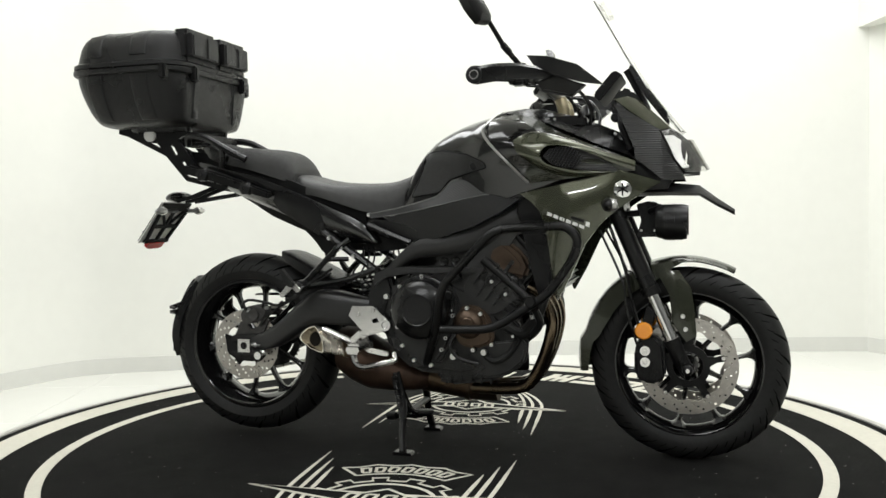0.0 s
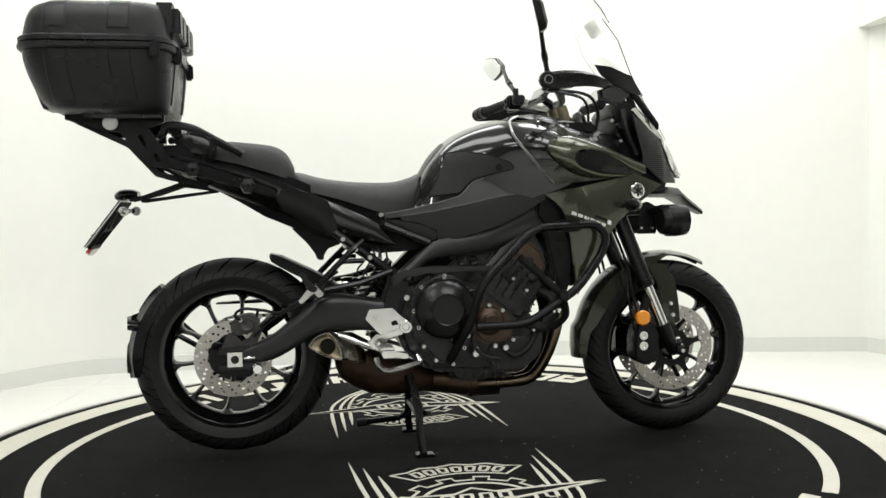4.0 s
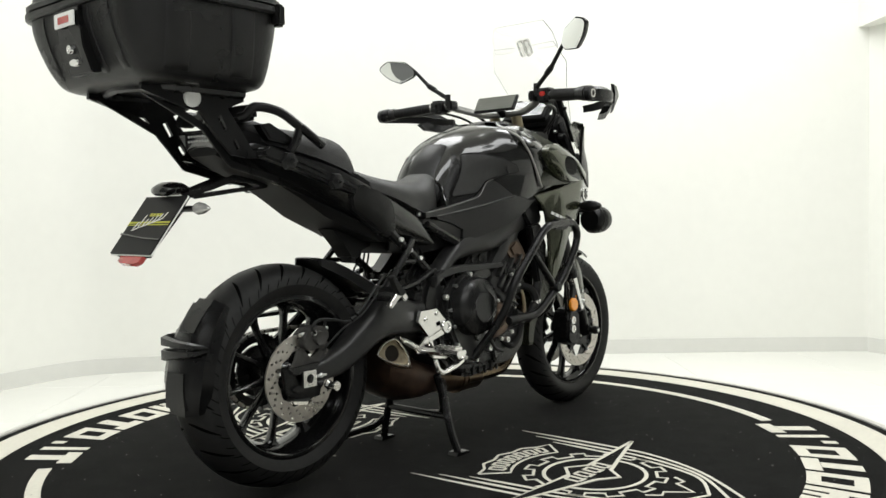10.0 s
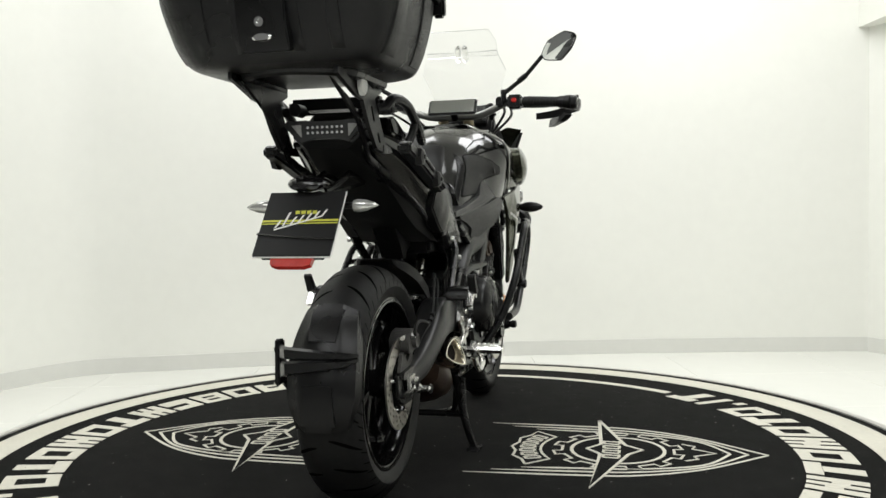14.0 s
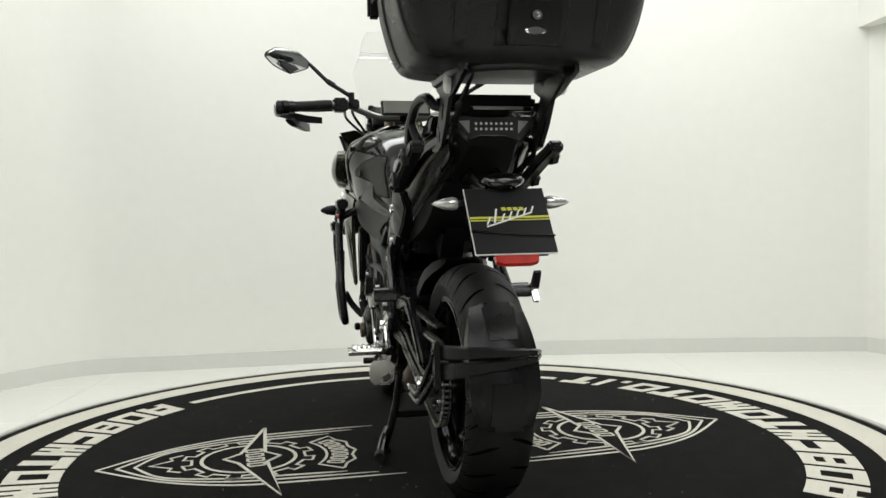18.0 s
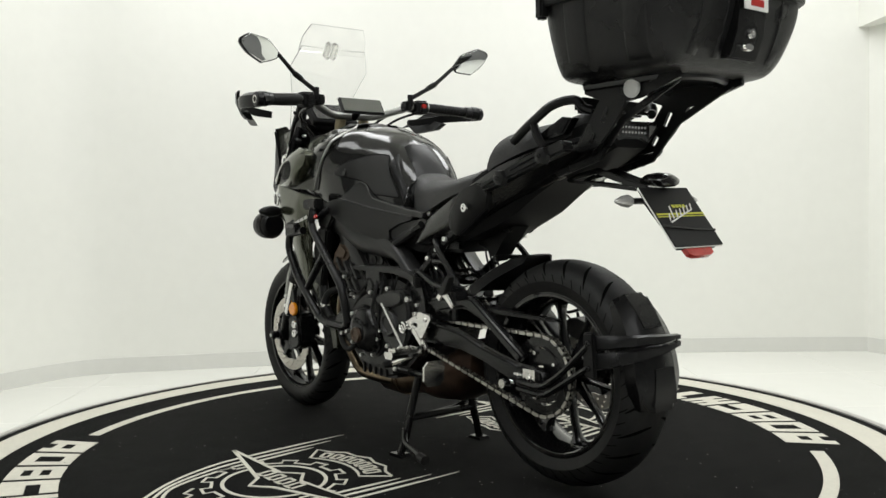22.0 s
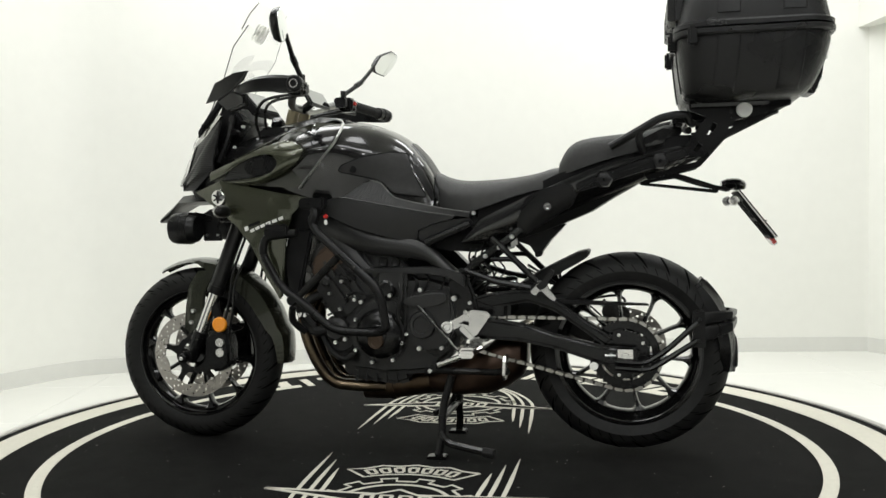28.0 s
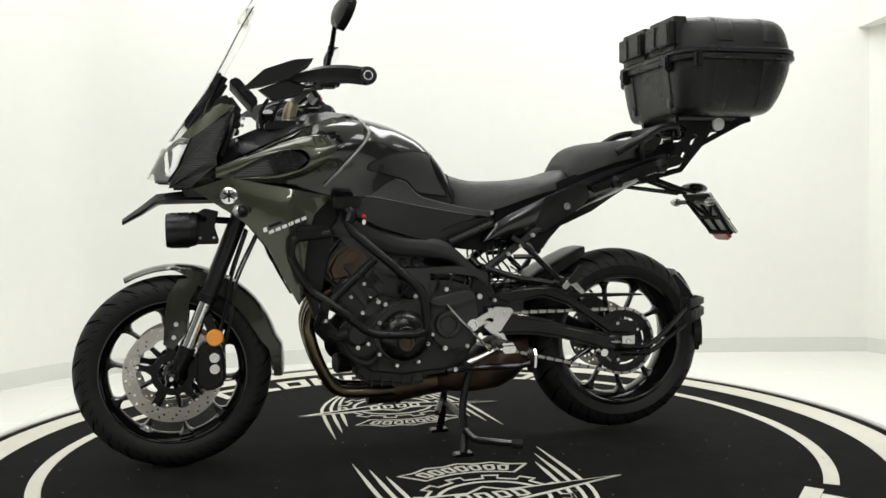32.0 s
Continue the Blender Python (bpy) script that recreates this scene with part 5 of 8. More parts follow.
for s in (-1, 1):
    part("screen_arm", bent_tube([(1.36, 0.075 * s, 1.02), (1.375, 0.075 * s, 1.10), (1.33, 0.075 * s, 1.19), (1.315, 0.075 * s, 1.215)], 0.011, 0.03, 8), BLACK, bike, "black screen bracket")
    part("screen_plate", prism([(1.322, 1.222), (1.333, 1.228), (1.356, 1.190), (1.440, 1.075), (1.436, 1.052), (1.345, 1.172)], 0.080 * s, 0.104 * s, 0.003), BLACK, bike)
    for x, z in ((1.352, 1.182), (1.415, 1.095)):
        bolt((x, 0.106 * s, z), 0.009, 0.006, bike, SATIN, s)
    part("yoke_post", tube([(1.12, 0.05 * s, 1.055), (1.115, 0.05 * s, 1.105), (1.105, 0.05 * s, 1.14)], 0.020, 12), CHAMPAGNE, bike, "champagne bar clamp")
    part("cable", tube([(1.05, 0.20 * s, 1.175), (1.16, 0.18 * s, 1.16), (1.21, 0.13 * s, 1.10), (1.20, 0.10 * s, 1.03)], 0.0055, 8), BLACK, bike)
    part("cable", tube([(1.03, 0.23 * s, 1.165), (1.13, 0.21 * s, 1.145), (1.175, 0.13 * s, 1.08), (1.17, 0.08 * s, 1.02)], 0.005, 8), SATIN, bike)
bar = [(0.945, 0.445, 1.172), (1.0, 0.288, 1.188), (1.025, 0.225, 1.192), (1.065, 0.160, 1.172), (1.095, 0.09, 1.152), (1.10, 0.0, 1.150)]
part("handlebar", tube(bar + [(x, -y, z) for x, y, z in bar[-2::-1]], 0.0135, 12), SILVERLINE, bike, "tapered silver handlebar")
for s in (-1, 1):
    d = Vector((-0.055, 0.15 * s, -0.016)).normalized()
    a = Vector((1.0, 0.285 * s, 1.188))
    part("bar_end_ring", tube([a + d * 0.172, a + d * 0.194], 0.0255, 16, smooth=False), BLACK, bike)
    part("grip", tube([a, a + d * 0.006, a + d * 0.01, a + d * 0.148], 0.0175, 16, smooth=False), RUBBER, bike, "ribbed black rubber grip")
    for k in range(10):
        part("grip_rib", tube([a + d * (0.018 + 0.0128 * k), a + d * (0.0235 + 0.0128 * k)], 0.0188, 14, smooth=False), RUBBER, bike)
    part("bar_end", tube([a + d * 0.148, a + d * 0.153, a + d * 0.190, a + d * 0.196], 0.0225, 16, smooth=False), SATIN, bike, "black bar-end weight")
    part("bar_end_cap", tube([a + d * 0.194, a + d * 0.199], 0.012, 14, smooth=False), ALU, bike)
    b = a - d * 0.038
    part("switch_housing", box(b.x - 0.026, b.x + 0.026, b.y - 0.028, b.y + 0.028, b.z - 0.030, b.z + 0.022, 0.008, 3), BLACK, bike, "black switch cluster")
    part("switch_button", box(b.x - 0.033, b.x - 0.020, b.y - 0.010, b.y + 0.010, b.z - 0.008, b.z + 0.008, 0.003), RED if s < 0 else BLACK, bike, "red kill switch" if s < 0 else "")
    part("switch_button", box(b.x - 0.032, b.x - 0.020, b.y - 0.012, b.y + 0.012, b.z - 0.026, b.z - 0.013, 0.003), BLACK, bike)
    part("lever_clamp", box(b.x - 0.014, b.x + 0.030, b.y - 0.058 * s - 0.014, b.y - 0.058 * s + 0.014, b.z - 0.018, b.z + 0.018, 0.005), BLACK, bike)
    part("lever", tube([b + Vector((0.03, -0.05 * s, -0.005)), b + Vector((0.055, 0.0, -0.012)), b + Vector((0.045, 0.09 * s, -0.018)), b + Vector((0.025, 0.165 * s, -0.018))], 0.0065, 8), SATIN, bike, "black lever")
    # mirrors
    stalk = Vector((1.014, 0.206 * s, 1.190))
    top = Vector((1.003, 0.360, 1.337)) if s > 0 else Vector((0.945, -0.362, 1.340))
    part("mirror_mount", tube([stalk, stalk + Vector((0, 0, 0.045))], 0.011, 10, smooth=False), BLACK, bike)
    part("mirror_stalk", tube([stalk + Vector((0, 0, 0.03)), stalk.lerp(top, 0.55), top], 0.0085, 10, smooth=False, taper=0.007), BLACK, bike, "black mirror stalk")
    part("mirror_joint", tube([stalk.lerp(top, 0.40) + Vector((0, 0, 0.01)), stalk.lerp(top, 0.58)], 0.0105, 10, smooth=False), BLACK, bike)
    end = Vector((0.967, 0.521, 1.357)) if s > 0 else Vector((0.887, -0.490, 1.392))
    u = (end - top).normalized()
    n = Vector((-0.94, -0.20 * s, -0.10)) if s > 0 else Vector((-0.97, 0.06, -0.12))
    n = (n - u * n.dot(u)).normalized()
    v = u.cross(n)
    v = v if v.z > 0 else -v
    L = (end - top).length
    shape = [(0.0, -0.008), (0.05, -0.022), (0.36, -0.046), (0.44, -0.047), (0.76, -0.030), (0.97, -0.006), (1.0, 0.004), (0.97, 0.016), (0.82, 0.034), (0.74, 0.038), (0.36, 0.038), (0.26, 0.034), (0.03, 0.010), (0.0, 0.004)]
    line = curve_through([(p * L, q, 0) for p, q in shape], 3, closed=True)
    def ringat(k, off):
        return [top + u * (L * 0.5 + (p.x - L * 0.5) * k) + v * (p.y * k) + n * off for p in line]
    part("mirror_housing", loft([ringat(0.55, -0.026), ringat(0.86, -0.018), ringat(0.99, -0.004), ringat(1.0, 0.003), ringat(0.95, 0.004)]), BLACK, bike, "black mirror housing")
    part("mirror_glass", loft([ringat(0.93, 0.0045), ringat(0.93, 0.0062), ringat(0.91, 0.0066)]), MIRROR, bike, "mirror glass")
    # hand guards with raised deflectors
    g = [(0.933, 0.472, 1.166, 0.025), (0.99, 0.484, 1.170, 0.025), (1.06, 0.478, 1.170, 0.021), (1.13, 0.432, 1.162, 0.015), (1.165, 0.365, 1.152, 0.014), (1.17, 0.305, 1.147, 0.012)]
    fine = curve_through([(x, y, z) for x, y, z, h in g], 4)
    hs = curve_through([(h, 0, 0) for *_, h in g], 4)
    rings = []
    for i, p in enumerate(fine):
        h = hs[i].x
        t = (fine[min(i + 1, len(fine) - 1)] - fine[max(i - 1, 0)]).normalized()
        o = Vector((t.y, -t.x, 0)).normalized() * -1
        o = o if o.dot(Vector((0.5, 1, 0))) > 0 else -o
        rings.append([Vector((q.x, q.y * s, q.z)) for q in (p + Vector((0, 0, -h)), p + o * 0.006 + Vector((0, 0, -h * 0.4)), p + o * 0.006 + Vector((0, 0, h * 0.6)), p + Vector((0, 0, h)) - o * 0.006, p - o * 0.010 + Vector((0, 0, h * 0.9)), p - o * 0.006, p - o * 0.006 + Vector((0, 0, -h)))])
    part("hand_guard", loft(rings), BLACK, bike, "matt black hand guard")
    part("guard_end", lathe([(0.0, 0.0), (0.021, 0.0), (0.025, 0.004 * s), (0.025, 0.020 * s), (0.021, 0.024 * s), (0.014, 0.024 * s), (0.013, 0.018 * s), (0.0, 0.018 * s)], (0.931, 0.462 * s, 1.167), 24), BLACK, bike, "black bar-end weight")
    part("end_ring", lathe([(0.0100, 0.019 * s), (0.0135, 0.019 * s), (0.0135, 0.0255 * s), (0.0100, 0.0255 * s)], (0.931, 0.462 * s, 1.167), 24, closed=True), ALU, bike, "silver ring")
    part("guard_deflector", shell([(1.078, 0.478 * s, 1.212), (1.13, 0.462 * s, 1.210), (1.21, 0.425 * s, 1.188), (1.275, 0.36 * s, 1.137), (1.215, 0.40 * s, 1.142), (1.145, 0.445 * s, 1.160), (1.095, 0.475 * s, 1.186)], 0.010, 0.002), BLACK, bike, "raised black wind deflector")
    part("guard_under", shell([(1.10, 0.455 * s, 1.142), (1.15, 0.44 * s, 1.160), (1.225, 0.38 * s, 1.138), (1.185, 0.38 * s, 1.106), (1.112, 0.43 * s, 1.118)], 0.03, 0.006), BLACK, bike)
# phone in its holder
phone = base("phone", BIKE, "dark phone in a black holder above the handlebar", "phone")
ph = Matrix.Translation((1.045, -0.003, 1.182)) @ Matrix.Rotation(radians(-60), 4, "Y")
part("phone_case", move(prism([(-0.034, -0.007), (0.034, -0.007), (0.034, 0.007), (-0.034, 0.007)], -0.094, 0.094, 0.005, 3), ph @ Matrix.Rotation(radians(0), 4, "X")), BLACK, phone, "black phone holder")
part("phone_screen", move(prism([(-0.028, 0.0072), (0.028, 0.0072), (0.028, 0.0085), (-0.028, 0.0085)], -0.086, 0.086, 0), ph), PHONE, phone, "grey reflecting phone screen")
part("phone_mount", tube([(1.06, 0, 1.17), (1.095, 0, 1.145)], 0.014, 10, smooth=False), BLACK, phone)
# screen spoiler: a second clear plate on a clamp
sp = loft([[Vector((x, w * k, z)) for k in (-1, -0.5, 0, 0.5, 1)] for x, z, w in ((1.245, 1.405, 0.145), (1.217, 1.455, 0.140), (1.192, 1.498, 0.115))], cap=False, closed=False)
got = bmesh.ops.extrude_face_region(sp, geom=sp.faces[:])
bmesh.ops.translate(sp, verts=[q for q in got["geom"] if isinstance(q, bmesh.types.BMVert)], vec=(0.003, 0, 0.002))
part("screen_spoiler", sp, GLASS, bike, "clear add-on screen spoiler").visible_shadow = False
for y in (-0.012, 0.016):
    part("spoiler_clamp", move(box(-0.018, 0.018, y - 0.009, y + 0.009, -0.032, 0.032, 0.006), Matrix.Translation((1.244, 0.002, 1.416)) @ Matrix.Rotation(radians(-32), 4, "Y")), LENS, bike, "clear plastic spoiler clamp")

# ---- frame and engine ----
for s in (-1, 1):
    up = [(0.500, 0.150, 0.575), (0.545, 0.152, 0.610), (0.598, 0.156, 0.660), (0.655, 0.160, 0.697), (0.785, 0.164, 0.716), (0.905, 0.162, 0.772), (0.972, 0.152, 0.806), (1.025, 0.140, 0.804)]
    dn = [(0.540, 0.150, 0.566), (0.576, 0.152, 0.592), (0.626, 0.152, 0.628), (0.690, 0.152, 0.640), (0.808, 0.152, 0.652), (0.895, 0.152, 0.678), (0.960, 0.152, 0.705), (1.035, 0.140, 0.725)]
    part("frame_spar", strip([(x, y * s, z) for x, y, z in up], [(x, y * s, z) for x, y, z in dn], 0.05, 0.011), FRAMEBLACK, bike, "satin black cast frame spar", 60)
    part("frame_backing", prism([(0.575, 0.600), (0.640, 0.655), (0.840, 0.700), (0.840, 0.600)], 0.086 * s, 0.098 * s, 0.002), DULLBACK, bike)
    up = [(0.990, 0.150, 0.735), (0.945, 0.150, 0.662), (0.905, 0.150, 0.628), (0.878, 0.150, 0.600)]
    dn = [(0.890, 0.150, 0.712), (0.862, 0.150, 0.664), (0.832, 0.150, 0.630), (0.806, 0.150, 0.602)]
    part("frame_leg", strip([(x, y * s, z) for x, y, z in up], [(x, y * s, z) for x, y, z in dn], 0.04, 0.008), FRAMEBLACK, bike, "satin black cast frame leg", 60)
    part("frame_strut", prism([(0.500, 0.585), (0.540, 0.602), (0.612, 0.611), (0.878, 0.606), (0.875, 0.592), (0.620, 0.588), (0.543, 0.576), (0.500, 0.545)], 0.120 * s, 0.168 * s, 0.004, 2), FRAMEBLACK, bike)
    part("frame_pivot", prism([(0.455, 0.42), (0.470, 0.52), (0.498, 0.59), (0.545, 0.585), (0.560, 0.54), (0.56, 0.46), (0.54, 0.38)], 0.09 * s, 0.145 * s, 0.010), SATIN, bike, "satin black pivot casting")
    part("frame_infill", prism([(0.686, 0.604), (0.733, 0.652), (0.815, 0.660), (0.815, 0.604)], 0.10 * s, 0.132 * s, 0.006, 3), SIDEBLACK, bike)
    part("side_filler", prism([(0.46, 0.72), (0.60, 0.80), (0.95, 0.87), (1.06, 0.84), (1.04, 0.77), (0.90, 0.74), (0.80, 0.68), (0.62, 0.68)], 0.085 * s, 0.100 * s, 0.004), DULLBACK, bike)
    part("side_filler", prism([(0.42, 0.70), (0.47, 0.775), (0.60, 0.770), (0.70, 0.730), (0.645, 0.675), (0.55, 0.660), (0.46, 0.655)], 0.095 * s, 0.115 * s, 0.004), DULLBACK, bike)
    part("air_duct", prism([(0.985, 0.832), (1.06, 0.835), (1.09, 0.76), (1.08, 0.735), (1.02, 0.722), (0.98, 0.77)], 0.150 * s, 0.172 * s, 0.008, 3), BLACK, bike, "black air duct")
    for x in (0.733, 0.773):
        part("frame_plug", lathe([(0.0, 0.003 * s), (0.010, 0.003 * s), (0.014, 0.005 * s), (0.016, 0), (0.0, 0)], (x, 0.132 * s, 0.626), 20), BLACK, bike)
    part("subframe_tube", bent_tube([(0.520, 0.138 * s, 0.580), (0.44, 0.142 * s, 0.640), (0.375, 0.145 * s, 0.685), (0.29, 0.145 * s, 0.750), (0.20, 0.145 * s, 0.80)], 0.014, 0.03, 8), SATIN, bike, "black subframe tube")
    part("subframe_tube", bent_tube([(0.625, 0.150 * s, 0.688), (0.55, 0.152 * s, 0.718), (0.480, 0.150 * s, 0.748)], 0.013, 0.03, 8), SATIN, bike, "black subframe tube")
    bolt((0.51, 0.152 * s, 0.60), 0.012, 0.006, bike, SATIN, s)
    bolt((0.473, 0.122 * s, 0.781), 0.011, 0.006, bike, BOLT, s)
    # radiator side cover
    part("radiator_cover", prism([(1.00, 0.73), (1.06, 0.74), (1.10, 0.66), (1.085, 0.53), (1.05, 0.52), (1.03, 0.60)], 0.155 * s, 0.185 * s, 0.006), BLACK, bike, "black radiator cover")
part("radiator", prism([(1.055, 0.78), (1.085, 0.78), (1.125, 0.54), (1.095, 0.53)], -0.16, 0.16, 0.006), SATIN, bike, "black radiator")
for k in range(9):
    z = 0.555 + 0.024 * k
    part("radiator_fin", box(1.097 + (0.66 - z) * 0.13, 1.119 + (0.66 - z) * 0.13, -0.15, 0.15, z, z + 0.004, 0), ENGINE, bike)
part("crankcase", prism([(0.50, 0.44), (0.54, 0.56), (0.62, 0.585), (0.72, 0.585), (0.80, 0.55), (0.90, 0.48), (0.955, 0.40), (0.95, 0.32), (0.89, 0.265), (0.78, 0.25), (0.62, 0.262), (0.54, 0.33)], -0.138, 0.138, 0.02, 3), ENGINE, bike, "black engine crankcase")
part("sump", prism([(0.70, 0.27), (0.93, 0.31), (0.94, 0.27), (0.90, 0.235), (0.74, 0.215), (0.69, 0.23)], -0.11, 0.11, 0.015, 3), ENGINE, bike, "black oil sump")
part("cylinder_block", prism([(0.74, 0.55), (0.83, 0.655), (0.97, 0.60), (1.00, 0.50), (0.93, 0.42), (0.82, 0.47)], -0.134, 0.134, 0.012, 3), ENGINE, bike, "black cylinder block")
part("cylinder_head", prism([(0.82, 0.62), (0.875, 0.72), (0.955, 0.735), (1.02, 0.66), (1.035, 0.60), (0.985, 0.545)], -0.14, 0.14, 0.012, 3), ENGINE, bike, "black cylinder head")
part("head_cover", prism([(0.880, 0.635), (0.892, 0.672), (0.925, 0.690), (0.958, 0.688), (1.000, 0.655), (1.020, 0.610), (1.004, 0.570), (0.935, 0.585)], -0.158, 0.158, 0.012, 3), COVERBRONZE, bike, "bronze cam cover")

def casting(name, outline, y0, y1, s, label="", lip=0.006, mat=None):
    """A cast cover: a rounded body on a thin flange that shows as a lip round it."""
    cx, cz = sum(p[0] for p in outline) / len(outline), sum(p[1] for p in outline) / len(outline)
    fine = [(v.x, v.z) for v in curve_through([(x, 0, z) for x, z in outline], 3, closed=True)]
    wide = [(x + lip * (x - cx) / max(1e-6, math.hypot(x - cx, z - cz)), z + lip * (z - cz) / max(1e-6, math.hypot(x - cx, z - cz))) for x, z in fine]
    part(name + "_flange", prism(wide, y0 * s, (y0 + 0.010) * s, 0.002), mat or ENGINE, bike)
    return part(name, prism(fine, y0 * s, y1 * s, min(0.010, (y1 - y0) * 0.45), 3), mat or ENGINE, bike, label)


# right side: clutch, pulse cover, cases
casting("clutch_case", [(0.668, 0.588), (0.745, 0.555), (0.782, 0.475), (0.765, 0.385), (0.715, 0.300), (0.650, 0.295), (0.590, 0.360), (0.556, 0.440), (0.560, 0.510), (0.600, 0.560)], 0.138, 0.172, -1, "black clutch case")
part("clutch_cover", lathe([(0.0, -0.232), (0.046, -0.232), (0.0485, -0.234), (0.0505, -0.234), (0.052, -0.231), (0.072, -0.224), (0.090, -0.213), (0.0935, -0.208), (0.096, -0.200), (0.098, -0.180), (0.099, -0.172), (0.106, -0.170), (0.107, -0.160), (0.0, -0.160)], (0.668, 0, 0.475), 64), SATIN, bike, "round satin black clutch cover")
part("cover_lug", loft([[Vector((x, y, z)) for x, z in ((0.700, 0.560), (0.730, 0.536), (0.722, 0.524), (0.694, 0.544))] for y in (-0.170, -0.200)]), SATIN, bike)
casting("pulse_case", [(0.800, 0.478), (0.860, 0.470), (0.885, 0.430), (0.893, 0.375), (0.850, 0.352), (0.790, 0.362), (0.770, 0.420)], 0.136, 0.160, -1, "bronze lower engine case", 0.005, COVERBRONZE)
part("pulse_cover", lathe([(0.0, -0.190), (0.020, -0.190), (0.024, -0.187), (0.026, -0.182), (0.040, -0.176), (0.047, -0.166), (0.050, -0.155), (0.0, -0.155)], (0.819, 0, 0.427), 40), COVERBRONZE, bike, "bronze pulse cover")
casting("sump_cover", [(0.830, 0.350), (0.985, 0.378), (1.000, 0.345), (0.985, 0.300), (0.915, 0.258), (0.835, 0.262), (0.815, 0.300)], 0.120, 0.150, -1, "black lower engine guard")
casting("cylinder_side", [(0.800, 0.545), (0.875, 0.640), (0.905, 0.645), (0.985, 0.560), (0.990, 0.520), (0.900, 0.455), (0.850, 0.490)], 0.134, 0.152, -1, "black cylinder side", 0.005)
for x0, z0, x1, z1 in ((0.842, 0.520, 0.900, 0.600), (0.868, 0.505, 0.928, 0.585), (0.895, 0.492, 0.950, 0.566)):
    part("cylinder_rib", flat_bar((x0, z0), (x1, z1), 0.0075, -0.148, -0.166), ENGINE, bike)
for x, z, r in ((0.668, 0.580, 0.010), (0.592, 0.546, 0.009), (0.545, 0.513, 0.013), (0.567, 0.469, 0.009), (0.582, 0.414, 0.009), (0.598, 0.353, 0.009), (0.637, 0.306, 0.009), (0.694, 0.291, 0.009), (0.731, 0.343, 0.009), (0.745, 0.381, 0.009), (0.744, 0.537, 0.008), (0.817, 0.479, 0.009), (0.861, 0.461, 0.009), (0.764, 0.471, 0.008), (0.770, 0.454, 0.009), (0.771, 0.339, 0.010), (0.769, 0.322, 0.015), (0.835, 0.345, 0.010), (0.870, 0.338, 0.014), (0.896, 0.363, 0.009), (0.965, 0.392, 0.007), (0.899, 0.564, 0.008), (0.943, 0.524, 0.008)):
    bolt((x, -0.166, z), r, 0.010, bike, BOLT, -1)
part("oil_pipe", tube([(0.775, -0.160, 0.395), (0.760, -0.178, 0.360), (0.790, -0.178, 0.318), (0.850, -0.165, 0.300)], 0.006, 8), ENGINE, bike)
# left side: generator, sprocket cover, starter, hoses
casting("stator_case", [(0.720, 0.500), (0.800, 0.505), (0.868, 0.460), (0.890, 0.400), (0.865, 0.340), (0.800, 0.300), (0.725, 0.320), (0.700, 0.400)], 0.138, 0.168, 1, "black generator case")
part("stator_cover", lathe([(0.0, 0.206), (0.030, 0.206), (0.034, 0.202), (0.040, 0.202), (0.060, 0.196), (0.074, 0.184), (0.082, 0.168), (0.084, 0.158), (0.0, 0.158)], (0.781, 0, 0.395), 56), SATIN, bike, "round satin black generator cover")
part("cover_cap", lathe([(0.0, 0.008), (0.016, 0.008), (0.018, 0.011), (0.024, 0.011), (0.027, 0.0), (0.0, 0.0)], (0.783, 0.204, 0.376), 24), COVERBRONZE, bike, "bronze inspection cap")
casting("sprocket_cover", [(0.690, 0.512), (0.610, 0.535), (0.552, 0.520), (0.535, 0.450), (0.555, 0.360), (0.620, 0.335), (0.685, 0.365), (0.700, 0.440)], 0.136, 0.168, 1, "black front sprocket cover")
part("cover_dome", lathe([(0.0, 0.176), (0.026, 0.176), (0.029, 0.181), (0.040, 0.181), (0.044, 0.176), (0.046, 0.160), (0.0, 0.160)], (0.638, 0, 0.425), 36), ENGINE, bike, "ribbed round cover boss")
casting("cover_tail", [(0.560, 0.528), (0.605, 0.530), (0.690, 0.512), (0.690, 0.490), (0.620, 0.480), (0.556, 0.500)], 0.160, 0.184, 1, "black link cover")
part("starter_motor", lathe([(0.0, 0.170), (0.022, 0.170), (0.030, 0.164), (0.033, 0.154), (0.033, 0.060), (0.0, 0.060)], (0.760, 0, 0.540), 28), SATIN, bike, "black starter motor")
part("starter_band", lathe([(0.0325, 0.130), (0.0345, 0.130), (0.0345, 0.140), (0.0325, 0.140)], (0.760, 0, 0.540), 28, closed=True), ENGINE, bike)
part("vent_hose", tube([(0.716, 0.160, 0.560), (0.704, 0.180, 0.520), (0.716, 0.184, 0.460), (0.700, 0.176, 0.400), (0.712, 0.165, 0.345)], 0.0065, 8), RUBBER, bike, "black vent hose")
part("vent_hose", tube([(0.700, 0.150, 0.560), (0.690, 0.172, 0.500), (0.694, 0.176, 0.430), (0.706, 0.172, 0.380)], 0.005, 8), RUBBER, bike)
casting("cylinder_side", [(0.800, 0.545), (0.875, 0.640), (0.905, 0.645), (0.985, 0.560), (0.990, 0.520), (0.900, 0.455), (0.850, 0.490)], 0.134, 0.152, 1, "black cylinder side", 0.005)
for x0, z0, x1, z1 in ((0.842, 0.520, 0.900, 0.600), (0.868, 0.505, 0.928, 0.585), (0.895, 0.492, 0.950, 0.566)):
    part("cylinder_rib", flat_bar((x0, z0), (x1, z1), 0.0075, 0.148, 0.166), ENGINE, bike)
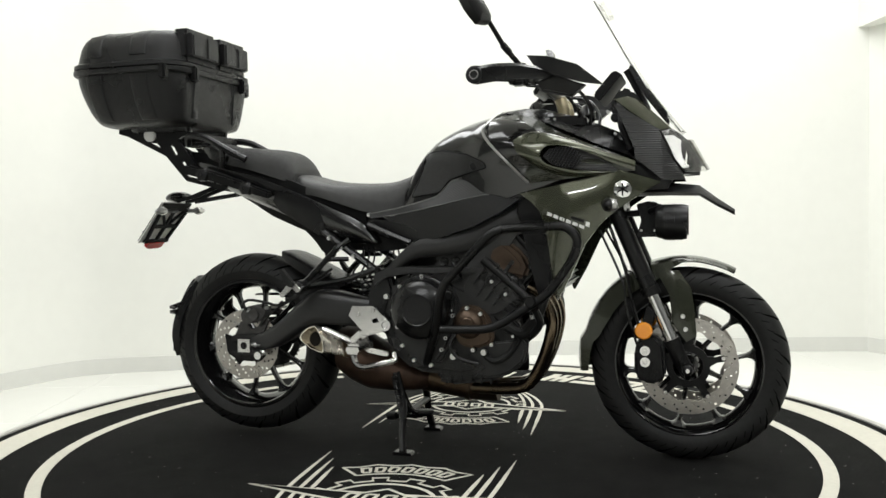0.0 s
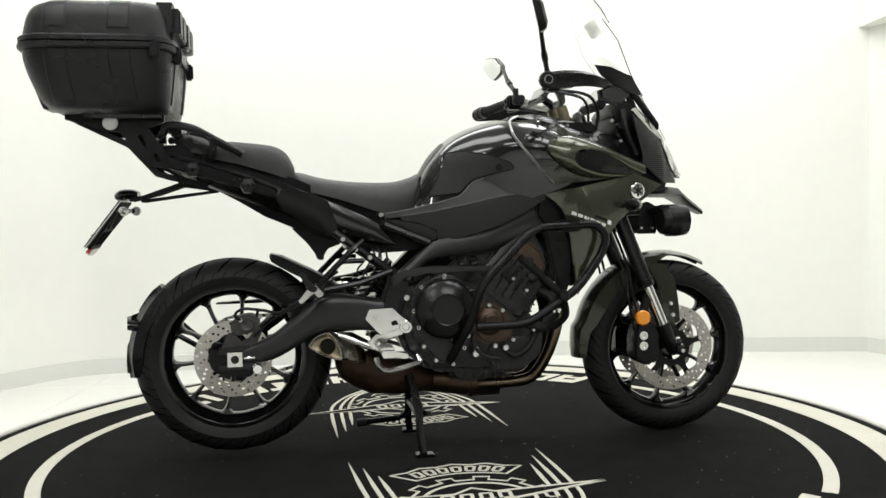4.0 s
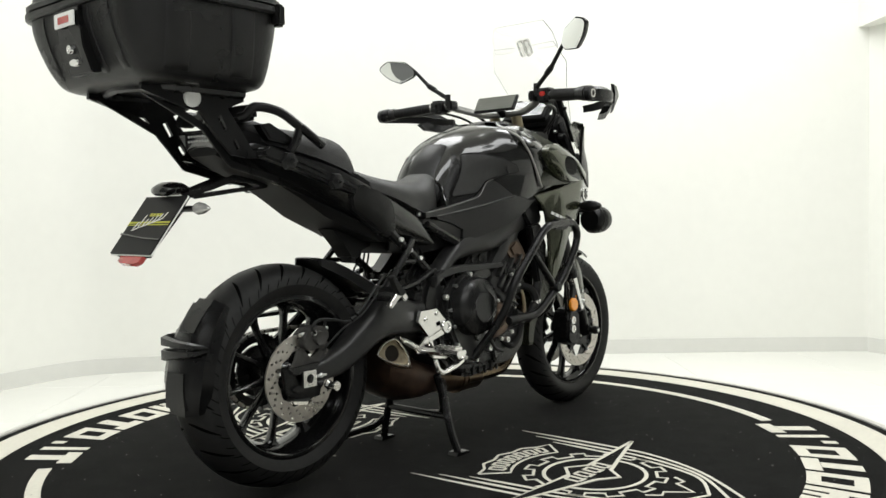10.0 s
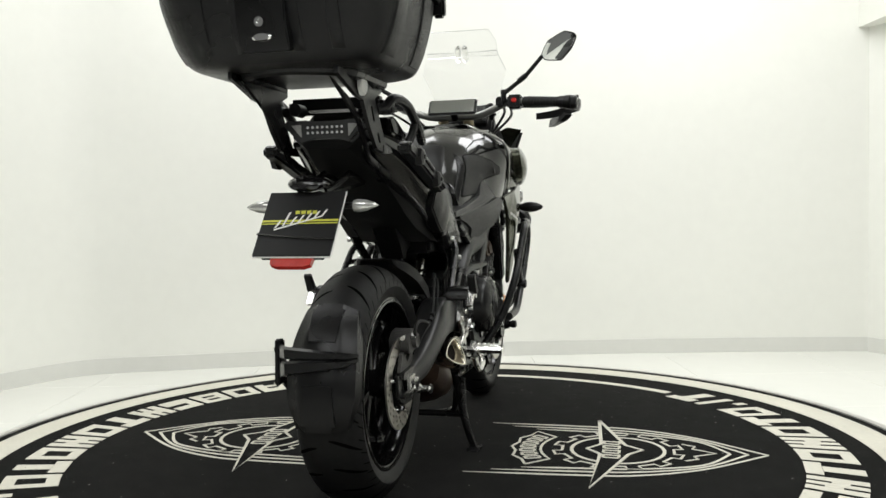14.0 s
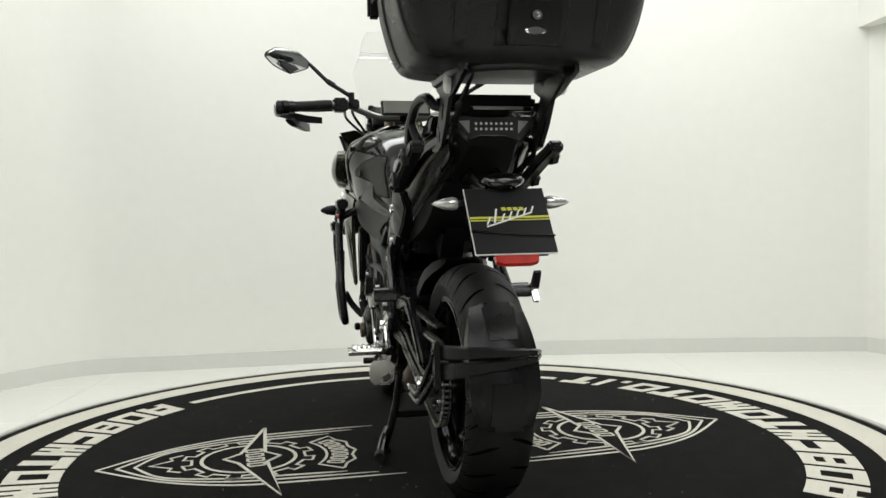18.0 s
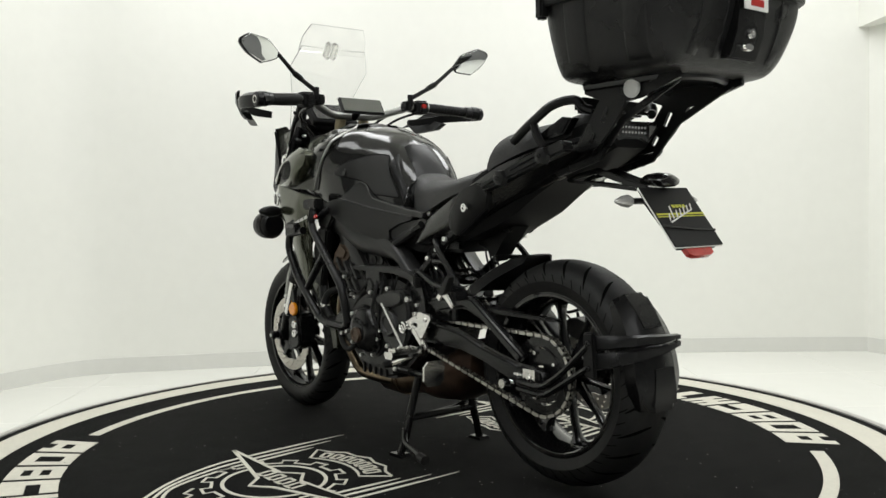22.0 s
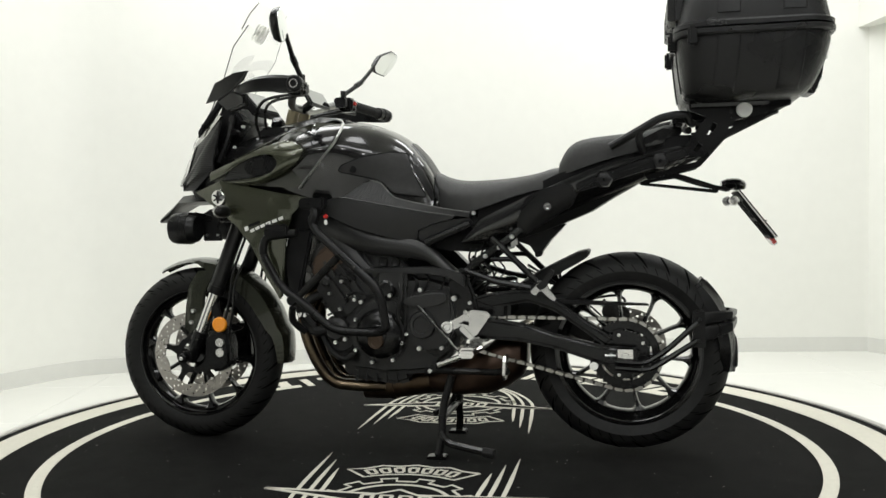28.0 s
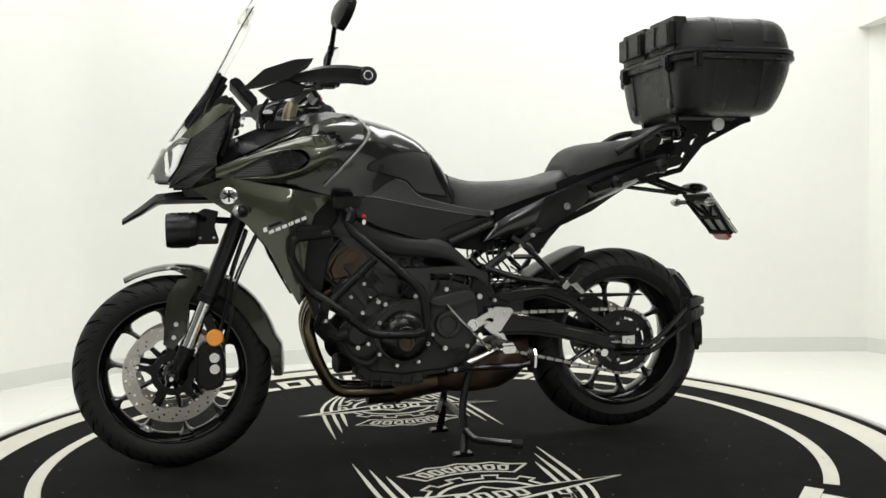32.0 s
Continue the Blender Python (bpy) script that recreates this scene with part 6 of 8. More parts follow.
for x, z, r in ((0.907, 0.565, 0.009), (0.949, 0.525, 0.008), (0.863, 0.506, 0.010), (0.841, 0.498, 0.010), (0.914, 0.474, 0.009), (0.861, 0.440, 0.009), (0.743, 0.520, 0.010), (0.718, 0.445, 0.009), (0.706, 0.366, 0.009), (0.931, 0.365, 0.010), (0.898, 0.375, 0.010), (0.863, 0.340, 0.009), (0.807, 0.302, 0.009), (0.738, 0.310, 0.009), (0.642, 0.538, 0.011), (0.532, 0.511, 0.013), (0.481, 0.497, 0.008), (0.649, 0.349, 0.011), (0.575, 0.352, 0.009), (0.690, 0.395, 0.008)):
    bolt((x, 0.168, z), r, 0.010, bike, BOLT, 1)
casting("pump_case", [(0.880, 0.420), (0.945, 0.435), (0.985, 0.405), (0.975, 0.350), (0.920, 0.325), (0.875, 0.350)], 0.110, 0.150, 1, "black water pump case")
part("water_pump", lathe([(0.0, 0.035), (0.028, 0.035), (0.040, 0.022), (0.042, 0.0), (0.0, 0.0)], (0.93, 0.145, 0.405), 24), ENGINE, bike, "black water pump")
part("starter_box", box(0.69, 0.79, 0.10, 0.165, 0.535, 0.60, 0.010), ENGINE, bike)
for s in (-1, 1):
    part("coolant_hose", tube([(0.94, 0.15 * s, 0.42), (1.00, 0.165 * s, 0.40), (1.04, 0.17 * s, 0.45), (1.075, 0.16 * s, 0.55)], 0.018, 10), RUBBER, bike, "black rubber coolant hose")
    part("hose_clip", tube([(1.040, 0.17 * s, 0.450), (1.046, 0.169 * s, 0.463)], 0.0195, 12, smooth=False), CHROME, bike)
    part("wiring_loom", tube([(0.70, 0.12 * s, 0.60), (0.66, 0.135 * s, 0.56), (0.68, 0.14 * s, 0.50), (0.70, 0.13 * s, 0.42)], 0.006, 8), BLACK, bike)

# ---- exhaust ----
for k, y in enumerate((-0.085, 0.0, 0.085)):
    part("header_pipe", tube([(0.985, y, 0.545), (1.035, y, 0.520), (1.072, y * 0.98, 0.455), (1.070, y * 0.95, 0.385), (1.035, y * 0.85, 0.285), (0.985, y * 0.7, 0.215), (0.90, y * 0.6, 0.200), (0.80, y * 0.45, 0.198)], 0.0195, 14), PIPE, bike, "heat-tinted header pipe")
    part("header_flange", tube([(0.985, y, 0.548), (1.0, y, 0.541)], 0.029, 14, smooth=False), SATIN, bike)
part("collector", tube([(0.88, 0.0, 0.20), (0.80, 0, 0.20), (0.70, 0.0, 0.215), (0.62, 0.0, 0.225)], 0.052, 18), BRONZE, bike, "browned exhaust collector")
part("collector_clamp", tube([(0.79, 0, 0.200), (0.775, 0, 0.202)], 0.056, 18, smooth=False), BRONZE, bike)


def oval(x, yc, zc, w, h, n=18, p=2.6, tilt=0.0):
    out = []
    for i in range(n):
        a = 2 * math.pi * i / n
        c, q = math.cos(a), math.sin(a)
        out.append(Vector((x + tilt * q * h, yc + math.copysign(abs(c) ** (2 / p), c) * w, zc + math.copysign(abs(q) ** (2 / p), q) * h)))
    return out


part("silencer_box", loft([oval(0.65, 0, 0.225, 0.05, 0.04), oval(0.60, 0.0, 0.228, 0.09, 0.05), oval(0.52, 0.0, 0.24, 0.115, 0.065), oval(0.44, -0.005, 0.265, 0.12, 0.085), oval(0.38, -0.01, 0.295, 0.115, 0.09), oval(0.335, -0.02, 0.315, 0.10, 0.075), oval(0.32, -0.02, 0.32, 0.06, 0.045)]), RUSTY, bike, "heat-browned silencer box")
TIP = [Vector((0.220, -0.162, 0.366)), Vector((0.298, -0.178, 0.420)), Vector((0.342, -0.205, 0.318))]
TIPMID = (TIP[0] + TIP[1] + TIP[2]) / 3
TIPOUT = Vector((-0.25, -0.955, 0.16)).normalized()


def tip_ring(k, off, shift=(0, 0, 0)):
    """The rounded, full-sided triangle of the tail pipe's mouth, k times its size, off along its axis."""
    pts = []
    for i in range(3):
        c, a, b = TIP[i], TIP[i - 1], TIP[(i + 1) % 3]
        mid = (c + b) / 2
        pts += [c.lerp(a, 0.14).lerp(TIPMID, 0.02), c.lerp(b, 0.14).lerp(TIPMID, 0.02), mid + (mid - TIPMID) * 0.20]
    return [TIPMID + (p - TIPMID) * k + TIPOUT * off + Vector(shift) for p in curve_through(pts, 4, closed=True)]


def bore_ring(r, off):
    """A round of radius r in the mouth's plane, point for point with tip_ring."""
    out = []
    for p in tip_ring(1.0, 0.0):
        d = p - TIPMID
        d -= TIPOUT * d.dot(TIPOUT)
        out.append(TIPMID + d.normalized() * r + TIPOUT * off)
    return out


part("silencer_tip", loft([tip_ring(0.62, -0.03, (0.155, 0.125, -0.075)), tip_ring(0.80, -0.02, (0.105, 0.075, -0.045)), tip_ring(0.93, -0.012, (0.045, 0.028, -0.014)), tip_ring(1.0, -0.006, (0.008, 0.004, 0)), tip_ring(1.01, 0.0), tip_ring(0.985, 0.004), tip_ring(0.90, 0.004), tip_ring(0.86, 0.001), tip_ring(0.83, -0.006)], cap=False), TIPSTEEL, bike, "brushed steel triangular silencer tip", 50)
part("tip_band", loft([tip_ring(0.87, -0.014, (0.070, 0.046, -0.026)), tip_ring(0.93, -0.012, (0.068, 0.045, -0.025)), tip_ring(0.96, -0.012, (0.052, 0.033, -0.017)), tip_ring(0.90, -0.014, (0.050, 0.032, -0.016))], cap=False), BRONZE, bike, "browned clamp band")
part("tip_baffle", loft([tip_ring(0.84, -0.004), bore_ring(0.029, -0.010), bore_ring(0.0265, -0.009), bore_ring(0.0245, -0.011), bore_ring(0.024, -0.018)], cap=False), FUNNEL, bike, "heat-tinted funnel in the tip", 60)
part("tip_bore", loft([bore_ring(0.0245, -0.013), bore_ring(0.0235, -0.055), bore_ring(0.004, -0.057)]), DARKBORE, bike, "dark tailpipe bore")
shield_a = [(0.320, -0.180, 0.412), (0.350, -0.178, 0.402), (0.390, -0.175, 0.384), (0.430, -0.170, 0.366), (0.452, -0.166, 0.358)]
shield_b = [(0.326, -0.184, 0.394), (0.352, -0.182, 0.382), (0.390, -0.178, 0.362), (0.425, -0.172, 0.347), (0.448, -0.168, 0.342)]
part("heat_shield", strip(shield_a, shield_b, 0.006, 0.006), ALU, bike, "polished heat shield above the silencer", 50)

# ---- swingarm, chain, rear end ----
rings = []
for p, q in zip(curve_through([(0.52, 0.450, 0.048), (0.44, 0.456, 0.050), (0.36, 0.468, 0.057), (0.30, 0.470, 0.060), (0.255, 0.457, 0.060), (0.21, 0.427, 0.056), (0.165, 0.395, 0.050), (0.12, 0.367, 0.042), (0.06, 0.346, 0.030), (0.02, 0.338, 0.026)], 4), curve_through([(0.028, -0.112, 0), (0.034, -0.114, 0), (0.044, -0.118, 0), (0.047, -0.120, 0), (0.046, -0.120, 0), (0.042, -0.119, 0), (0.036, -0.118, 0), (0.030, -0.116, 0), (0.020, -0.113, 0), (0.014, -0.112, 0)], 4)):
    row = []
    for k in range(20):
        a = 2 * math.pi * k / 20
        c, v = math.cos(a), math.sin(a)
        row.append(Vector((p.x + 0.10 * p.z * v, q.y + math.copysign(abs(c) ** 0.45, c) * q.x, p.y + math.copysign(abs(v) ** 0.60, v) * p.z)))
    rings.append(row)
part("swingarm", loft(rings), FRAMEBLACK, bike, "satin black curved swingarm", 60)
part("swingarm_end", plate_with_holes([(0.045, 0.372), (-0.045, 0.366), (-0.056, 0.352), (-0.045, 0.346), (0.028, 0.348), (0.028, 0.316), (-0.045, 0.314), (-0.056, 0.306), (-0.040, 0.296), (0.050, 0.298), (0.070, 0.330)], [], -0.104, -0.126), SATIN, bike, "forked black swingarm end")
part("swingarm", prism([(0.52, 0.375), (0.56, 0.478), (0.436, 0.445), (0.308, 0.428), (0.216, 0.398), (0.06, 0.362), (-0.045, 0.357), (-0.045, 0.300), (0.06, 0.298), (0.217, 0.349), (0.33, 0.372), (0.42, 0.376)], 0.108, 0.142, 0.012, 3), SATIN, bike, "satin black swingarm")
part("swingarm_brace", prism([(0.50, 0.505), (0.40, 0.530), (0.32, 0.535), (0.255, 0.532), (0.033, 0.383), (0.060, 0.358), (0.216, 0.468), (0.30, 0.498), (0.42, 0.475)], 0.108, 0.140, 0.010, 3), SATIN, bike, "satin black swingarm brace")
part("swingarm_bridge", box(0.36, 0.50, -0.12, 0.125, 0.43, 0.51, 0.02, 3), SATIN, bike)
for s in (-1, 1):
    yo = 0.126 if s < 0 else 0.144
    plate = [(-0.023, 0.308), (0.023, 0.308), (0.023, 0.354), (-0.023, 0.354)]
    hole = [(0.013 * math.cos(radians(30 * k)), 0.331 + 0.013 * math.sin(radians(30 * k))) for k in range(12)]
    part("axle_block", plate_with_holes(plate, [hole], yo * s, (yo + 0.009) * s), ALU, bike, "silver axle adjuster plate")
    part("axle_nut", lathe([(0.0, 0.012 * s), (0.006, 0.012 * s), (0.007, 0.008 * s), (0.0125, 0.008 * s), (0.014, 0), (0.0, 0)], (0.0, (yo + 0.002) * s, 0.331), 6), SATIN if s < 0 else ALU, bike)
    part("adjuster_bolt", tube([(0.028, (yo + 0.004) * s, 0.333), (0.062, (yo + 0.004) * s, 0.334)], 0.0042, 8, smooth=False), BOLT, bike)
    part("adjuster_nut", tube([(0.040, (yo + 0.004) * s, 0.3335), (0.047, (yo + 0.004) * s, 0.3335)], 0.0075, 6, smooth=False), BOLT, bike)
    part("spool", lathe([(0.0, 0.040 * s), (0.013, 0.040 * s), (0.014, 0.034 * s), (0.009, 0.028 * s), (0.009, 0.012 * s), (0.014, 0.006 * s), (0.014, 0), (0.0, 0)], (0.070 if s < 0 else 0.095, 0.128 * s, 0.303), 16), CHROME, bike, "paddock stand bobbin")
caliper = part("brake_caliper", prism(rounded_line([(-0.012, 0.420), (0.010, 0.404), (0.062, 0.416), (0.082, 0.440), (0.076, 0.462), (0.050, 0.474), (0.012, 0.468), (-0.012, 0.448)], 0.014), -0.072, -0.128, 0.010, 3), CALIPER, bike, "dark grey rear brake caliper")
part("piston_cap", lathe([(0.0, -0.010), (0.012, -0.010), (0.015, -0.012), (0.019, -0.012), (0.021, 0.0), (0.0, 0.0)], (0.040, -0.127, 0.440), 28), CALIPER, caliper)
part("caliper_pin", tube([(-0.016, -0.112, 0.452), (0.086, -0.112, 0.462)], 0.0055, 10, smooth=False), BOLT, caliper)
part("bleed_nipple", tube([(0.068, -0.118, 0.462), (0.074, -0.120, 0.482)], 0.0045, 8, smooth=False), RUBBER, caliper)
part("banjo_bolt", lathe([(0.0, -0.012), (0.006, -0.012), (0.008, -0.008), (0.008, 0.0), (0.0, 0.0)], (0.020, -0.127, 0.456), 6), BOLT, caliper)
part("caliper_bracket", plate_with_holes([(-0.050, 0.352), (0.045, 0.345), (0.070, 0.380), (0.088, 0.420), (0.070, 0.432), (0.046, 0.398), (0.020, 0.384), (-0.006, 0.416), (-0.022, 0.412), (-0.034, 0.384)], [], -0.104, -0.114), CALIPER, bike, "dark grey caliper bracket")
part("sensor_guard", prism([(-0.075, 0.30), (-0.035, 0.275), (0.05, 0.272), (0.06, 0.30), (-0.01, 0.31), (-0.05, 0.36), (-0.085, 0.37)], -0.108, -0.118, 0.004), BLACK, bike)
part("brake_hose", tube([(0.020, -0.138, 0.456), (0.004, -0.142, 0.474), (0.03, -0.145, 0.492), (0.09, -0.145, 0.486), (0.14, -0.142, 0.476), (0.19, -0.140, 0.500), (0.27, -0.125, 0.560), (0.33, -0.11, 0.60)], 0.0048, 8), RUBBER, bike, "black brake hose")
part("sensor_cable", tube([(0.06, -0.120, 0.400), (0.12, -0.138, 0.455), (0.19, -0.148, 0.492), (0.27, -0.136, 0.548), (0.33, -0.12, 0.585)], 0.0032, 6), RUBBER, bike, "thin black sensor cable")
for k in (0.150, 0.172):
    part("hose_grommet", tube([(k, -0.144, 0.474 + (k - 0.14) * 0.6), (k + 0.010, -0.144, 0.480 + (k - 0.14) * 0.6)], 0.0075, 10, smooth=False), RUBBER, bike)

# chain with its sprocket
SPR, SPF = (0.0, 0.330, 0.112), (0.575, 0.405, 0.042)
bm = lathe([(0.03, 0.096), (0.075, 0.096), (0.075, 0.104), (0.03, 0.104)], (0, 0, 0.330), 40, closed=True)
part("sprocket_hub", bm, SATIN, bike)
teeth = []
for i in range(45 * 2):
    a = 2 * math.pi * i / 90
    r = 0.113 if i % 2 else 0.106
    teeth.append((r * math.cos(a), 0.330 + r * math.sin(a)))
bm = bmesh.new()
lo = [bm.verts.new((x, 0.098, z)) for x, z in teeth]
hi = [bm.verts.new((x, 0.103, z)) for x, z in teeth]
inn = [[bm.verts.new((0.082 * math.cos(2 * math.pi * i / 90), yy, 0.330 + 0.082 * math.sin(2 * math.pi * i / 90))) for i in range(90)] for yy in (0.098, 0.103)]
for i in range(90):
    j = (i + 1) % 90
    bm.faces.new((lo[i], lo[j], hi[j], hi[i]))
    bm.faces.new((hi[i], hi[j], inn[1][j], inn[1][i]))
    bm.faces.new((lo[i], lo[j], inn[0][j], inn[0][i]))
    bm.faces.new((inn[0][i], inn[0][j], inn[1][j], inn[1][i]))
sprocket = part("sprocket", bm, SATIN, bike, "black steel rear sprocket")
for i in range(5):
    a = 2 * math.pi * i / 5
    d, t = Vector((math.cos(a), 0, math.sin(a))), Vector((-math.sin(a), 0, math.cos(a)))
    part("sprocket_arm", loft([[Vector((0, 0.100, 0.330)) + d * r + t * w * q + Vector((0, 0.003 * v, 0)) for q, v in ((-1, -1), (1, -1), (1, 1), (-1, 1))] for r, w in ((0.06, 0.022), (0.085, 0.013))]), SATIN, bike)
    bolt((0.066 * math.cos(a), 0.106, 0.330 + 0.066 * math.sin(a)), 0.008, 0.007, bike, ALU, 1)
p, q = Vector((SPR[0], SPR[1])), Vector((SPF[0], SPF[1]))
way = (q - p).normalized()
dist = (q - p).length
off = math.acos((SPR[2] - SPF[2]) / dist)
base_a = math.atan2(way.y, way.x)
path = []
for i in range(41):
    a = base_a + off + (2 * math.pi - 2 * off) * i / 40
    path.append(p + Vector((math.cos(a), math.sin(a))) * SPR[2])
for i in range(13):
    a = base_a - off + 2 * off * i / 12
    path.append(q + Vector((math.cos(a), math.sin(a))) * SPF[2])
path.append(path[0])
acc = [0.0]
for a, b in zip(path, path[1:]):
    acc.append(acc[-1] + (b - a).length)
LINKS = 104
pitch = acc[-1] / LINKS


def chain_at(d):
    d %= acc[-1]
    for i in range(len(path) - 1):
        if acc[i + 1] >= d:
            k = (d - acc[i]) / max(1e-9, acc[i + 1] - acc[i])
            return path[i].lerp(path[i + 1], k)
    return path[-1]


def link_mesh(wide):
    bm = bmesh.new()
    for s in (-1, 1):
        y = (0.0085 if wide else 0.0062) * s
        out = []
        for i in range(6):
            a = radians(60 + 240 * i / 5)
            out.append((-pitch / 2 + 0.0052 * math.cos(a), 0.0052 * math.sin(a)))
        for i in range(6):
            a = radians(-120 + 240 * i / 5)
            out.append((pitch / 2 + 0.0052 * math.cos(a), 0.0052 * math.sin(a)))
        a = [bm.verts.new((x, y, z)) for x, z in out]
        b = [bm.verts.new((x, y + 0.002 * s, z)) for x, z in out]
        bm.faces.new(a)
        bm.faces.new(b[::-1])
        for i in range(12):
            bm.faces.new((a[i], b[i], b[(i + 1) % 12], a[(i + 1) % 12]))
    if wide:
        for x in (-pitch / 2, pitch / 2):
            lathe([(0.0, -0.012), (0.0032, -0.012), (0.0032, 0.012), (0.0, 0.012)], (x, 0, 0), 8, bm=bm)
    bmesh.ops.recalc_face_normals(bm, faces=bm.faces)
    me = bpy.data.meshes.new("link")
    bm.to_mesh(me)
    bm.free()
    me.materials.append(CHAIN if wide else DARKLINK)
    return me


chain = part("drive_chain", tube([(0.10, 0.100, 0.4415), (0.30, 0.100, 0.4435), (0.5, 0.100, 0.4455)], 0.003, 6, smooth=False), DARKLINK, bike, "bright steel drive chain")
narrow, wide = link_mesh(False), link_mesh(True)
for i in range(LINKS):
    a, b = chain_at(i * pitch), chain_at((i + 1) * pitch)
    m = (a + b) / 2
    lk = new("link", wide if i % 2 else narrow)
    lk.parent = chain
    lk.matrix_local = pose(m.x, 0.100, m.y, 0, -math.degrees(math.atan2(b.y - a.y, b.x - a.x)), 0)
part("chain_guard", prism([(0.46, 0.500), (0.44, 0.515), (0.06, 0.498), (-0.07, 0.492), (-0.075, 0.486), (0.06, 0.486), (0.30, 0.492)], 0.088, 0.118, 0.003), BLACK, bike, "black chain guard")
part("chain_guard_strut", bent_tube([(0.20, 0.115, 0.49), (0.13, 0.118, 0.43)], 0.006, 0.01, 6), BLACK, bike)

# inner rear mudguard
rings = []
for x, zt, zb, w in ((0.113, 0.656, 0.648, 0.050), (0.118, 0.659, 0.634, 0.060), (0.150, 0.652, 0.614, 0.080), (0.200, 0.628, 0.588, 0.094), (0.260, 0.598, 0.553, 0.098), (0.310, 0.570, 0.520, 0.098), (0.345, 0.545, 0.500, 0.092)):
    rings.append([Vector((x, w * k, zb + (zt - zb) * h)) for k, h in ((-1, 0.0), (-1, 0.80), (-0.86, 0.96), (-0.35, 1.0), (0.35, 1.0), (0.86, 0.96), (1, 0.80), (1, 0.0), (0.95, 0.0), (0.93, 0.72), (0, 0.86), (-0.93, 0.72), (-0.95, 0.0))])
part("rear_hugger", loft(rings), BLACK, bike, "black bladed rear hugger", 25)

# rear mud flap on its arm
flap = []
for i in range(17):
    a = radians(135 + 55 * i / 16)
    r = 0.327 + 0.004 * (i / 16)
    w = 0.068 + 0.022 * math.sin(math.pi * min(1, i / 9) / 2) - (0.022 * max(0, (i - 12) / 4))
    d = Vector((math.cos(a), 0, math.sin(a)))
    prof = [(-1, -0.045), (-0.96, -0.012), (-0.62, 0.0), (-0.48, 0.008), (0.48, 0.008), (0.62, 0.0), (0.96, -0.012), (1, -0.045), (0.95, -0.045), (0.90, -0.018), (-0.90, -0.018), (-0.95, -0.045)]
    flap.append([Vector((0, 0, RZ)) + d * (r + h) + Vector((0, w * k, 0)) for k, h in prof])
mudflap = part("mud_flap", loft(flap), BLACK, bike, "moulded matt black rear mud flap")
def arc_panel(name, a0, a1, r0, r1, w0, w1, thick, mat, parent, label=""):
    rings = []
    for i in range(7):
        t = i / 6
        a = radians(a0 + (a1 - a0) * t)
        r, w = r0 + (r1 - r0) * t, w0 + (w1 - w0) * t
        d = Vector((math.cos(a), 0, math.sin(a)))
        rings.append([Vector((0, 0, RZ)) + d * (r + h) + Vector((0, w * k, 0)) for k, h in ((-1, -thick), (-1, 0), (1, 0), (1, -thick))])
    return part(name, loft(rings), mat, parent, label)


arc_panel("flap_panel", 138, 153, 0.338, 0.340, 0.040, 0.034, 0.010, BLACK, mudflap)
arc_panel("flap_panel", 171, 187, 0.342, 0.343, 0.036, 0.044, 0.010, BLACK, mudflap)
for za, zb in ((0.0, 0.030), (0.034, 0.060)):
    band = ((-0.20, 0.012, 0.148, 0.372, 0.466), (-0.262, 0.012, 0.122, 0.386, 0.470), (-0.310, 0.013, 0.088, 0.402, 0.472), (-0.330, 0.014, 0.0, 0.418, 0.468), (-0.320, 0.012, -0.074, 0.430, 0.462), (-0.296, 0.008, -0.092, 0.438, 0.456))
    part("flap_band", loft([[Vector((x, y, z0 + (z1 - z0) * za / 0.06)), Vector((x - dx, y, z0 + (z1 - z0) * (za + 0.004) / 0.06)), Vector((x - dx, y, z0 + (z1 - z0) * (zb - 0.004) / 0.06)), Vector((x, y, z0 + (z1 - z0) * zb / 0.06))] for x, dx, y, z0, z1 in band]), BLACK, mudflap, "black moulded support band")
part("flap_bracket", prism([(-0.20, 0.365), (-0.20, 0.475), (-0.235, 0.478), (-0.24, 0.36)], 0.140, 0.154, 0.004), BLACK, mudflap)
for z in (0.385, 0.45):
    bolt((-0.22, 0.154, z), 0.010, 0.005, mudflap, SATIN, 1)
part("flap_rod", bent_tube([(0.03, 0.165, 0.318), (-0.06, 0.165, 0.312), (-0.13, 0.16, 0.36), (-0.215, 0.15, 0.44)], 0.009, 0.03, 8), SATIN, bike, "black flap support rod")
part("flap_rod", bent_tube([(0.03, 0.165, 0.298), (-0.07, 0.165, 0.292), (-0.215, 0.15, 0.385)], 0.009, 0.03, 8), SATIN, bike, "black flap support rod")
part("shock_spring", tube([Vector((0.40 + 0.09 * t + 0.022 * math.cos(t * 38), -0.02 + 0.022 * math.sin(t * 38), 0.50 + 0.11 * t)) for t in [i / 60 for i in range(61)]], 0.005, 6, smooth=False), SATIN, bike, "black shock spring")
part("shock_body", tube([(0.37, -0.02, 0.475), (0.51, -0.02, 0.63)], 0.014, 10, smooth=False), ALU, bike, "bright shock absorber body")
part("shock_reservoir", lathe([(0.0, 0.066), (0.024, 0.066), (0.027, 0.060), (0.027, 0.030), (0.024, 0.026), (0.024, 0.008), (0.027, 0.004), (0.027, -0.050), (0.022, -0.060), (0.0, -0.060)], (0.415, 0.030, 0.545), 24, turn=Matrix.Rotation(radians(90), 3, "Z")), CHROME, bike, "bright shock absorber reservoir")
part("shock_collar", lathe([(0.0, 0.030), (0.030, 0.030), (0.033, 0.024), (0.033, 0.0), (0.028, -0.006), (0.0, -0.006)], (0.488, 0.030, 0.553), 24, turn=Matrix.Rotation(radians(90), 3, "Z")), SATIN, bike, "black shock collar")

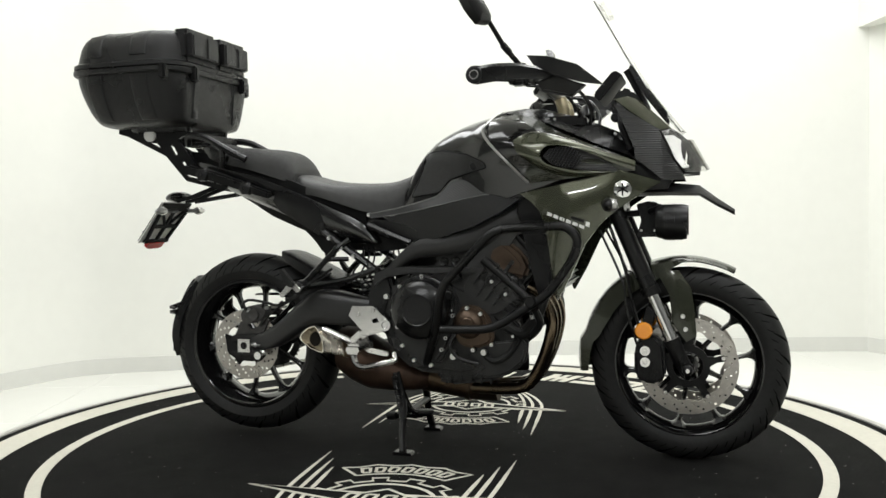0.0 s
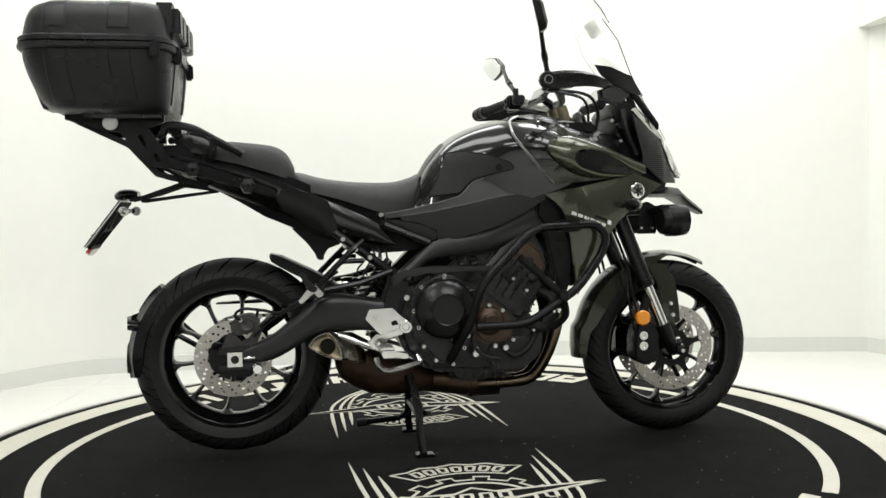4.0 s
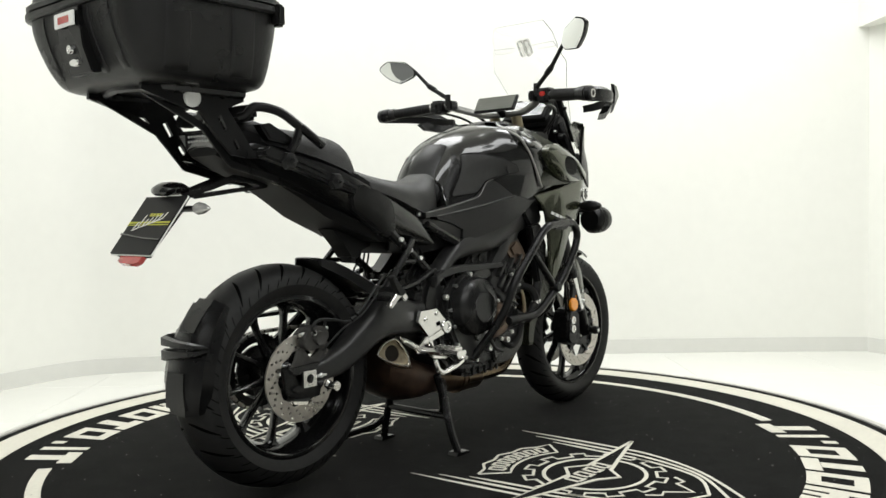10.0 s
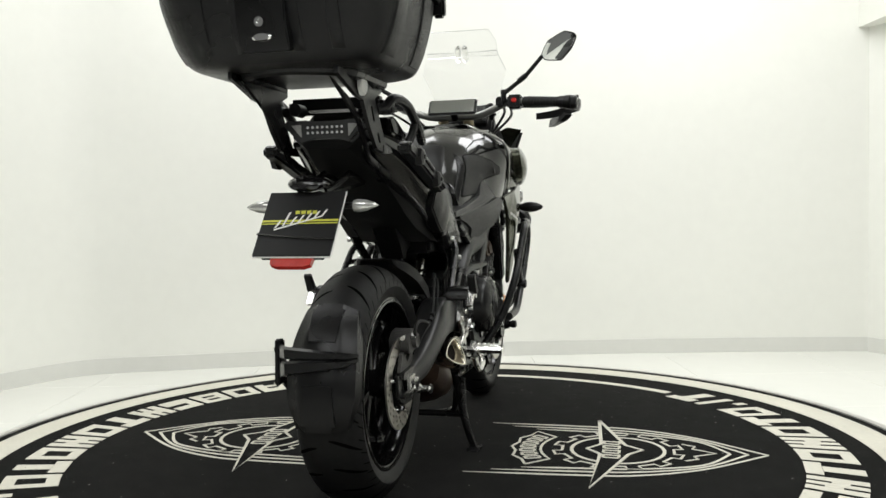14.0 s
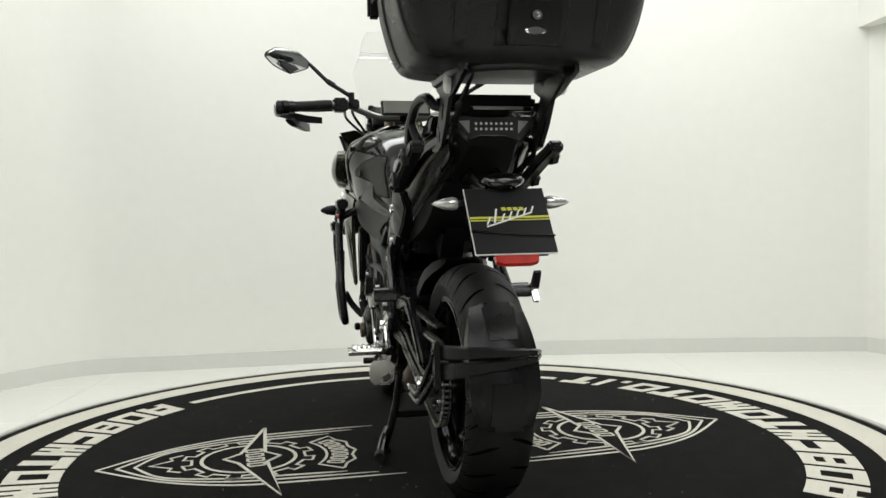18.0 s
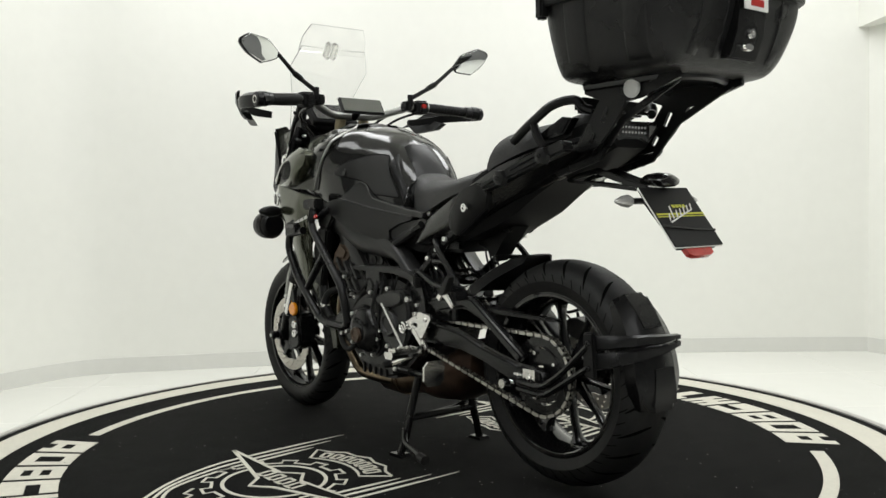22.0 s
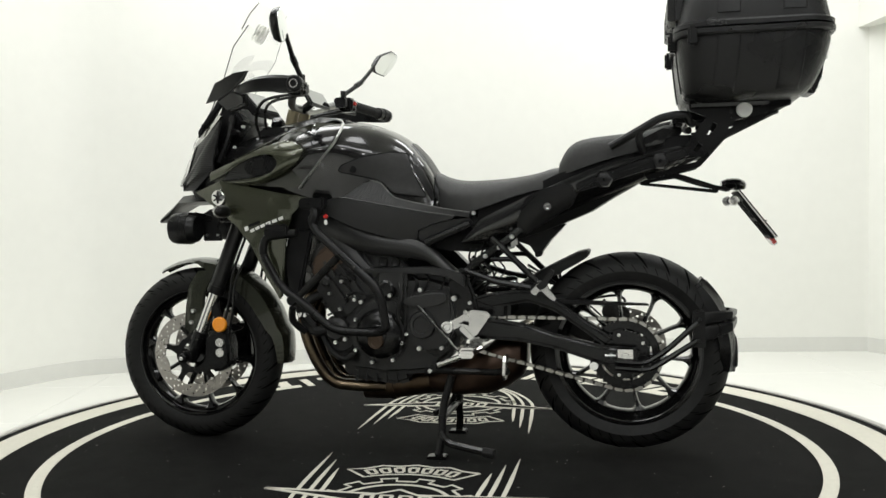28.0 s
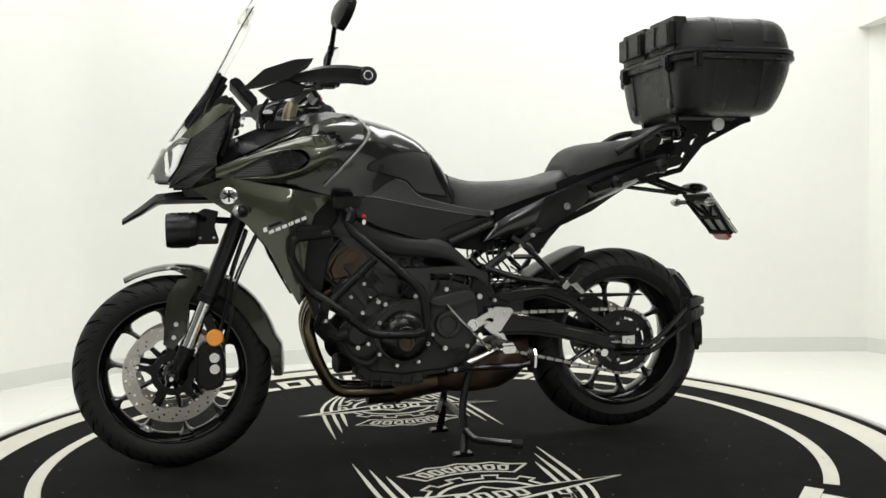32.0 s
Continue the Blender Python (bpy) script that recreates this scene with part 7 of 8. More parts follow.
# ---- footrests, pedals, stands ----
for s in (-1, 1):
    y0, y1 = 0.158 * s, 0.170 * s
    if s > 0:
        plate = [(0.474, 0.475), (0.424, 0.468), (0.416, 0.458), (0.461, 0.394), (0.478, 0.392), (0.508, 0.424), (0.552, 0.402), (0.566, 0.410), (0.562, 0.436), (0.540, 0.440)]
        slot = [(0.520, 0.430), (0.500, 0.440), (0.484, 0.436), (0.486, 0.424), (0.505, 0.430)]
        arms = (((0.511, 0.420), (0.462, 0.372), 0.011), ((0.462, 0.386), (0.446, 0.358), 0.010))
    else:
        plate = [(0.424, 0.479), (0.498, 0.481), (0.531, 0.449), (0.552, 0.436), (0.556, 0.416), (0.540, 0.402), (0.500, 0.412), (0.462, 0.394), (0.452, 0.404), (0.411, 0.448)]
        slot = [(0.497, 0.424), (0.518, 0.428), (0.510, 0.442), (0.492, 0.436)]
        arms = (((0.530, 0.408), (0.450, 0.385), 0.012), ((0.455, 0.392), (0.405, 0.352), 0.011), ((0.462, 0.388), (0.480, 0.338), 0.011), ((0.476, 0.336), (0.548, 0.322), 0.010))
    part("footrest_bracket", plate_with_holes(plate, [slot], y0, y1), ALU, bike, "silver footrest bracket")
    for p0, p1, wd in arms:
        part("bracket_strut", flat_bar(p0, p1, wd, y0 + 0.001 * s, y1 + 0.003 * s, wd * 0.8), ALU, bike)
    for x, z in ((0.445, 0.452), (0.497, 0.466)):
        bolt((x, y1, z), 0.010, 0.004, bike, ALU, s)
    part("bracket_boss", lathe([(0.0, 0.004 * s), (0.010, 0.004 * s), (0.012, 0.008 * s), (0.019, 0.008 * s), (0.021, 0), (0.0, 0)], (0.540 if s < 0 else 0.556, y1, 0.419), 24), CHROME, bike)
    peg = part("footrest", loft([[Vector((x0, y, z)) for x0, z in ((0.448, 0.352), (0.455, 0.340), (0.487, 0.340), (0.494, 0.352), (0.490, 0.362), (0.452, 0.362))] for y in (0.172 * s, 0.18 * s, 0.285 * s, 0.292 * s)]), ALU, bike, "ridged silver footrest")
    for k in range(6):
        part("peg_tooth", prism([(0.450, 0.361), (0.492, 0.361), (0.489, 0.371), (0.453, 0.371)], (0.190 + 0.016 * k) * s, (0.199 + 0.016 * k) * s, 0.0015), ALU, peg)
    part("peg_joint", box(0.455, 0.490, 0.150 * s, 0.178 * s, 0.335, 0.365, 0.004), BLACK, bike)
    # pillion footrest hanger
    part("pillion_hanger", bent_tube([(0.41, 0.150 * s, 0.700), (0.375, 0.168 * s, 0.672), (0.25, 0.178 * s, 0.548)], 0.010, 0.02, 8), SATIN, bike, "black pillion footrest hanger")
    part("pillion_hanger", bent_tube([(0.50, 0.150 * s, 0.600), (0.40, 0.165 * s, 0.565), (0.25, 0.178 * s, 0.540)], 0.010, 0.02, 8), SATIN, bike, "black pillion footrest hanger")
    part("pillion_hanger", bent_tube([(0.41, 0.158 * s, 0.635), (0.335, 0.17 * s, 0.635), (0.26, 0.178 * s, 0.56)], 0.008, 0.02, 8), SATIN, bike)
    part("pillion_joint", prism(rounded_line([(0.225, 0.530), (0.262, 0.525), (0.285, 0.548), (0.262, 0.572), (0.236, 0.562)], 0.008), 0.172 * s, 0.236 * s, 0.004), SATIN, bike, "black footrest joint")
    part("pillion_footrest", prism([(0.280, 0.540), (0.264, 0.528), (0.248, 0.545), (0.209, 0.511), (0.199, 0.520), (0.238, 0.567), (0.254, 0.568)], 0.236 * s, 0.254 * s, 0.003), ALU, bike, "folded silver pillion footrest")
    part("pillion_pad", prism(rounded_line([(0.262, 0.560), (0.248, 0.568), (0.215, 0.610), (0.205, 0.602), (0.232, 0.552), (0.250, 0.546)], 0.006), 0.240 * s, 0.262 * s, 0.004), RUBBER, bike, "black footrest rubber")
    for x, z in ((0.385, 0.672), (0.43, 0.645), (0.345, 0.705)):
        bolt((x, 0.165 * s, z), 0.010, 0.006, bike, BOLT, s)
part("tail_bracket", prism(rounded_line([(0.185, 0.742), (0.275, 0.726), (0.338, 0.700), (0.346, 0.686), (0.304, 0.672), (0.290, 0.648), (0.264, 0.652), (0.236, 0.690)], 0.006), -0.034, 0.034, 0.004), BLACK, bike, "black tail bracket")
part("bracket_foot", prism([(0.262, 0.656), (0.292, 0.652), (0.288, 0.632), (0.268, 0.636)], -0.026, 0.026, 0.003), SATIN, bike, "black bracket foot")
# brake side
part("brake_pedal", bent_tube([(0.575, -0.185, 0.330), (0.585, -0.200, 0.308), (0.540, -0.212, 0.298), (0.475, -0.215, 0.284), (0.449, -0.214, 0.296), (0.440, -0.208, 0.330)], 0.0095, 0.015, 8), ALU, bike, "silver brake pedal")
part("heel_guard", prism([(0.415, 0.372), (0.40, 0.38), (0.43, 0.358), (0.475, 0.330), (0.535, 0.322), (0.535, 0.335), (0.48, 0.345), (0.44, 0.37)], -0.168, -0.176, 0.002), ALU, bike)
part("master_cylinder", tube([(0.535, -0.135, 0.50), (0.50, -0.14, 0.40)], 0.014, 10, smooth=False), BLACK, bike)
# gear side
part("gear_rod", tube([(0.646, 0.194, 0.491), (0.505, 0.198, 0.335)], 0.0045, 8, smooth=False), CHROME, bike, "thin chrome gear rod")
part("gear_lever", bent_tube([(0.441, 0.182, 0.357), (0.470, 0.190, 0.346), (0.514, 0.194, 0.326), (0.588, 0.196, 0.300)], 0.009, 0.02, 8), ALU, bike, "silver gear lever")
part("gear_lever_rubber", tube([(0.592, 0.185, 0.300), (0.592, 0.230, 0.300)], 0.010, 10, smooth=False), RUBBER, bike)
part("gear_arm", box(0.628, 0.650, 0.165, 0.180, 0.47, 0.525, 0.005), SATIN, bike)
part("side_stand", bent_tube([(0.635, 0.145, 0.270), (0.60, 0.155, 0.277), (0.40, 0.175, 0.278), (0.37, 0.185, 0.285)], 0.011, 0.02, 10), SATIN, bike, "folded black side stand")
part("side_stand_foot", loft([[Vector((x - 0.06 * (z - 0.29), y, z)) for y, z in ((0.162, 0.278), (0.177, 0.260), (0.224, 0.262), (0.238, 0.280), (0.238, 0.322), (0.224, 0.338), (0.180, 0.338), (0.162, 0.320))] for x in (0.362, 0.370)]), ALU, bike, "worn steel stand foot")
part("stand_elbow", tube([(0.372, 0.185, 0.283), (0.360, 0.188, 0.288)], 0.014, 12, smooth=False), SATIN, bike)
bolt((0.615, 0.165, 0.277), 0.011, 0.007, bike, BOLT, 1)
for s in (-1, 1):
    part("stand_leg", bent_tube([(0.555, 0.115 * s, 0.255), (0.585, 0.125 * s, 0.15), (0.583, 0.150 * s, 0.06), (0.592, 0.168 * s, 0.004)], 0.013, 0.05, 10), SATIN, bike, "black centre-stand leg")
    part("stand_foot", prism([(0.562, -0.006), (0.628, -0.006), (0.624, 0.004), (0.566, 0.006)], 0.148 * s, 0.190 * s, 0.002), SATIN, bike, "black centre-stand foot")
part("stand_crossbar", tube([(0.585, -0.128, 0.115), (0.585, 0.128, 0.115)], 0.011, 10, smooth=False), SATIN, bike)
part("stand_lever", bent_tube([(0.585, 0.155, 0.075), (0.56, 0.175, 0.045), (0.46, 0.198, 0.032), (0.41, 0.207, 0.027)], 0.011, 0.03, 8), SATIN, bike, "black stand lever")
part("stand_lever_pad", tube([(0.440, 0.203, 0.030), (0.405, 0.208, 0.026)], 0.015, 10, smooth=False), RUBBER, bike)
part("stand_brace", bent_tube([(0.56, -0.12, 0.23), (0.60, -0.10, 0.12), (0.64, 0.0, 0.10)], 0.010, 0.03, 8), SATIN, bike)
part("stand_spring", tube([Vector((0.556 + 0.03 * t + 0.009 * math.cos(t * 120), -0.138 + 0.009 * math.sin(t * 120), 0.245 - 0.16 * t)) for t in [i / 160 for i in range(161)]], 0.0025, 5, smooth=False), SATIN, bike, "black coil spring")

# ---- crash bars ----
right = [(0.680, -0.170, 0.300), (0.742, -0.250, 0.44), (0.765, -0.285, 0.555), (0.938, -0.292, 0.733), (1.150, -0.264, 0.740), (1.188, -0.262, 0.70), (1.172, -0.260, 0.645), (1.095, -0.255, 0.535), (0.92, -0.260, 0.424), (0.755, -0.262, 0.421)]
part("crash_bar", bent_tube(right, 0.0135, 0.045, 12), BLACK, bike, "black tubular crash bar")
part("crash_bar", bent_tube([(0.895, -0.268, 0.640), (1.045, -0.255, 0.508)], 0.0125, 0.02, 10), BLACK, bike, "black crash bar brace")
left = [(0.968, 0.20, 0.80), (0.972, 0.262, 0.770), (0.955, 0.268, 0.732), (0.742, 0.285, 0.545), (0.727, 0.276, 0.425), (0.760, 0.270, 0.411), (0.905, 0.267, 0.416), (1.006, 0.268, 0.506), (1.085, 0.258, 0.555), (1.142, 0.262, 0.665), (1.130, 0.262, 0.715), (1.02, 0.268, 0.728)]
part("crash_bar", bent_tube(left, 0.0135, 0.045, 12), BLACK, bike, "black tubular crash bar")
part("crash_bar", bent_tube([(0.885, 0.268, 0.648), (1.03, 0.257, 0.515)], 0.0125, 0.02, 10), BLACK, bike, "black crash bar brace")
for s in (-1, 1):
    part("bar_joint", lathe([(0.0, 0.02 * s), (0.014, 0.02 * s), (0.018, 0.014 * s), (0.018, -0.014 * s), (0.0, -0.014 * s)], (1.040, 0.258 * s, 0.512), 16), BLACK, bike)
    part("bar_peg", tube([(1.05, 0.24 * s, 0.485), (1.06, 0.215 * s, 0.44), (1.03, 0.18 * s, 0.40)], 0.012, 10), BLACK, bike)
    part("reflector_block", box(1.013 if s < 0 else 1.045, 1.095 if s < 0 else 1.125, 0.262 * s, 0.285 * s, 0.716, 0.756, 0.006), BLACK, bike, "black clamp-on side lamp")
    part("block_frame", prism([(x + (0.0 if s < 0 else 0.032), z) for x, z in ((1.018, 0.736), (1.090, 0.736), (1.086, 0.752), (1.022, 0.752))], 0.284 * s, 0.288 * s, 0.002), GLOSSBLACK, bike)
part("clamp_lamp", box(0.925, 1.010, 0.235, 0.275, 0.802, 0.838, 0.006), BLACK, bike, "black clamp-on lamp")
part("clamp_button", lathe([(0.0, 0.008), (0.006, 0.008), (0.008, 0.0), (0.0, 0.0)], (0.919, 0.272, 0.778), 12), RED, bike, "small red switch")
part("clamp_tag", box(0.914, 0.924, 0.270, 0.276, 0.752, 0.768, 0.002), WHITEPRINT, bike, "small white tag")
part("clamp_stem", bent_tube([(0.965, 0.255, 0.81), (0.955, 0.265, 0.785), (0.965, 0.268, 0.760)], 0.016, 0.01, 8), BLACK, bike)

# ---- rack, tail lamp, number card ----
YO, CO = 0.002, 0.008
for s in (-1, 1):
    y0, y1 = 0.118 * s, 0.128 * s
    plate = [(-0.483, 1.108), (-0.485, 1.086), (-0.371, 1.052), (-0.327, 1.047), (-0.283, 0.990), (-0.234, 0.942), (-0.188, 0.935), (-0.167, 0.954), (-0.244, 1.059), (-0.194, 1.079), (-0.194, 1.108)]
    part("rack_plate", plate_with_holes(plate, [[(-0.277, 1.036), (-0.265, 1.042), (-0.246, 1.006), (-0.257, 1.002)], [(-0.232, 0.975), (-0.222, 0.983), (-0.206, 0.958), (-0.218, 0.953)]], y0 + YO, y1 + YO), BLACK, bike, "black steel rack side plate")
    low = [(-0.472, 1.082), (-0.308, 1.002), (-0.227, 0.911), (-0.073, 0.873), (-0.062, 0.889), (-0.219, 0.928), (-0.293, 1.014), (-0.371, 1.054)]
    part("rack_strut", prism(low, 0.100 * s + YO, 0.108 * s + YO, 0.002), BLACK, bike, "black flat rack strut")
    part("rack_foot", flat_bar((-0.19, 0.945), (-0.06, 0.945), 0.011, y0, y1, 0.009), SATIN, bike)
    part("side_reflector", lathe([(0.0, 0.006 * s), (0.020, 0.006 * s), (0.023, 0.003 * s), (0.023, -0.004 * s), (0.0, -0.004 * s)], (-0.352, 0.135 * s + YO, 1.076), 28), REFLECTOR, bike, "round white reflector")
    part("grab_rail", bent_tube([(-0.205, 0.120 * s, 1.040), (-0.195, 0.138 * s, 1.044), (-0.186, 0.150 * s, 1.066), (-0.150, 0.160 * s, 1.066), (-0.105, 0.166 * s, 1.056), (-0.02, 0.168 * s, 1.008), (0.040, 0.160 * s, 0.976)], 0.0125, 0.02, 10), BLACK, bike, "black bent grab rail")
    part("grab_foot", bent_tube([(-0.045, 0.167 * s, 1.018), (-0.048, 0.158 * s, 0.985), (-0.060, 0.145 * s, 0.955)], 0.0115, 0.02, 8), BLACK, bike)
    part("seat_bolster", shell([(-0.145, 0.128 * s, 1.025), (-0.115, 0.135 * s, 1.030), (-0.04, 0.142 * s, 0.991), (-0.048, 0.142 * s, 0.973), (-0.117, 0.132 * s, 0.985)], 0.03, 0.005, bulge=0.012, reach=0.02), GLOSSBLACK, bike, "gloss black tail bolster")
    part("indicator_stalk", tube([(-0.322, 0.03 * s + CO, 0.806), (-0.322, 0.110 * s + CO, 0.806)], 0.008, 8, smooth=False), BLACK, bike)
    part("indicator_lens", lathe([(0.0, 0.060 * s), (0.006, 0.050 * s), (0.013, 0.030 * s), (0.016, 0.010 * s), (0.013, 0.0), (0.0, 0.0)], (-0.325, 0.106 * s + CO, 0.806), 18), CLEARLENS, bike, "clear rear indicator lens")
    part("hanger_arm", prism([(-0.322, 0.846), (-0.278, 0.855), (-0.158, 0.897), (-0.044, 0.876), (-0.046, 0.864), (-0.155, 0.880), (-0.235, 0.853), (-0.318, 0.834)], 0.030 * s + CO, 0.038 * s + CO, 0.002), SATIN, bike, "black number-plate arm")
    part("hanger_brace", flat_bar((-0.285, 0.836), (-0.048, 0.866), 0.005, 0.030 * s + CO, 0.036 * s + CO, 0.004), SATIN, bike)
part("rack_hoop", bent_tube([(-0.20, 0.13, 1.098), (-0.40, 0.13, 1.098), (-0.45, 0.10, 1.100), (-0.475, 0.0, 1.104), (-0.45, -0.10, 1.100), (-0.40, -0.13, 1.098), (-0.20, -0.13, 1.098)], 0.014, 0.05, 8), SATIN, bike, "black rack hoop")
part("rack_base", prism([(-0.47, 1.098), (-0.19, 1.098), (-0.18, 1.108), (-0.47, 1.110)], -0.115, 0.115, 0.004), BLACK, bike, "black top-case mounting plate")
part("rack_crossbar", box(-0.185, -0.145, -0.125, 0.125, 1.035, 1.075, 0.010), BLACK, bike, "black rack crossbar")
part("case_lock_cylinder", tube([(-0.255, 0.075, 1.040), (-0.215, 0.075, 1.040)], 0.016, 14, smooth=False), BLACK, bike, "black rack lock cylinder")
part("silver_strip", box(-0.232, -0.226, -0.077, 0.048, 1.032, 1.040, 0.001), ALU, bike)
part("tail_lamp", loft([[Vector((x, y + YO, z)) for y, z in ((-0.103 * k, 0.012 * k + 0.99), (-0.096 * k, 0.99 + 0.024 * k), (-0.02 * k, 0.99 + 0.022 * k), (0.02 * k, 0.99 + 0.022 * k), (0.096 * k, 0.99 + 0.024 * k), (0.103 * k, 0.99 + 0.012 * k), (0.062 * k, 0.99 - 0.030 * k), (0.03 * k, 0.99 - 0.020 * k), (-0.03 * k, 0.99 - 0.020 * k), (-0.062 * k, 0.99 - 0.030 * k))] for x, k in ((-0.20, 1.06), (-0.236, 1.08), (-0.2362, 1.0), (-0.246, 0.96))]), SMOKE, bike, "smoked tail lamp with clear diodes")
for k in range(8):
    for r in range(2):
        part("lamp_diode", lathe([(0.0, 0.0015), (0.0034, 0.0), (0.0034, -0.002), (0.0, -0.002)], (-0.2475, (k - 3.5) * 0.0125 + YO, 0.984 + 0.013 * r), 8, turn=Matrix.Rotation(radians(90), 3, "Z")), LENSBOWL, bike)
for s in (-1, 1):
    part("lamp_side_lens", shell([(-0.248, 0.062 * s + YO, 1.004), (-0.248, 0.086 * s + YO, 1.003), (-0.247, 0.062 * s + YO, 0.974)], 0.002, 0, 1), CLEARLENS, bike)
part("plate_lamp", loft([oval_at(x + 0.010, CO, 0.858 + dz, 0.050 * k, 0.019 * k) for x, k, dz in ((-0.380, 0.35, -0.006), (-0.374, 0.75, -0.004), (-0.360, 0.96, -0.001), (-0.342, 1.0, 0.0), (-0.322, 0.92, 0.0), (-0.306, 0.7, -0.002))]), GLOSSBLACK, bike, "rounded black number-plate lamp")
card_n = Vector((-0.142, 0, 0.105)).normalized() * -1
def card_at(u, v, off):
    """Place on the number card: u to its right from -1 to 1, v from its top 0 to its foot 1."""
    p = Vector((-0.343, 0, 0.838)).lerp(Vector((-0.4505, 0, 0.697)), v)
    return p + Vector((0, -0.0925 * u + CO, 0)) + Vector((-0.799, 0, 0.600)) * off


number_card = base("number_card", BIKE, "black showroom card strapped over the number plate", "number card")


def card_piece(name, corners, o0, o1, mat, label=""):
    return part(name, loft([[card_at(u, v, o) for u, v in corners] for o in (o0, o1)]), mat, number_card, label)


card_piece("card", [(-1, 0), (1, 0), (1, 1), (-1, 1)], -0.003, 0.001, GLOSSCARD, "black printed card")
card_piece("card_edge", [(-1.02, -0.015), (1.02, -0.015), (1.02, 1.015), (-1.02, 1.015)], -0.006, -0.0034, WHITEPRINT, "white card edge")
card_piece("card_back", [(-0.97, 0.0), (0.97, 0.0), (0.97, 0.20), (-0.97, 0.20)], -0.011, -0.0062, DULLBACK, "black plate carrier")
for a, b, c, d in (((-0.95, 0.18), (-0.84, 0.18), (-0.62, 0.98), (-0.74, 0.98)), ((0.84, 0.18), (0.95, 0.18), (0.74, 0.98), (0.62, 0.98)), ((-0.05, 0.18), (0.05, 0.18), (0.05, 0.98), (-0.05, 0.98)), ((-0.80, 0.93), (0.80, 0.93), (0.80, 1.0), (-0.80, 1.0)), ((-0.75, 0.55), (0.75, 0.55), (0.75, 0.61), (-0.75, 0.61)), ((-0.80, 0.20), (-0.70, 0.20), (0.05, 0.58), (-0.05, 0.58)), ((0.70, 0.20), (0.80, 0.20), (0.05, 0.58), (-0.05, 0.58))):
    card_piece("carrier_bar", [a, b, c, d], -0.017, -0.0064, DULLBACK)
card_piece("card_line", [(-1, 0.455), (1, 0.445), (1, 0.475), (-1, 0.485)], 0.0012, 0.002, YELLOW, "yellow printed line")
card_piece("card_line", [(-1, 0.505), (1, 0.495), (1, 0.510), (-1, 0.520)], 0.0012, 0.002, YELLOW, "yellow printed line")
for k in range(4):
    card_piece("card_bar", [(-0.18 + 0.15 * k, 0.31), (-0.07 + 0.15 * k, 0.305), (-0.05 + 0.15 * k, 0.355), (-0.16 + 0.15 * k, 0.36)], 0.0012, 0.0022, YELLOW, "yellow lettering bar")
for k in range(7):
    a, b = -0.62 + 0.19 * k, 0.58 - 0.028 * k
    card_piece("card_bar", [(a, b), (a + 0.05, b - 0.005), (a + 0.15, b - (0.22 if k == 1 else 0.12)), (a + 0.10, b - (0.215 if k == 1 else 0.115))], 0.0021, 0.003, WHITEPRINT, "white handwriting bar")
card_piece("card_bar", [(-0.62, 0.60), (0.55, 0.39), (0.56, 0.41), (-0.61, 0.62)], 0.0021, 0.003, WHITEPRINT, "white handwriting bar")
card_piece("card_strap", [(-1.03, 0.66), (0.2, 0.73), (1.03, 0.75), (1.03, 0.775), (0.2, 0.755), (-1.03, 0.69)], 0.0012, 0.004, GLOSSBLACK, "black elastic strap")
card_piece("plate_reflector", [(-0.55, 0.985), (0.55, 0.985), (0.52, 1.10), (0.35, 1.135), (-0.35, 1.135), (-0.52, 1.10)], -0.020, -0.007, RED, "red rear reflector")

# ---- top case fittings ----
def hull_tree(ob):
    return BVHTree.FromPolygons([v.co.copy() for v in ob.data.vertices], [list(f.vertices) for f in ob.data.polygons])


LID, TUB = hull_tree(case_lid), hull_tree(lower_shell)


def over(tree, origin, way, lift):
    """The outer point of a hull along the ray way from origin, raised by lift."""
    way = Vector(way).normalized()
    found = tree.ray_cast(Vector(origin) + way * 0.8, -way)[0]
    return found + way * lift


for x in (-0.476, -0.300):
    # moulded straps over the lid and down both flanks
    rings = []
    for k in range(33):
        a = radians(-2 + 184 * k / 32)
        way = (0, math.cos(a), math.sin(a))
        rings.append([over(LID, (x + dx, 0, 1.318), way, up) for dx, up in ((-0.034, -0.003), (-0.030, 0.0032), (-0.026, 0.0042), (0.026, 0.0042), (0.030, 0.0032), (0.034, -0.003))])
    part("lid_strap", loft(rings), CASE, top_case, "raised lid strap", 60)
    for s in (-1, 1):
        rings = []
        for k in range(9):
            z = 1.118 + 0.152 * k / 8
            xx = x + 0.016 * (1 - k / 8) ** 1.5
            rings.append([over(TUB, (xx + dx, 0, z), (0, s, 0), up) for dx, up in ((-0.034, -0.003), (-0.030, 0.003), (-0.026, 0.004), (0.026, 0.004), (0.030, 0.003), (0.034, -0.003))])
        part("shell_rib", loft(rings), CASE, top_case, "", 60)
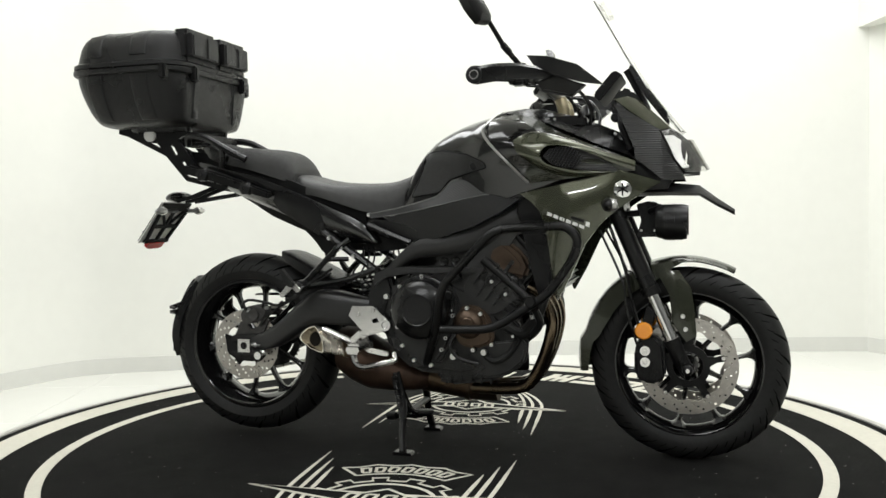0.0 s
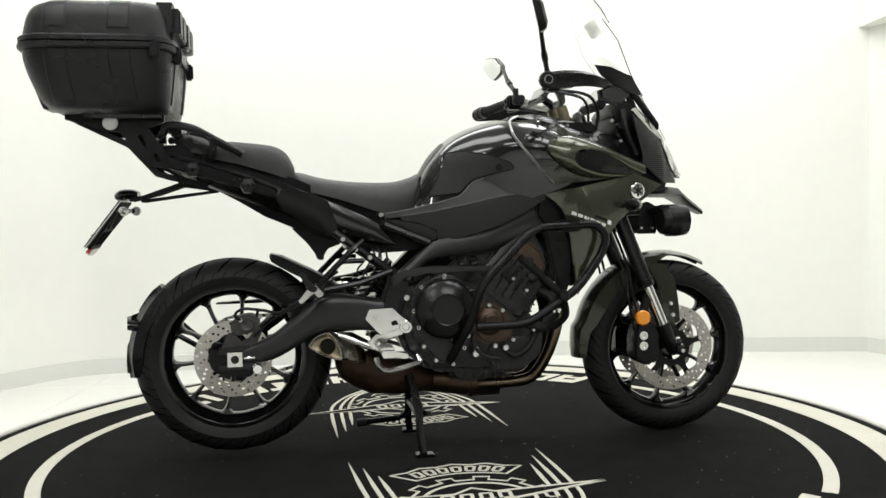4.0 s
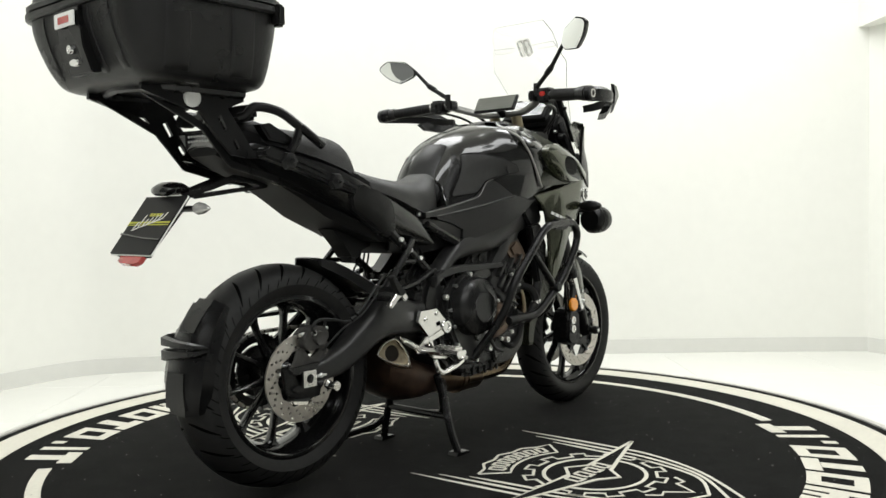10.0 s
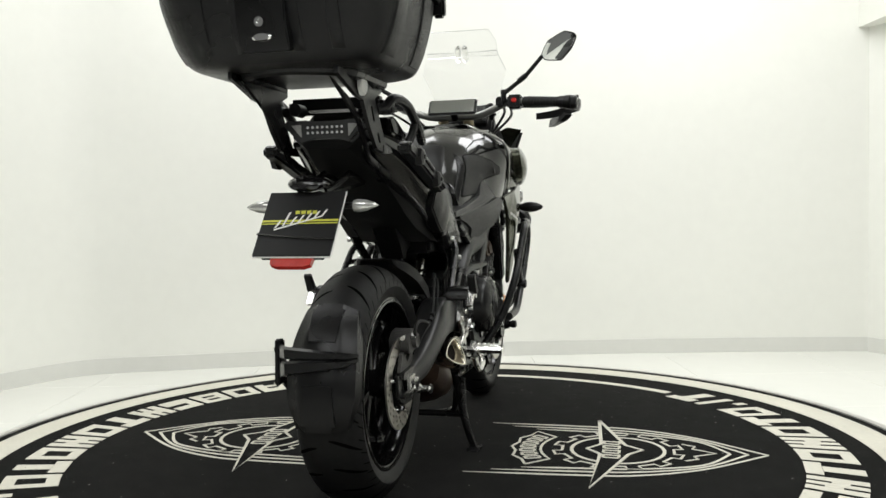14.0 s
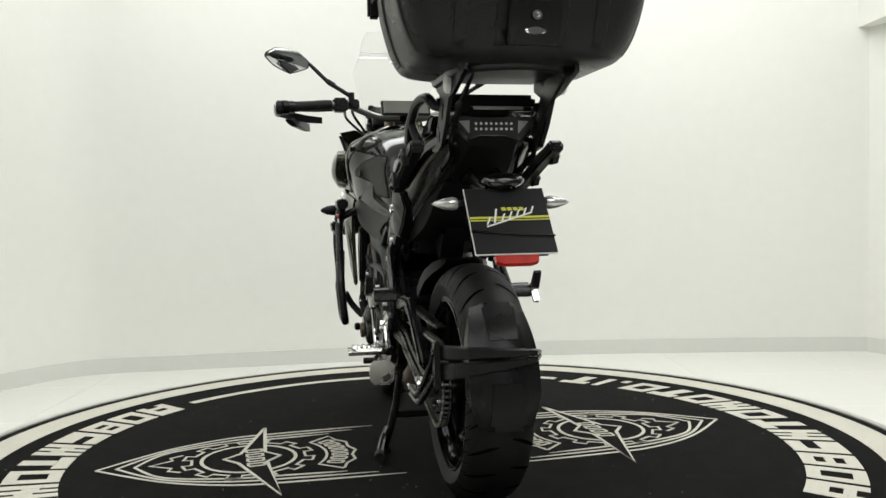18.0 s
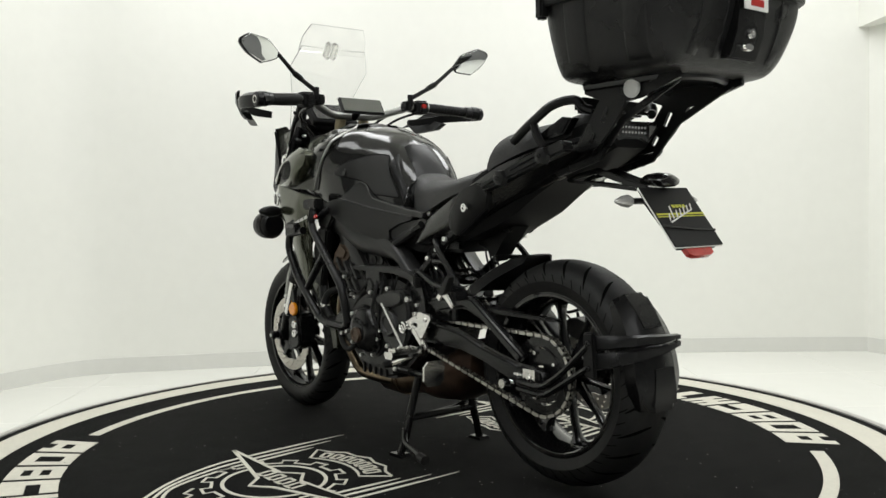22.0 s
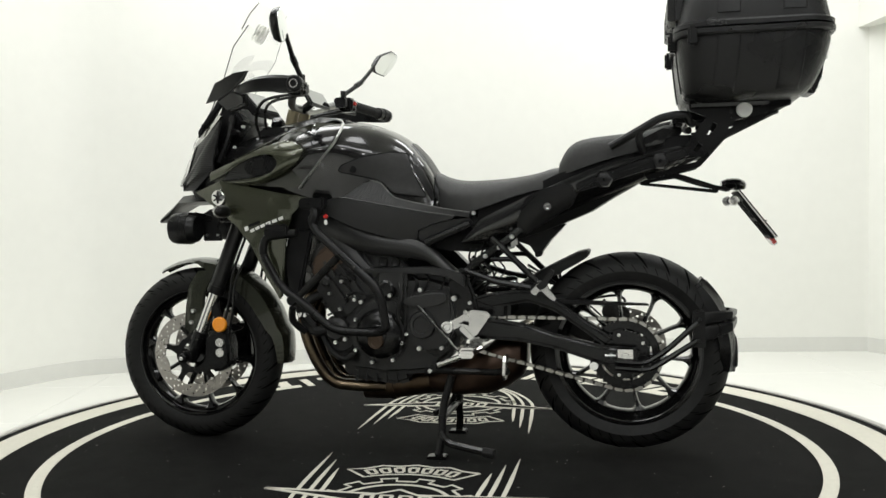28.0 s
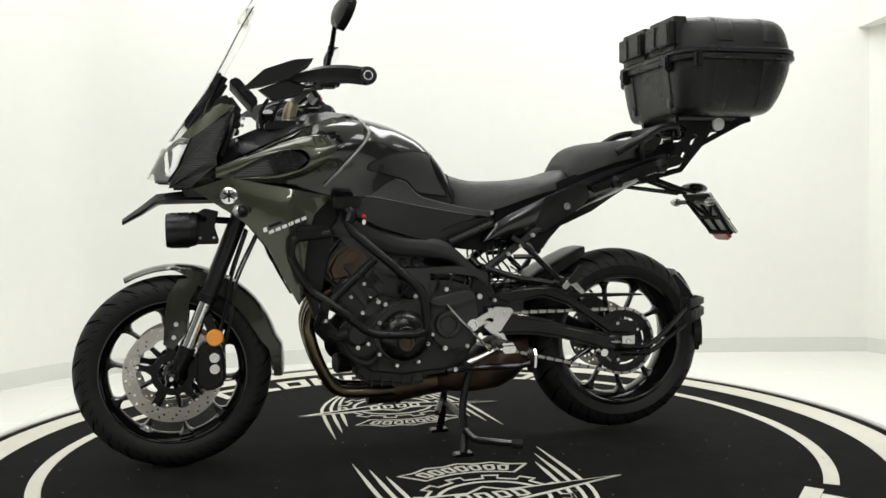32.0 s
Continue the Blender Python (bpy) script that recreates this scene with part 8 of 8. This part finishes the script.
for s in (-1, 1):
    # corner ribs at the rear and a raised front corner
    for x0, y0 in ((CX0, 0.150), (CX0, 0.062)):
        rings = []
        for k in range(9):
            z = 1.125 + 0.146 * k / 8
            rings.append([over(TUB, (-0.38, (y0 + dy) * s, z), (-1, 0, 0), up) for dy, up in ((-0.016, -0.003), (-0.013, 0.003), (0.013, 0.003), (0.016, -0.003))])
        part("shell_rib", loft(rings), CASE, top_case, "", 60)
    part("case_latch", box(CX1 - 0.052, CX1 - 0.026, 0.262 * s, 0.292 * s, 1.246, 1.300, 0.006), BLACK, top_case, "black hinge latch")
    part("case_latch", box(CX1 - 0.002, CX1 + 0.026, 0.15 * s, 0.178 * s, 1.246, 1.300, 0.006), BLACK, top_case, "black hinge latch")
    part("back_rest", box(CX1 - 0.060, CX1 + 0.022, 0.004 * s, 0.212 * s, 1.316, 1.428, 0.018, 4), CASE, top_case, "padded back-rest panel")
    part("rest_rib", box(CX1 + 0.016, CX1 + 0.0265, 0.026 * s, 0.098 * s, 1.332, 1.412, 0.005, 3), CASE, top_case)
    part("rest_rib", box(CX1 + 0.016, CX1 + 0.0265, 0.118 * s, 0.190 * s, 1.332, 1.410, 0.005, 3), CASE, top_case)
    part("front_rib", loft([[over(TUB, (-0.38, (0.135 + dy) * s, 1.125 + 0.146 * k / 8), (1, 0, 0), up) for dy, up in ((-0.020, -0.003), (-0.016, 0.004), (0.016, 0.004), (0.020, -0.003))] for k in range(9)]), CASE, top_case, "", 60)
part("lock_panel", prism([(CX0 + 0.050, 1.125), (CX0 + 0.012, 1.272), (CX0 - 0.006, 1.272), (CX0 + 0.004, 1.18), (CX0 + 0.026, 1.122)], -0.055, 0.055, 0.003), BLACK, top_case, "black lock panel")
part("key_lock", lathe([(0.0, -0.004), (0.004, -0.004), (0.005, -0.007), (0.010, -0.007), (0.011, 0.0), (0.0, 0.0)], (CX0 + 0.004, 0.0, 1.178), 20, turn=Matrix.Rotation(radians(-90), 3, "Z")), CHROME, top_case, "chrome key lock")
part("release_button", loft([[Vector((CX0 + 0.014 + x, 0.022 * k * math.cos(a), 1.149 + 0.009 * k * math.sin(a))) for a in [2 * math.pi * i / 20 for i in range(20)]] for x, k in ((0.012, 1.0), (-0.004, 1.0), (-0.007, 0.8))]), CHROME, top_case, "oval chrome release button")
part("case_label", box(CX0 - 0.013, CX0 - 0.008, -0.045, 0.045, 1.228, 1.262, 0.001), WHITEPRINT, top_case, "white label")
part("label_mark", prism([(CX0 - 0.0145, 1.236), (CX0 - 0.0132, 1.236), (CX0 - 0.0132, 1.252), (CX0 - 0.0145, 1.252)], -0.025, 0.025, 0), RED, top_case, "red mark")

# ---- engine dressing: hoses, ribs, wiring, small covers ----
rng = random.Random(7)
for s in (-1, 1):
    for k in range(4):
        z = 0.535 + 0.022 * k
        part("cylinder_fin", flat_bar((0.80 + 0.012 * k, z), (0.965 + 0.010 * k, z - 0.085), 0.0035, 0.140 * s, 0.151 * s), ENGINE, bike)
    for k in range(3):
        part("cover_rib", flat_bar((0.835 + 0.048 * k, 0.560 + 0.010 * k), (0.872 + 0.048 * k, 0.610 + 0.010 * k), 0.006, 0.142 * s, 0.170 * s), ENGINE, bike)
    part("cam_plate", prism([(0.905, 0.655), (0.938, 0.676), (0.960, 0.660), (0.995, 0.620), (0.985, 0.598), (0.950, 0.630), (0.925, 0.628)], 0.158 * s, 0.164 * s, 0.003), COVERBRONZE, bike, "bronze cam end plate")
    part("injector_box", box(0.70, 0.86, 0.05 * s, 0.120 * s, 0.62, 0.70, 0.008), ENGINE, bike)
    part("throttle_body", tube([(0.80, 0.06 * s, 0.63), (0.86, 0.06 * s, 0.66)], 0.026, 12, smooth=False), ENGINE, bike)
    for k in range(3):
        y = (0.105 + 0.012 * k) * s
        x = 0.55 + 0.05 * k
        part("wiring", tube([(x, y, 0.60), (x - 0.03, y + 0.02 * s, 0.575), (x - 0.015, y + 0.025 * s, 0.53), (x + 0.03, y, 0.50)], 0.0035, 6), BLACK, bike)
    for k in range(5):
        part("sump_fin", box(0.74 + 0.034 * k, 0.748 + 0.034 * k, 0.108 * s, 0.118 * s, 0.226, 0.268, 0.002), ENGINE, bike)
    part("under_cover", prism([(0.86, 0.28), (0.955, 0.335), (0.985, 0.42), (0.955, 0.45), (0.90, 0.40), (0.85, 0.33)], 0.110 * s, 0.138 * s, 0.006), ENGINE, bike)
    part("engine_mount", prism([(0.86, 0.585), (0.90, 0.60), (0.925, 0.575), (0.905, 0.55), (0.87, 0.555)], 0.145 * s, 0.166 * s, 0.004), SATIN, bike)
    bolt((0.892, 0.166 * s, 0.575), 0.011, 0.006, bike, SATIN, s)
part("filler_cap", lathe([(0.0, -0.022), (0.012, -0.022), (0.016, -0.018), (0.016, 0.0), (0.0, 0.0)], (0.760, -0.172, 0.520), 12), BLACK, bike, "black oil filler cap")
part("cover_window", lathe([(0.0, -0.006), (0.014, -0.006), (0.018, -0.003), (0.018, 0.0), (0.0, 0.0)], (0.700, -0.172, 0.372), 20), GLOSSBLACK, bike, "dark oil sight glass")
part("oil_filter", lathe([(0.0, 0.05), (0.030, 0.05), (0.034, 0.045), (0.034, 0.0), (0.0, 0.0)], (0.935, -0.02, 0.29), 20, turn=Matrix.Rotation(radians(-75), 3, "Z")), BLACK, bike, "black oil filter")
part("sensor_wire", tube([(0.90, 0.16, 0.50), (0.86, 0.185, 0.53), (0.80, 0.18, 0.52), (0.76, 0.165, 0.56)], 0.004, 6), BLACK, bike)
part("chrome_fitting", tube([(0.865, 0.155, 0.512), (0.895, 0.163, 0.520)], 0.008, 10, smooth=False), CHROME, bike)
part("battery_tray", box(0.36, 0.56, -0.09, 0.09, 0.66, 0.76, 0.01), BLACK, bike)

# seat piping and extra hardware
for s in (-1, 1):
    part("hose", tube([(0.86, 0.15 * s, 0.34), (0.90, 0.165 * s, 0.31), (0.95, 0.16 * s, 0.335), (0.985, 0.15 * s, 0.39)], 0.010, 8), RUBBER, bike)
    part("cable_clip", tube([(0.63, 0.150 * s, 0.60), (0.645, 0.150 * s, 0.60)], 0.008, 8, smooth=False), CHROME, bike)
    for k in range(3):
        part("wiring", tube([(0.43 + 0.02 * k, 0.10 * s, 0.70), (0.45 + 0.02 * k, 0.125 * s, 0.64), (0.41 + 0.03 * k, 0.12 * s, 0.58), (0.46 + 0.02 * k, 0.11 * s, 0.53)], 0.0035, 6), BLACK, bike)
    part("mount_lug", lathe([(0.0, 0.022 * s), (0.010, 0.022 * s), (0.017, 0.016 * s), (0.020, 0.0), (0.0, 0.0)], (0.965, 0.148 * s, 0.565), 18), ENGINE, bike)
    part("hose_elbow", tube([(0.985, 0.13 * s, 0.52), (1.025, 0.165 * s, 0.50), (1.035, 0.178 * s, 0.455), (1.005, 0.172 * s, 0.415)], 0.014, 10), RUBBER, bike)
    part("hose_clip", tube([(1.034, 0.1775 * s, 0.462), (1.036, 0.178 * s, 0.450)], 0.0155, 12, smooth=False), CHROME, bike)
    part("side_bracket", prism([(0.70, 0.585), (0.78, 0.595), (0.80, 0.570), (0.76, 0.555), (0.71, 0.560)], 0.150 * s, 0.162 * s, 0.003), SATIN, bike)


def motions():
    """Turntable and all that stands on it turn together at a steady rate."""
    times = [i * 0.5 for i in range(65)]
    for thing, at in ((turntable, pose(0, 0, FLOOR)), (bike, BIKE), (top_case, CASEPOSE), (phone, BIKE), (number_card, BIKE)):
        walk(thing, [(t, pose(0, 0, 0, 0, 0, TH0 + W_DEG * t) @ at) for t in times])


motions()
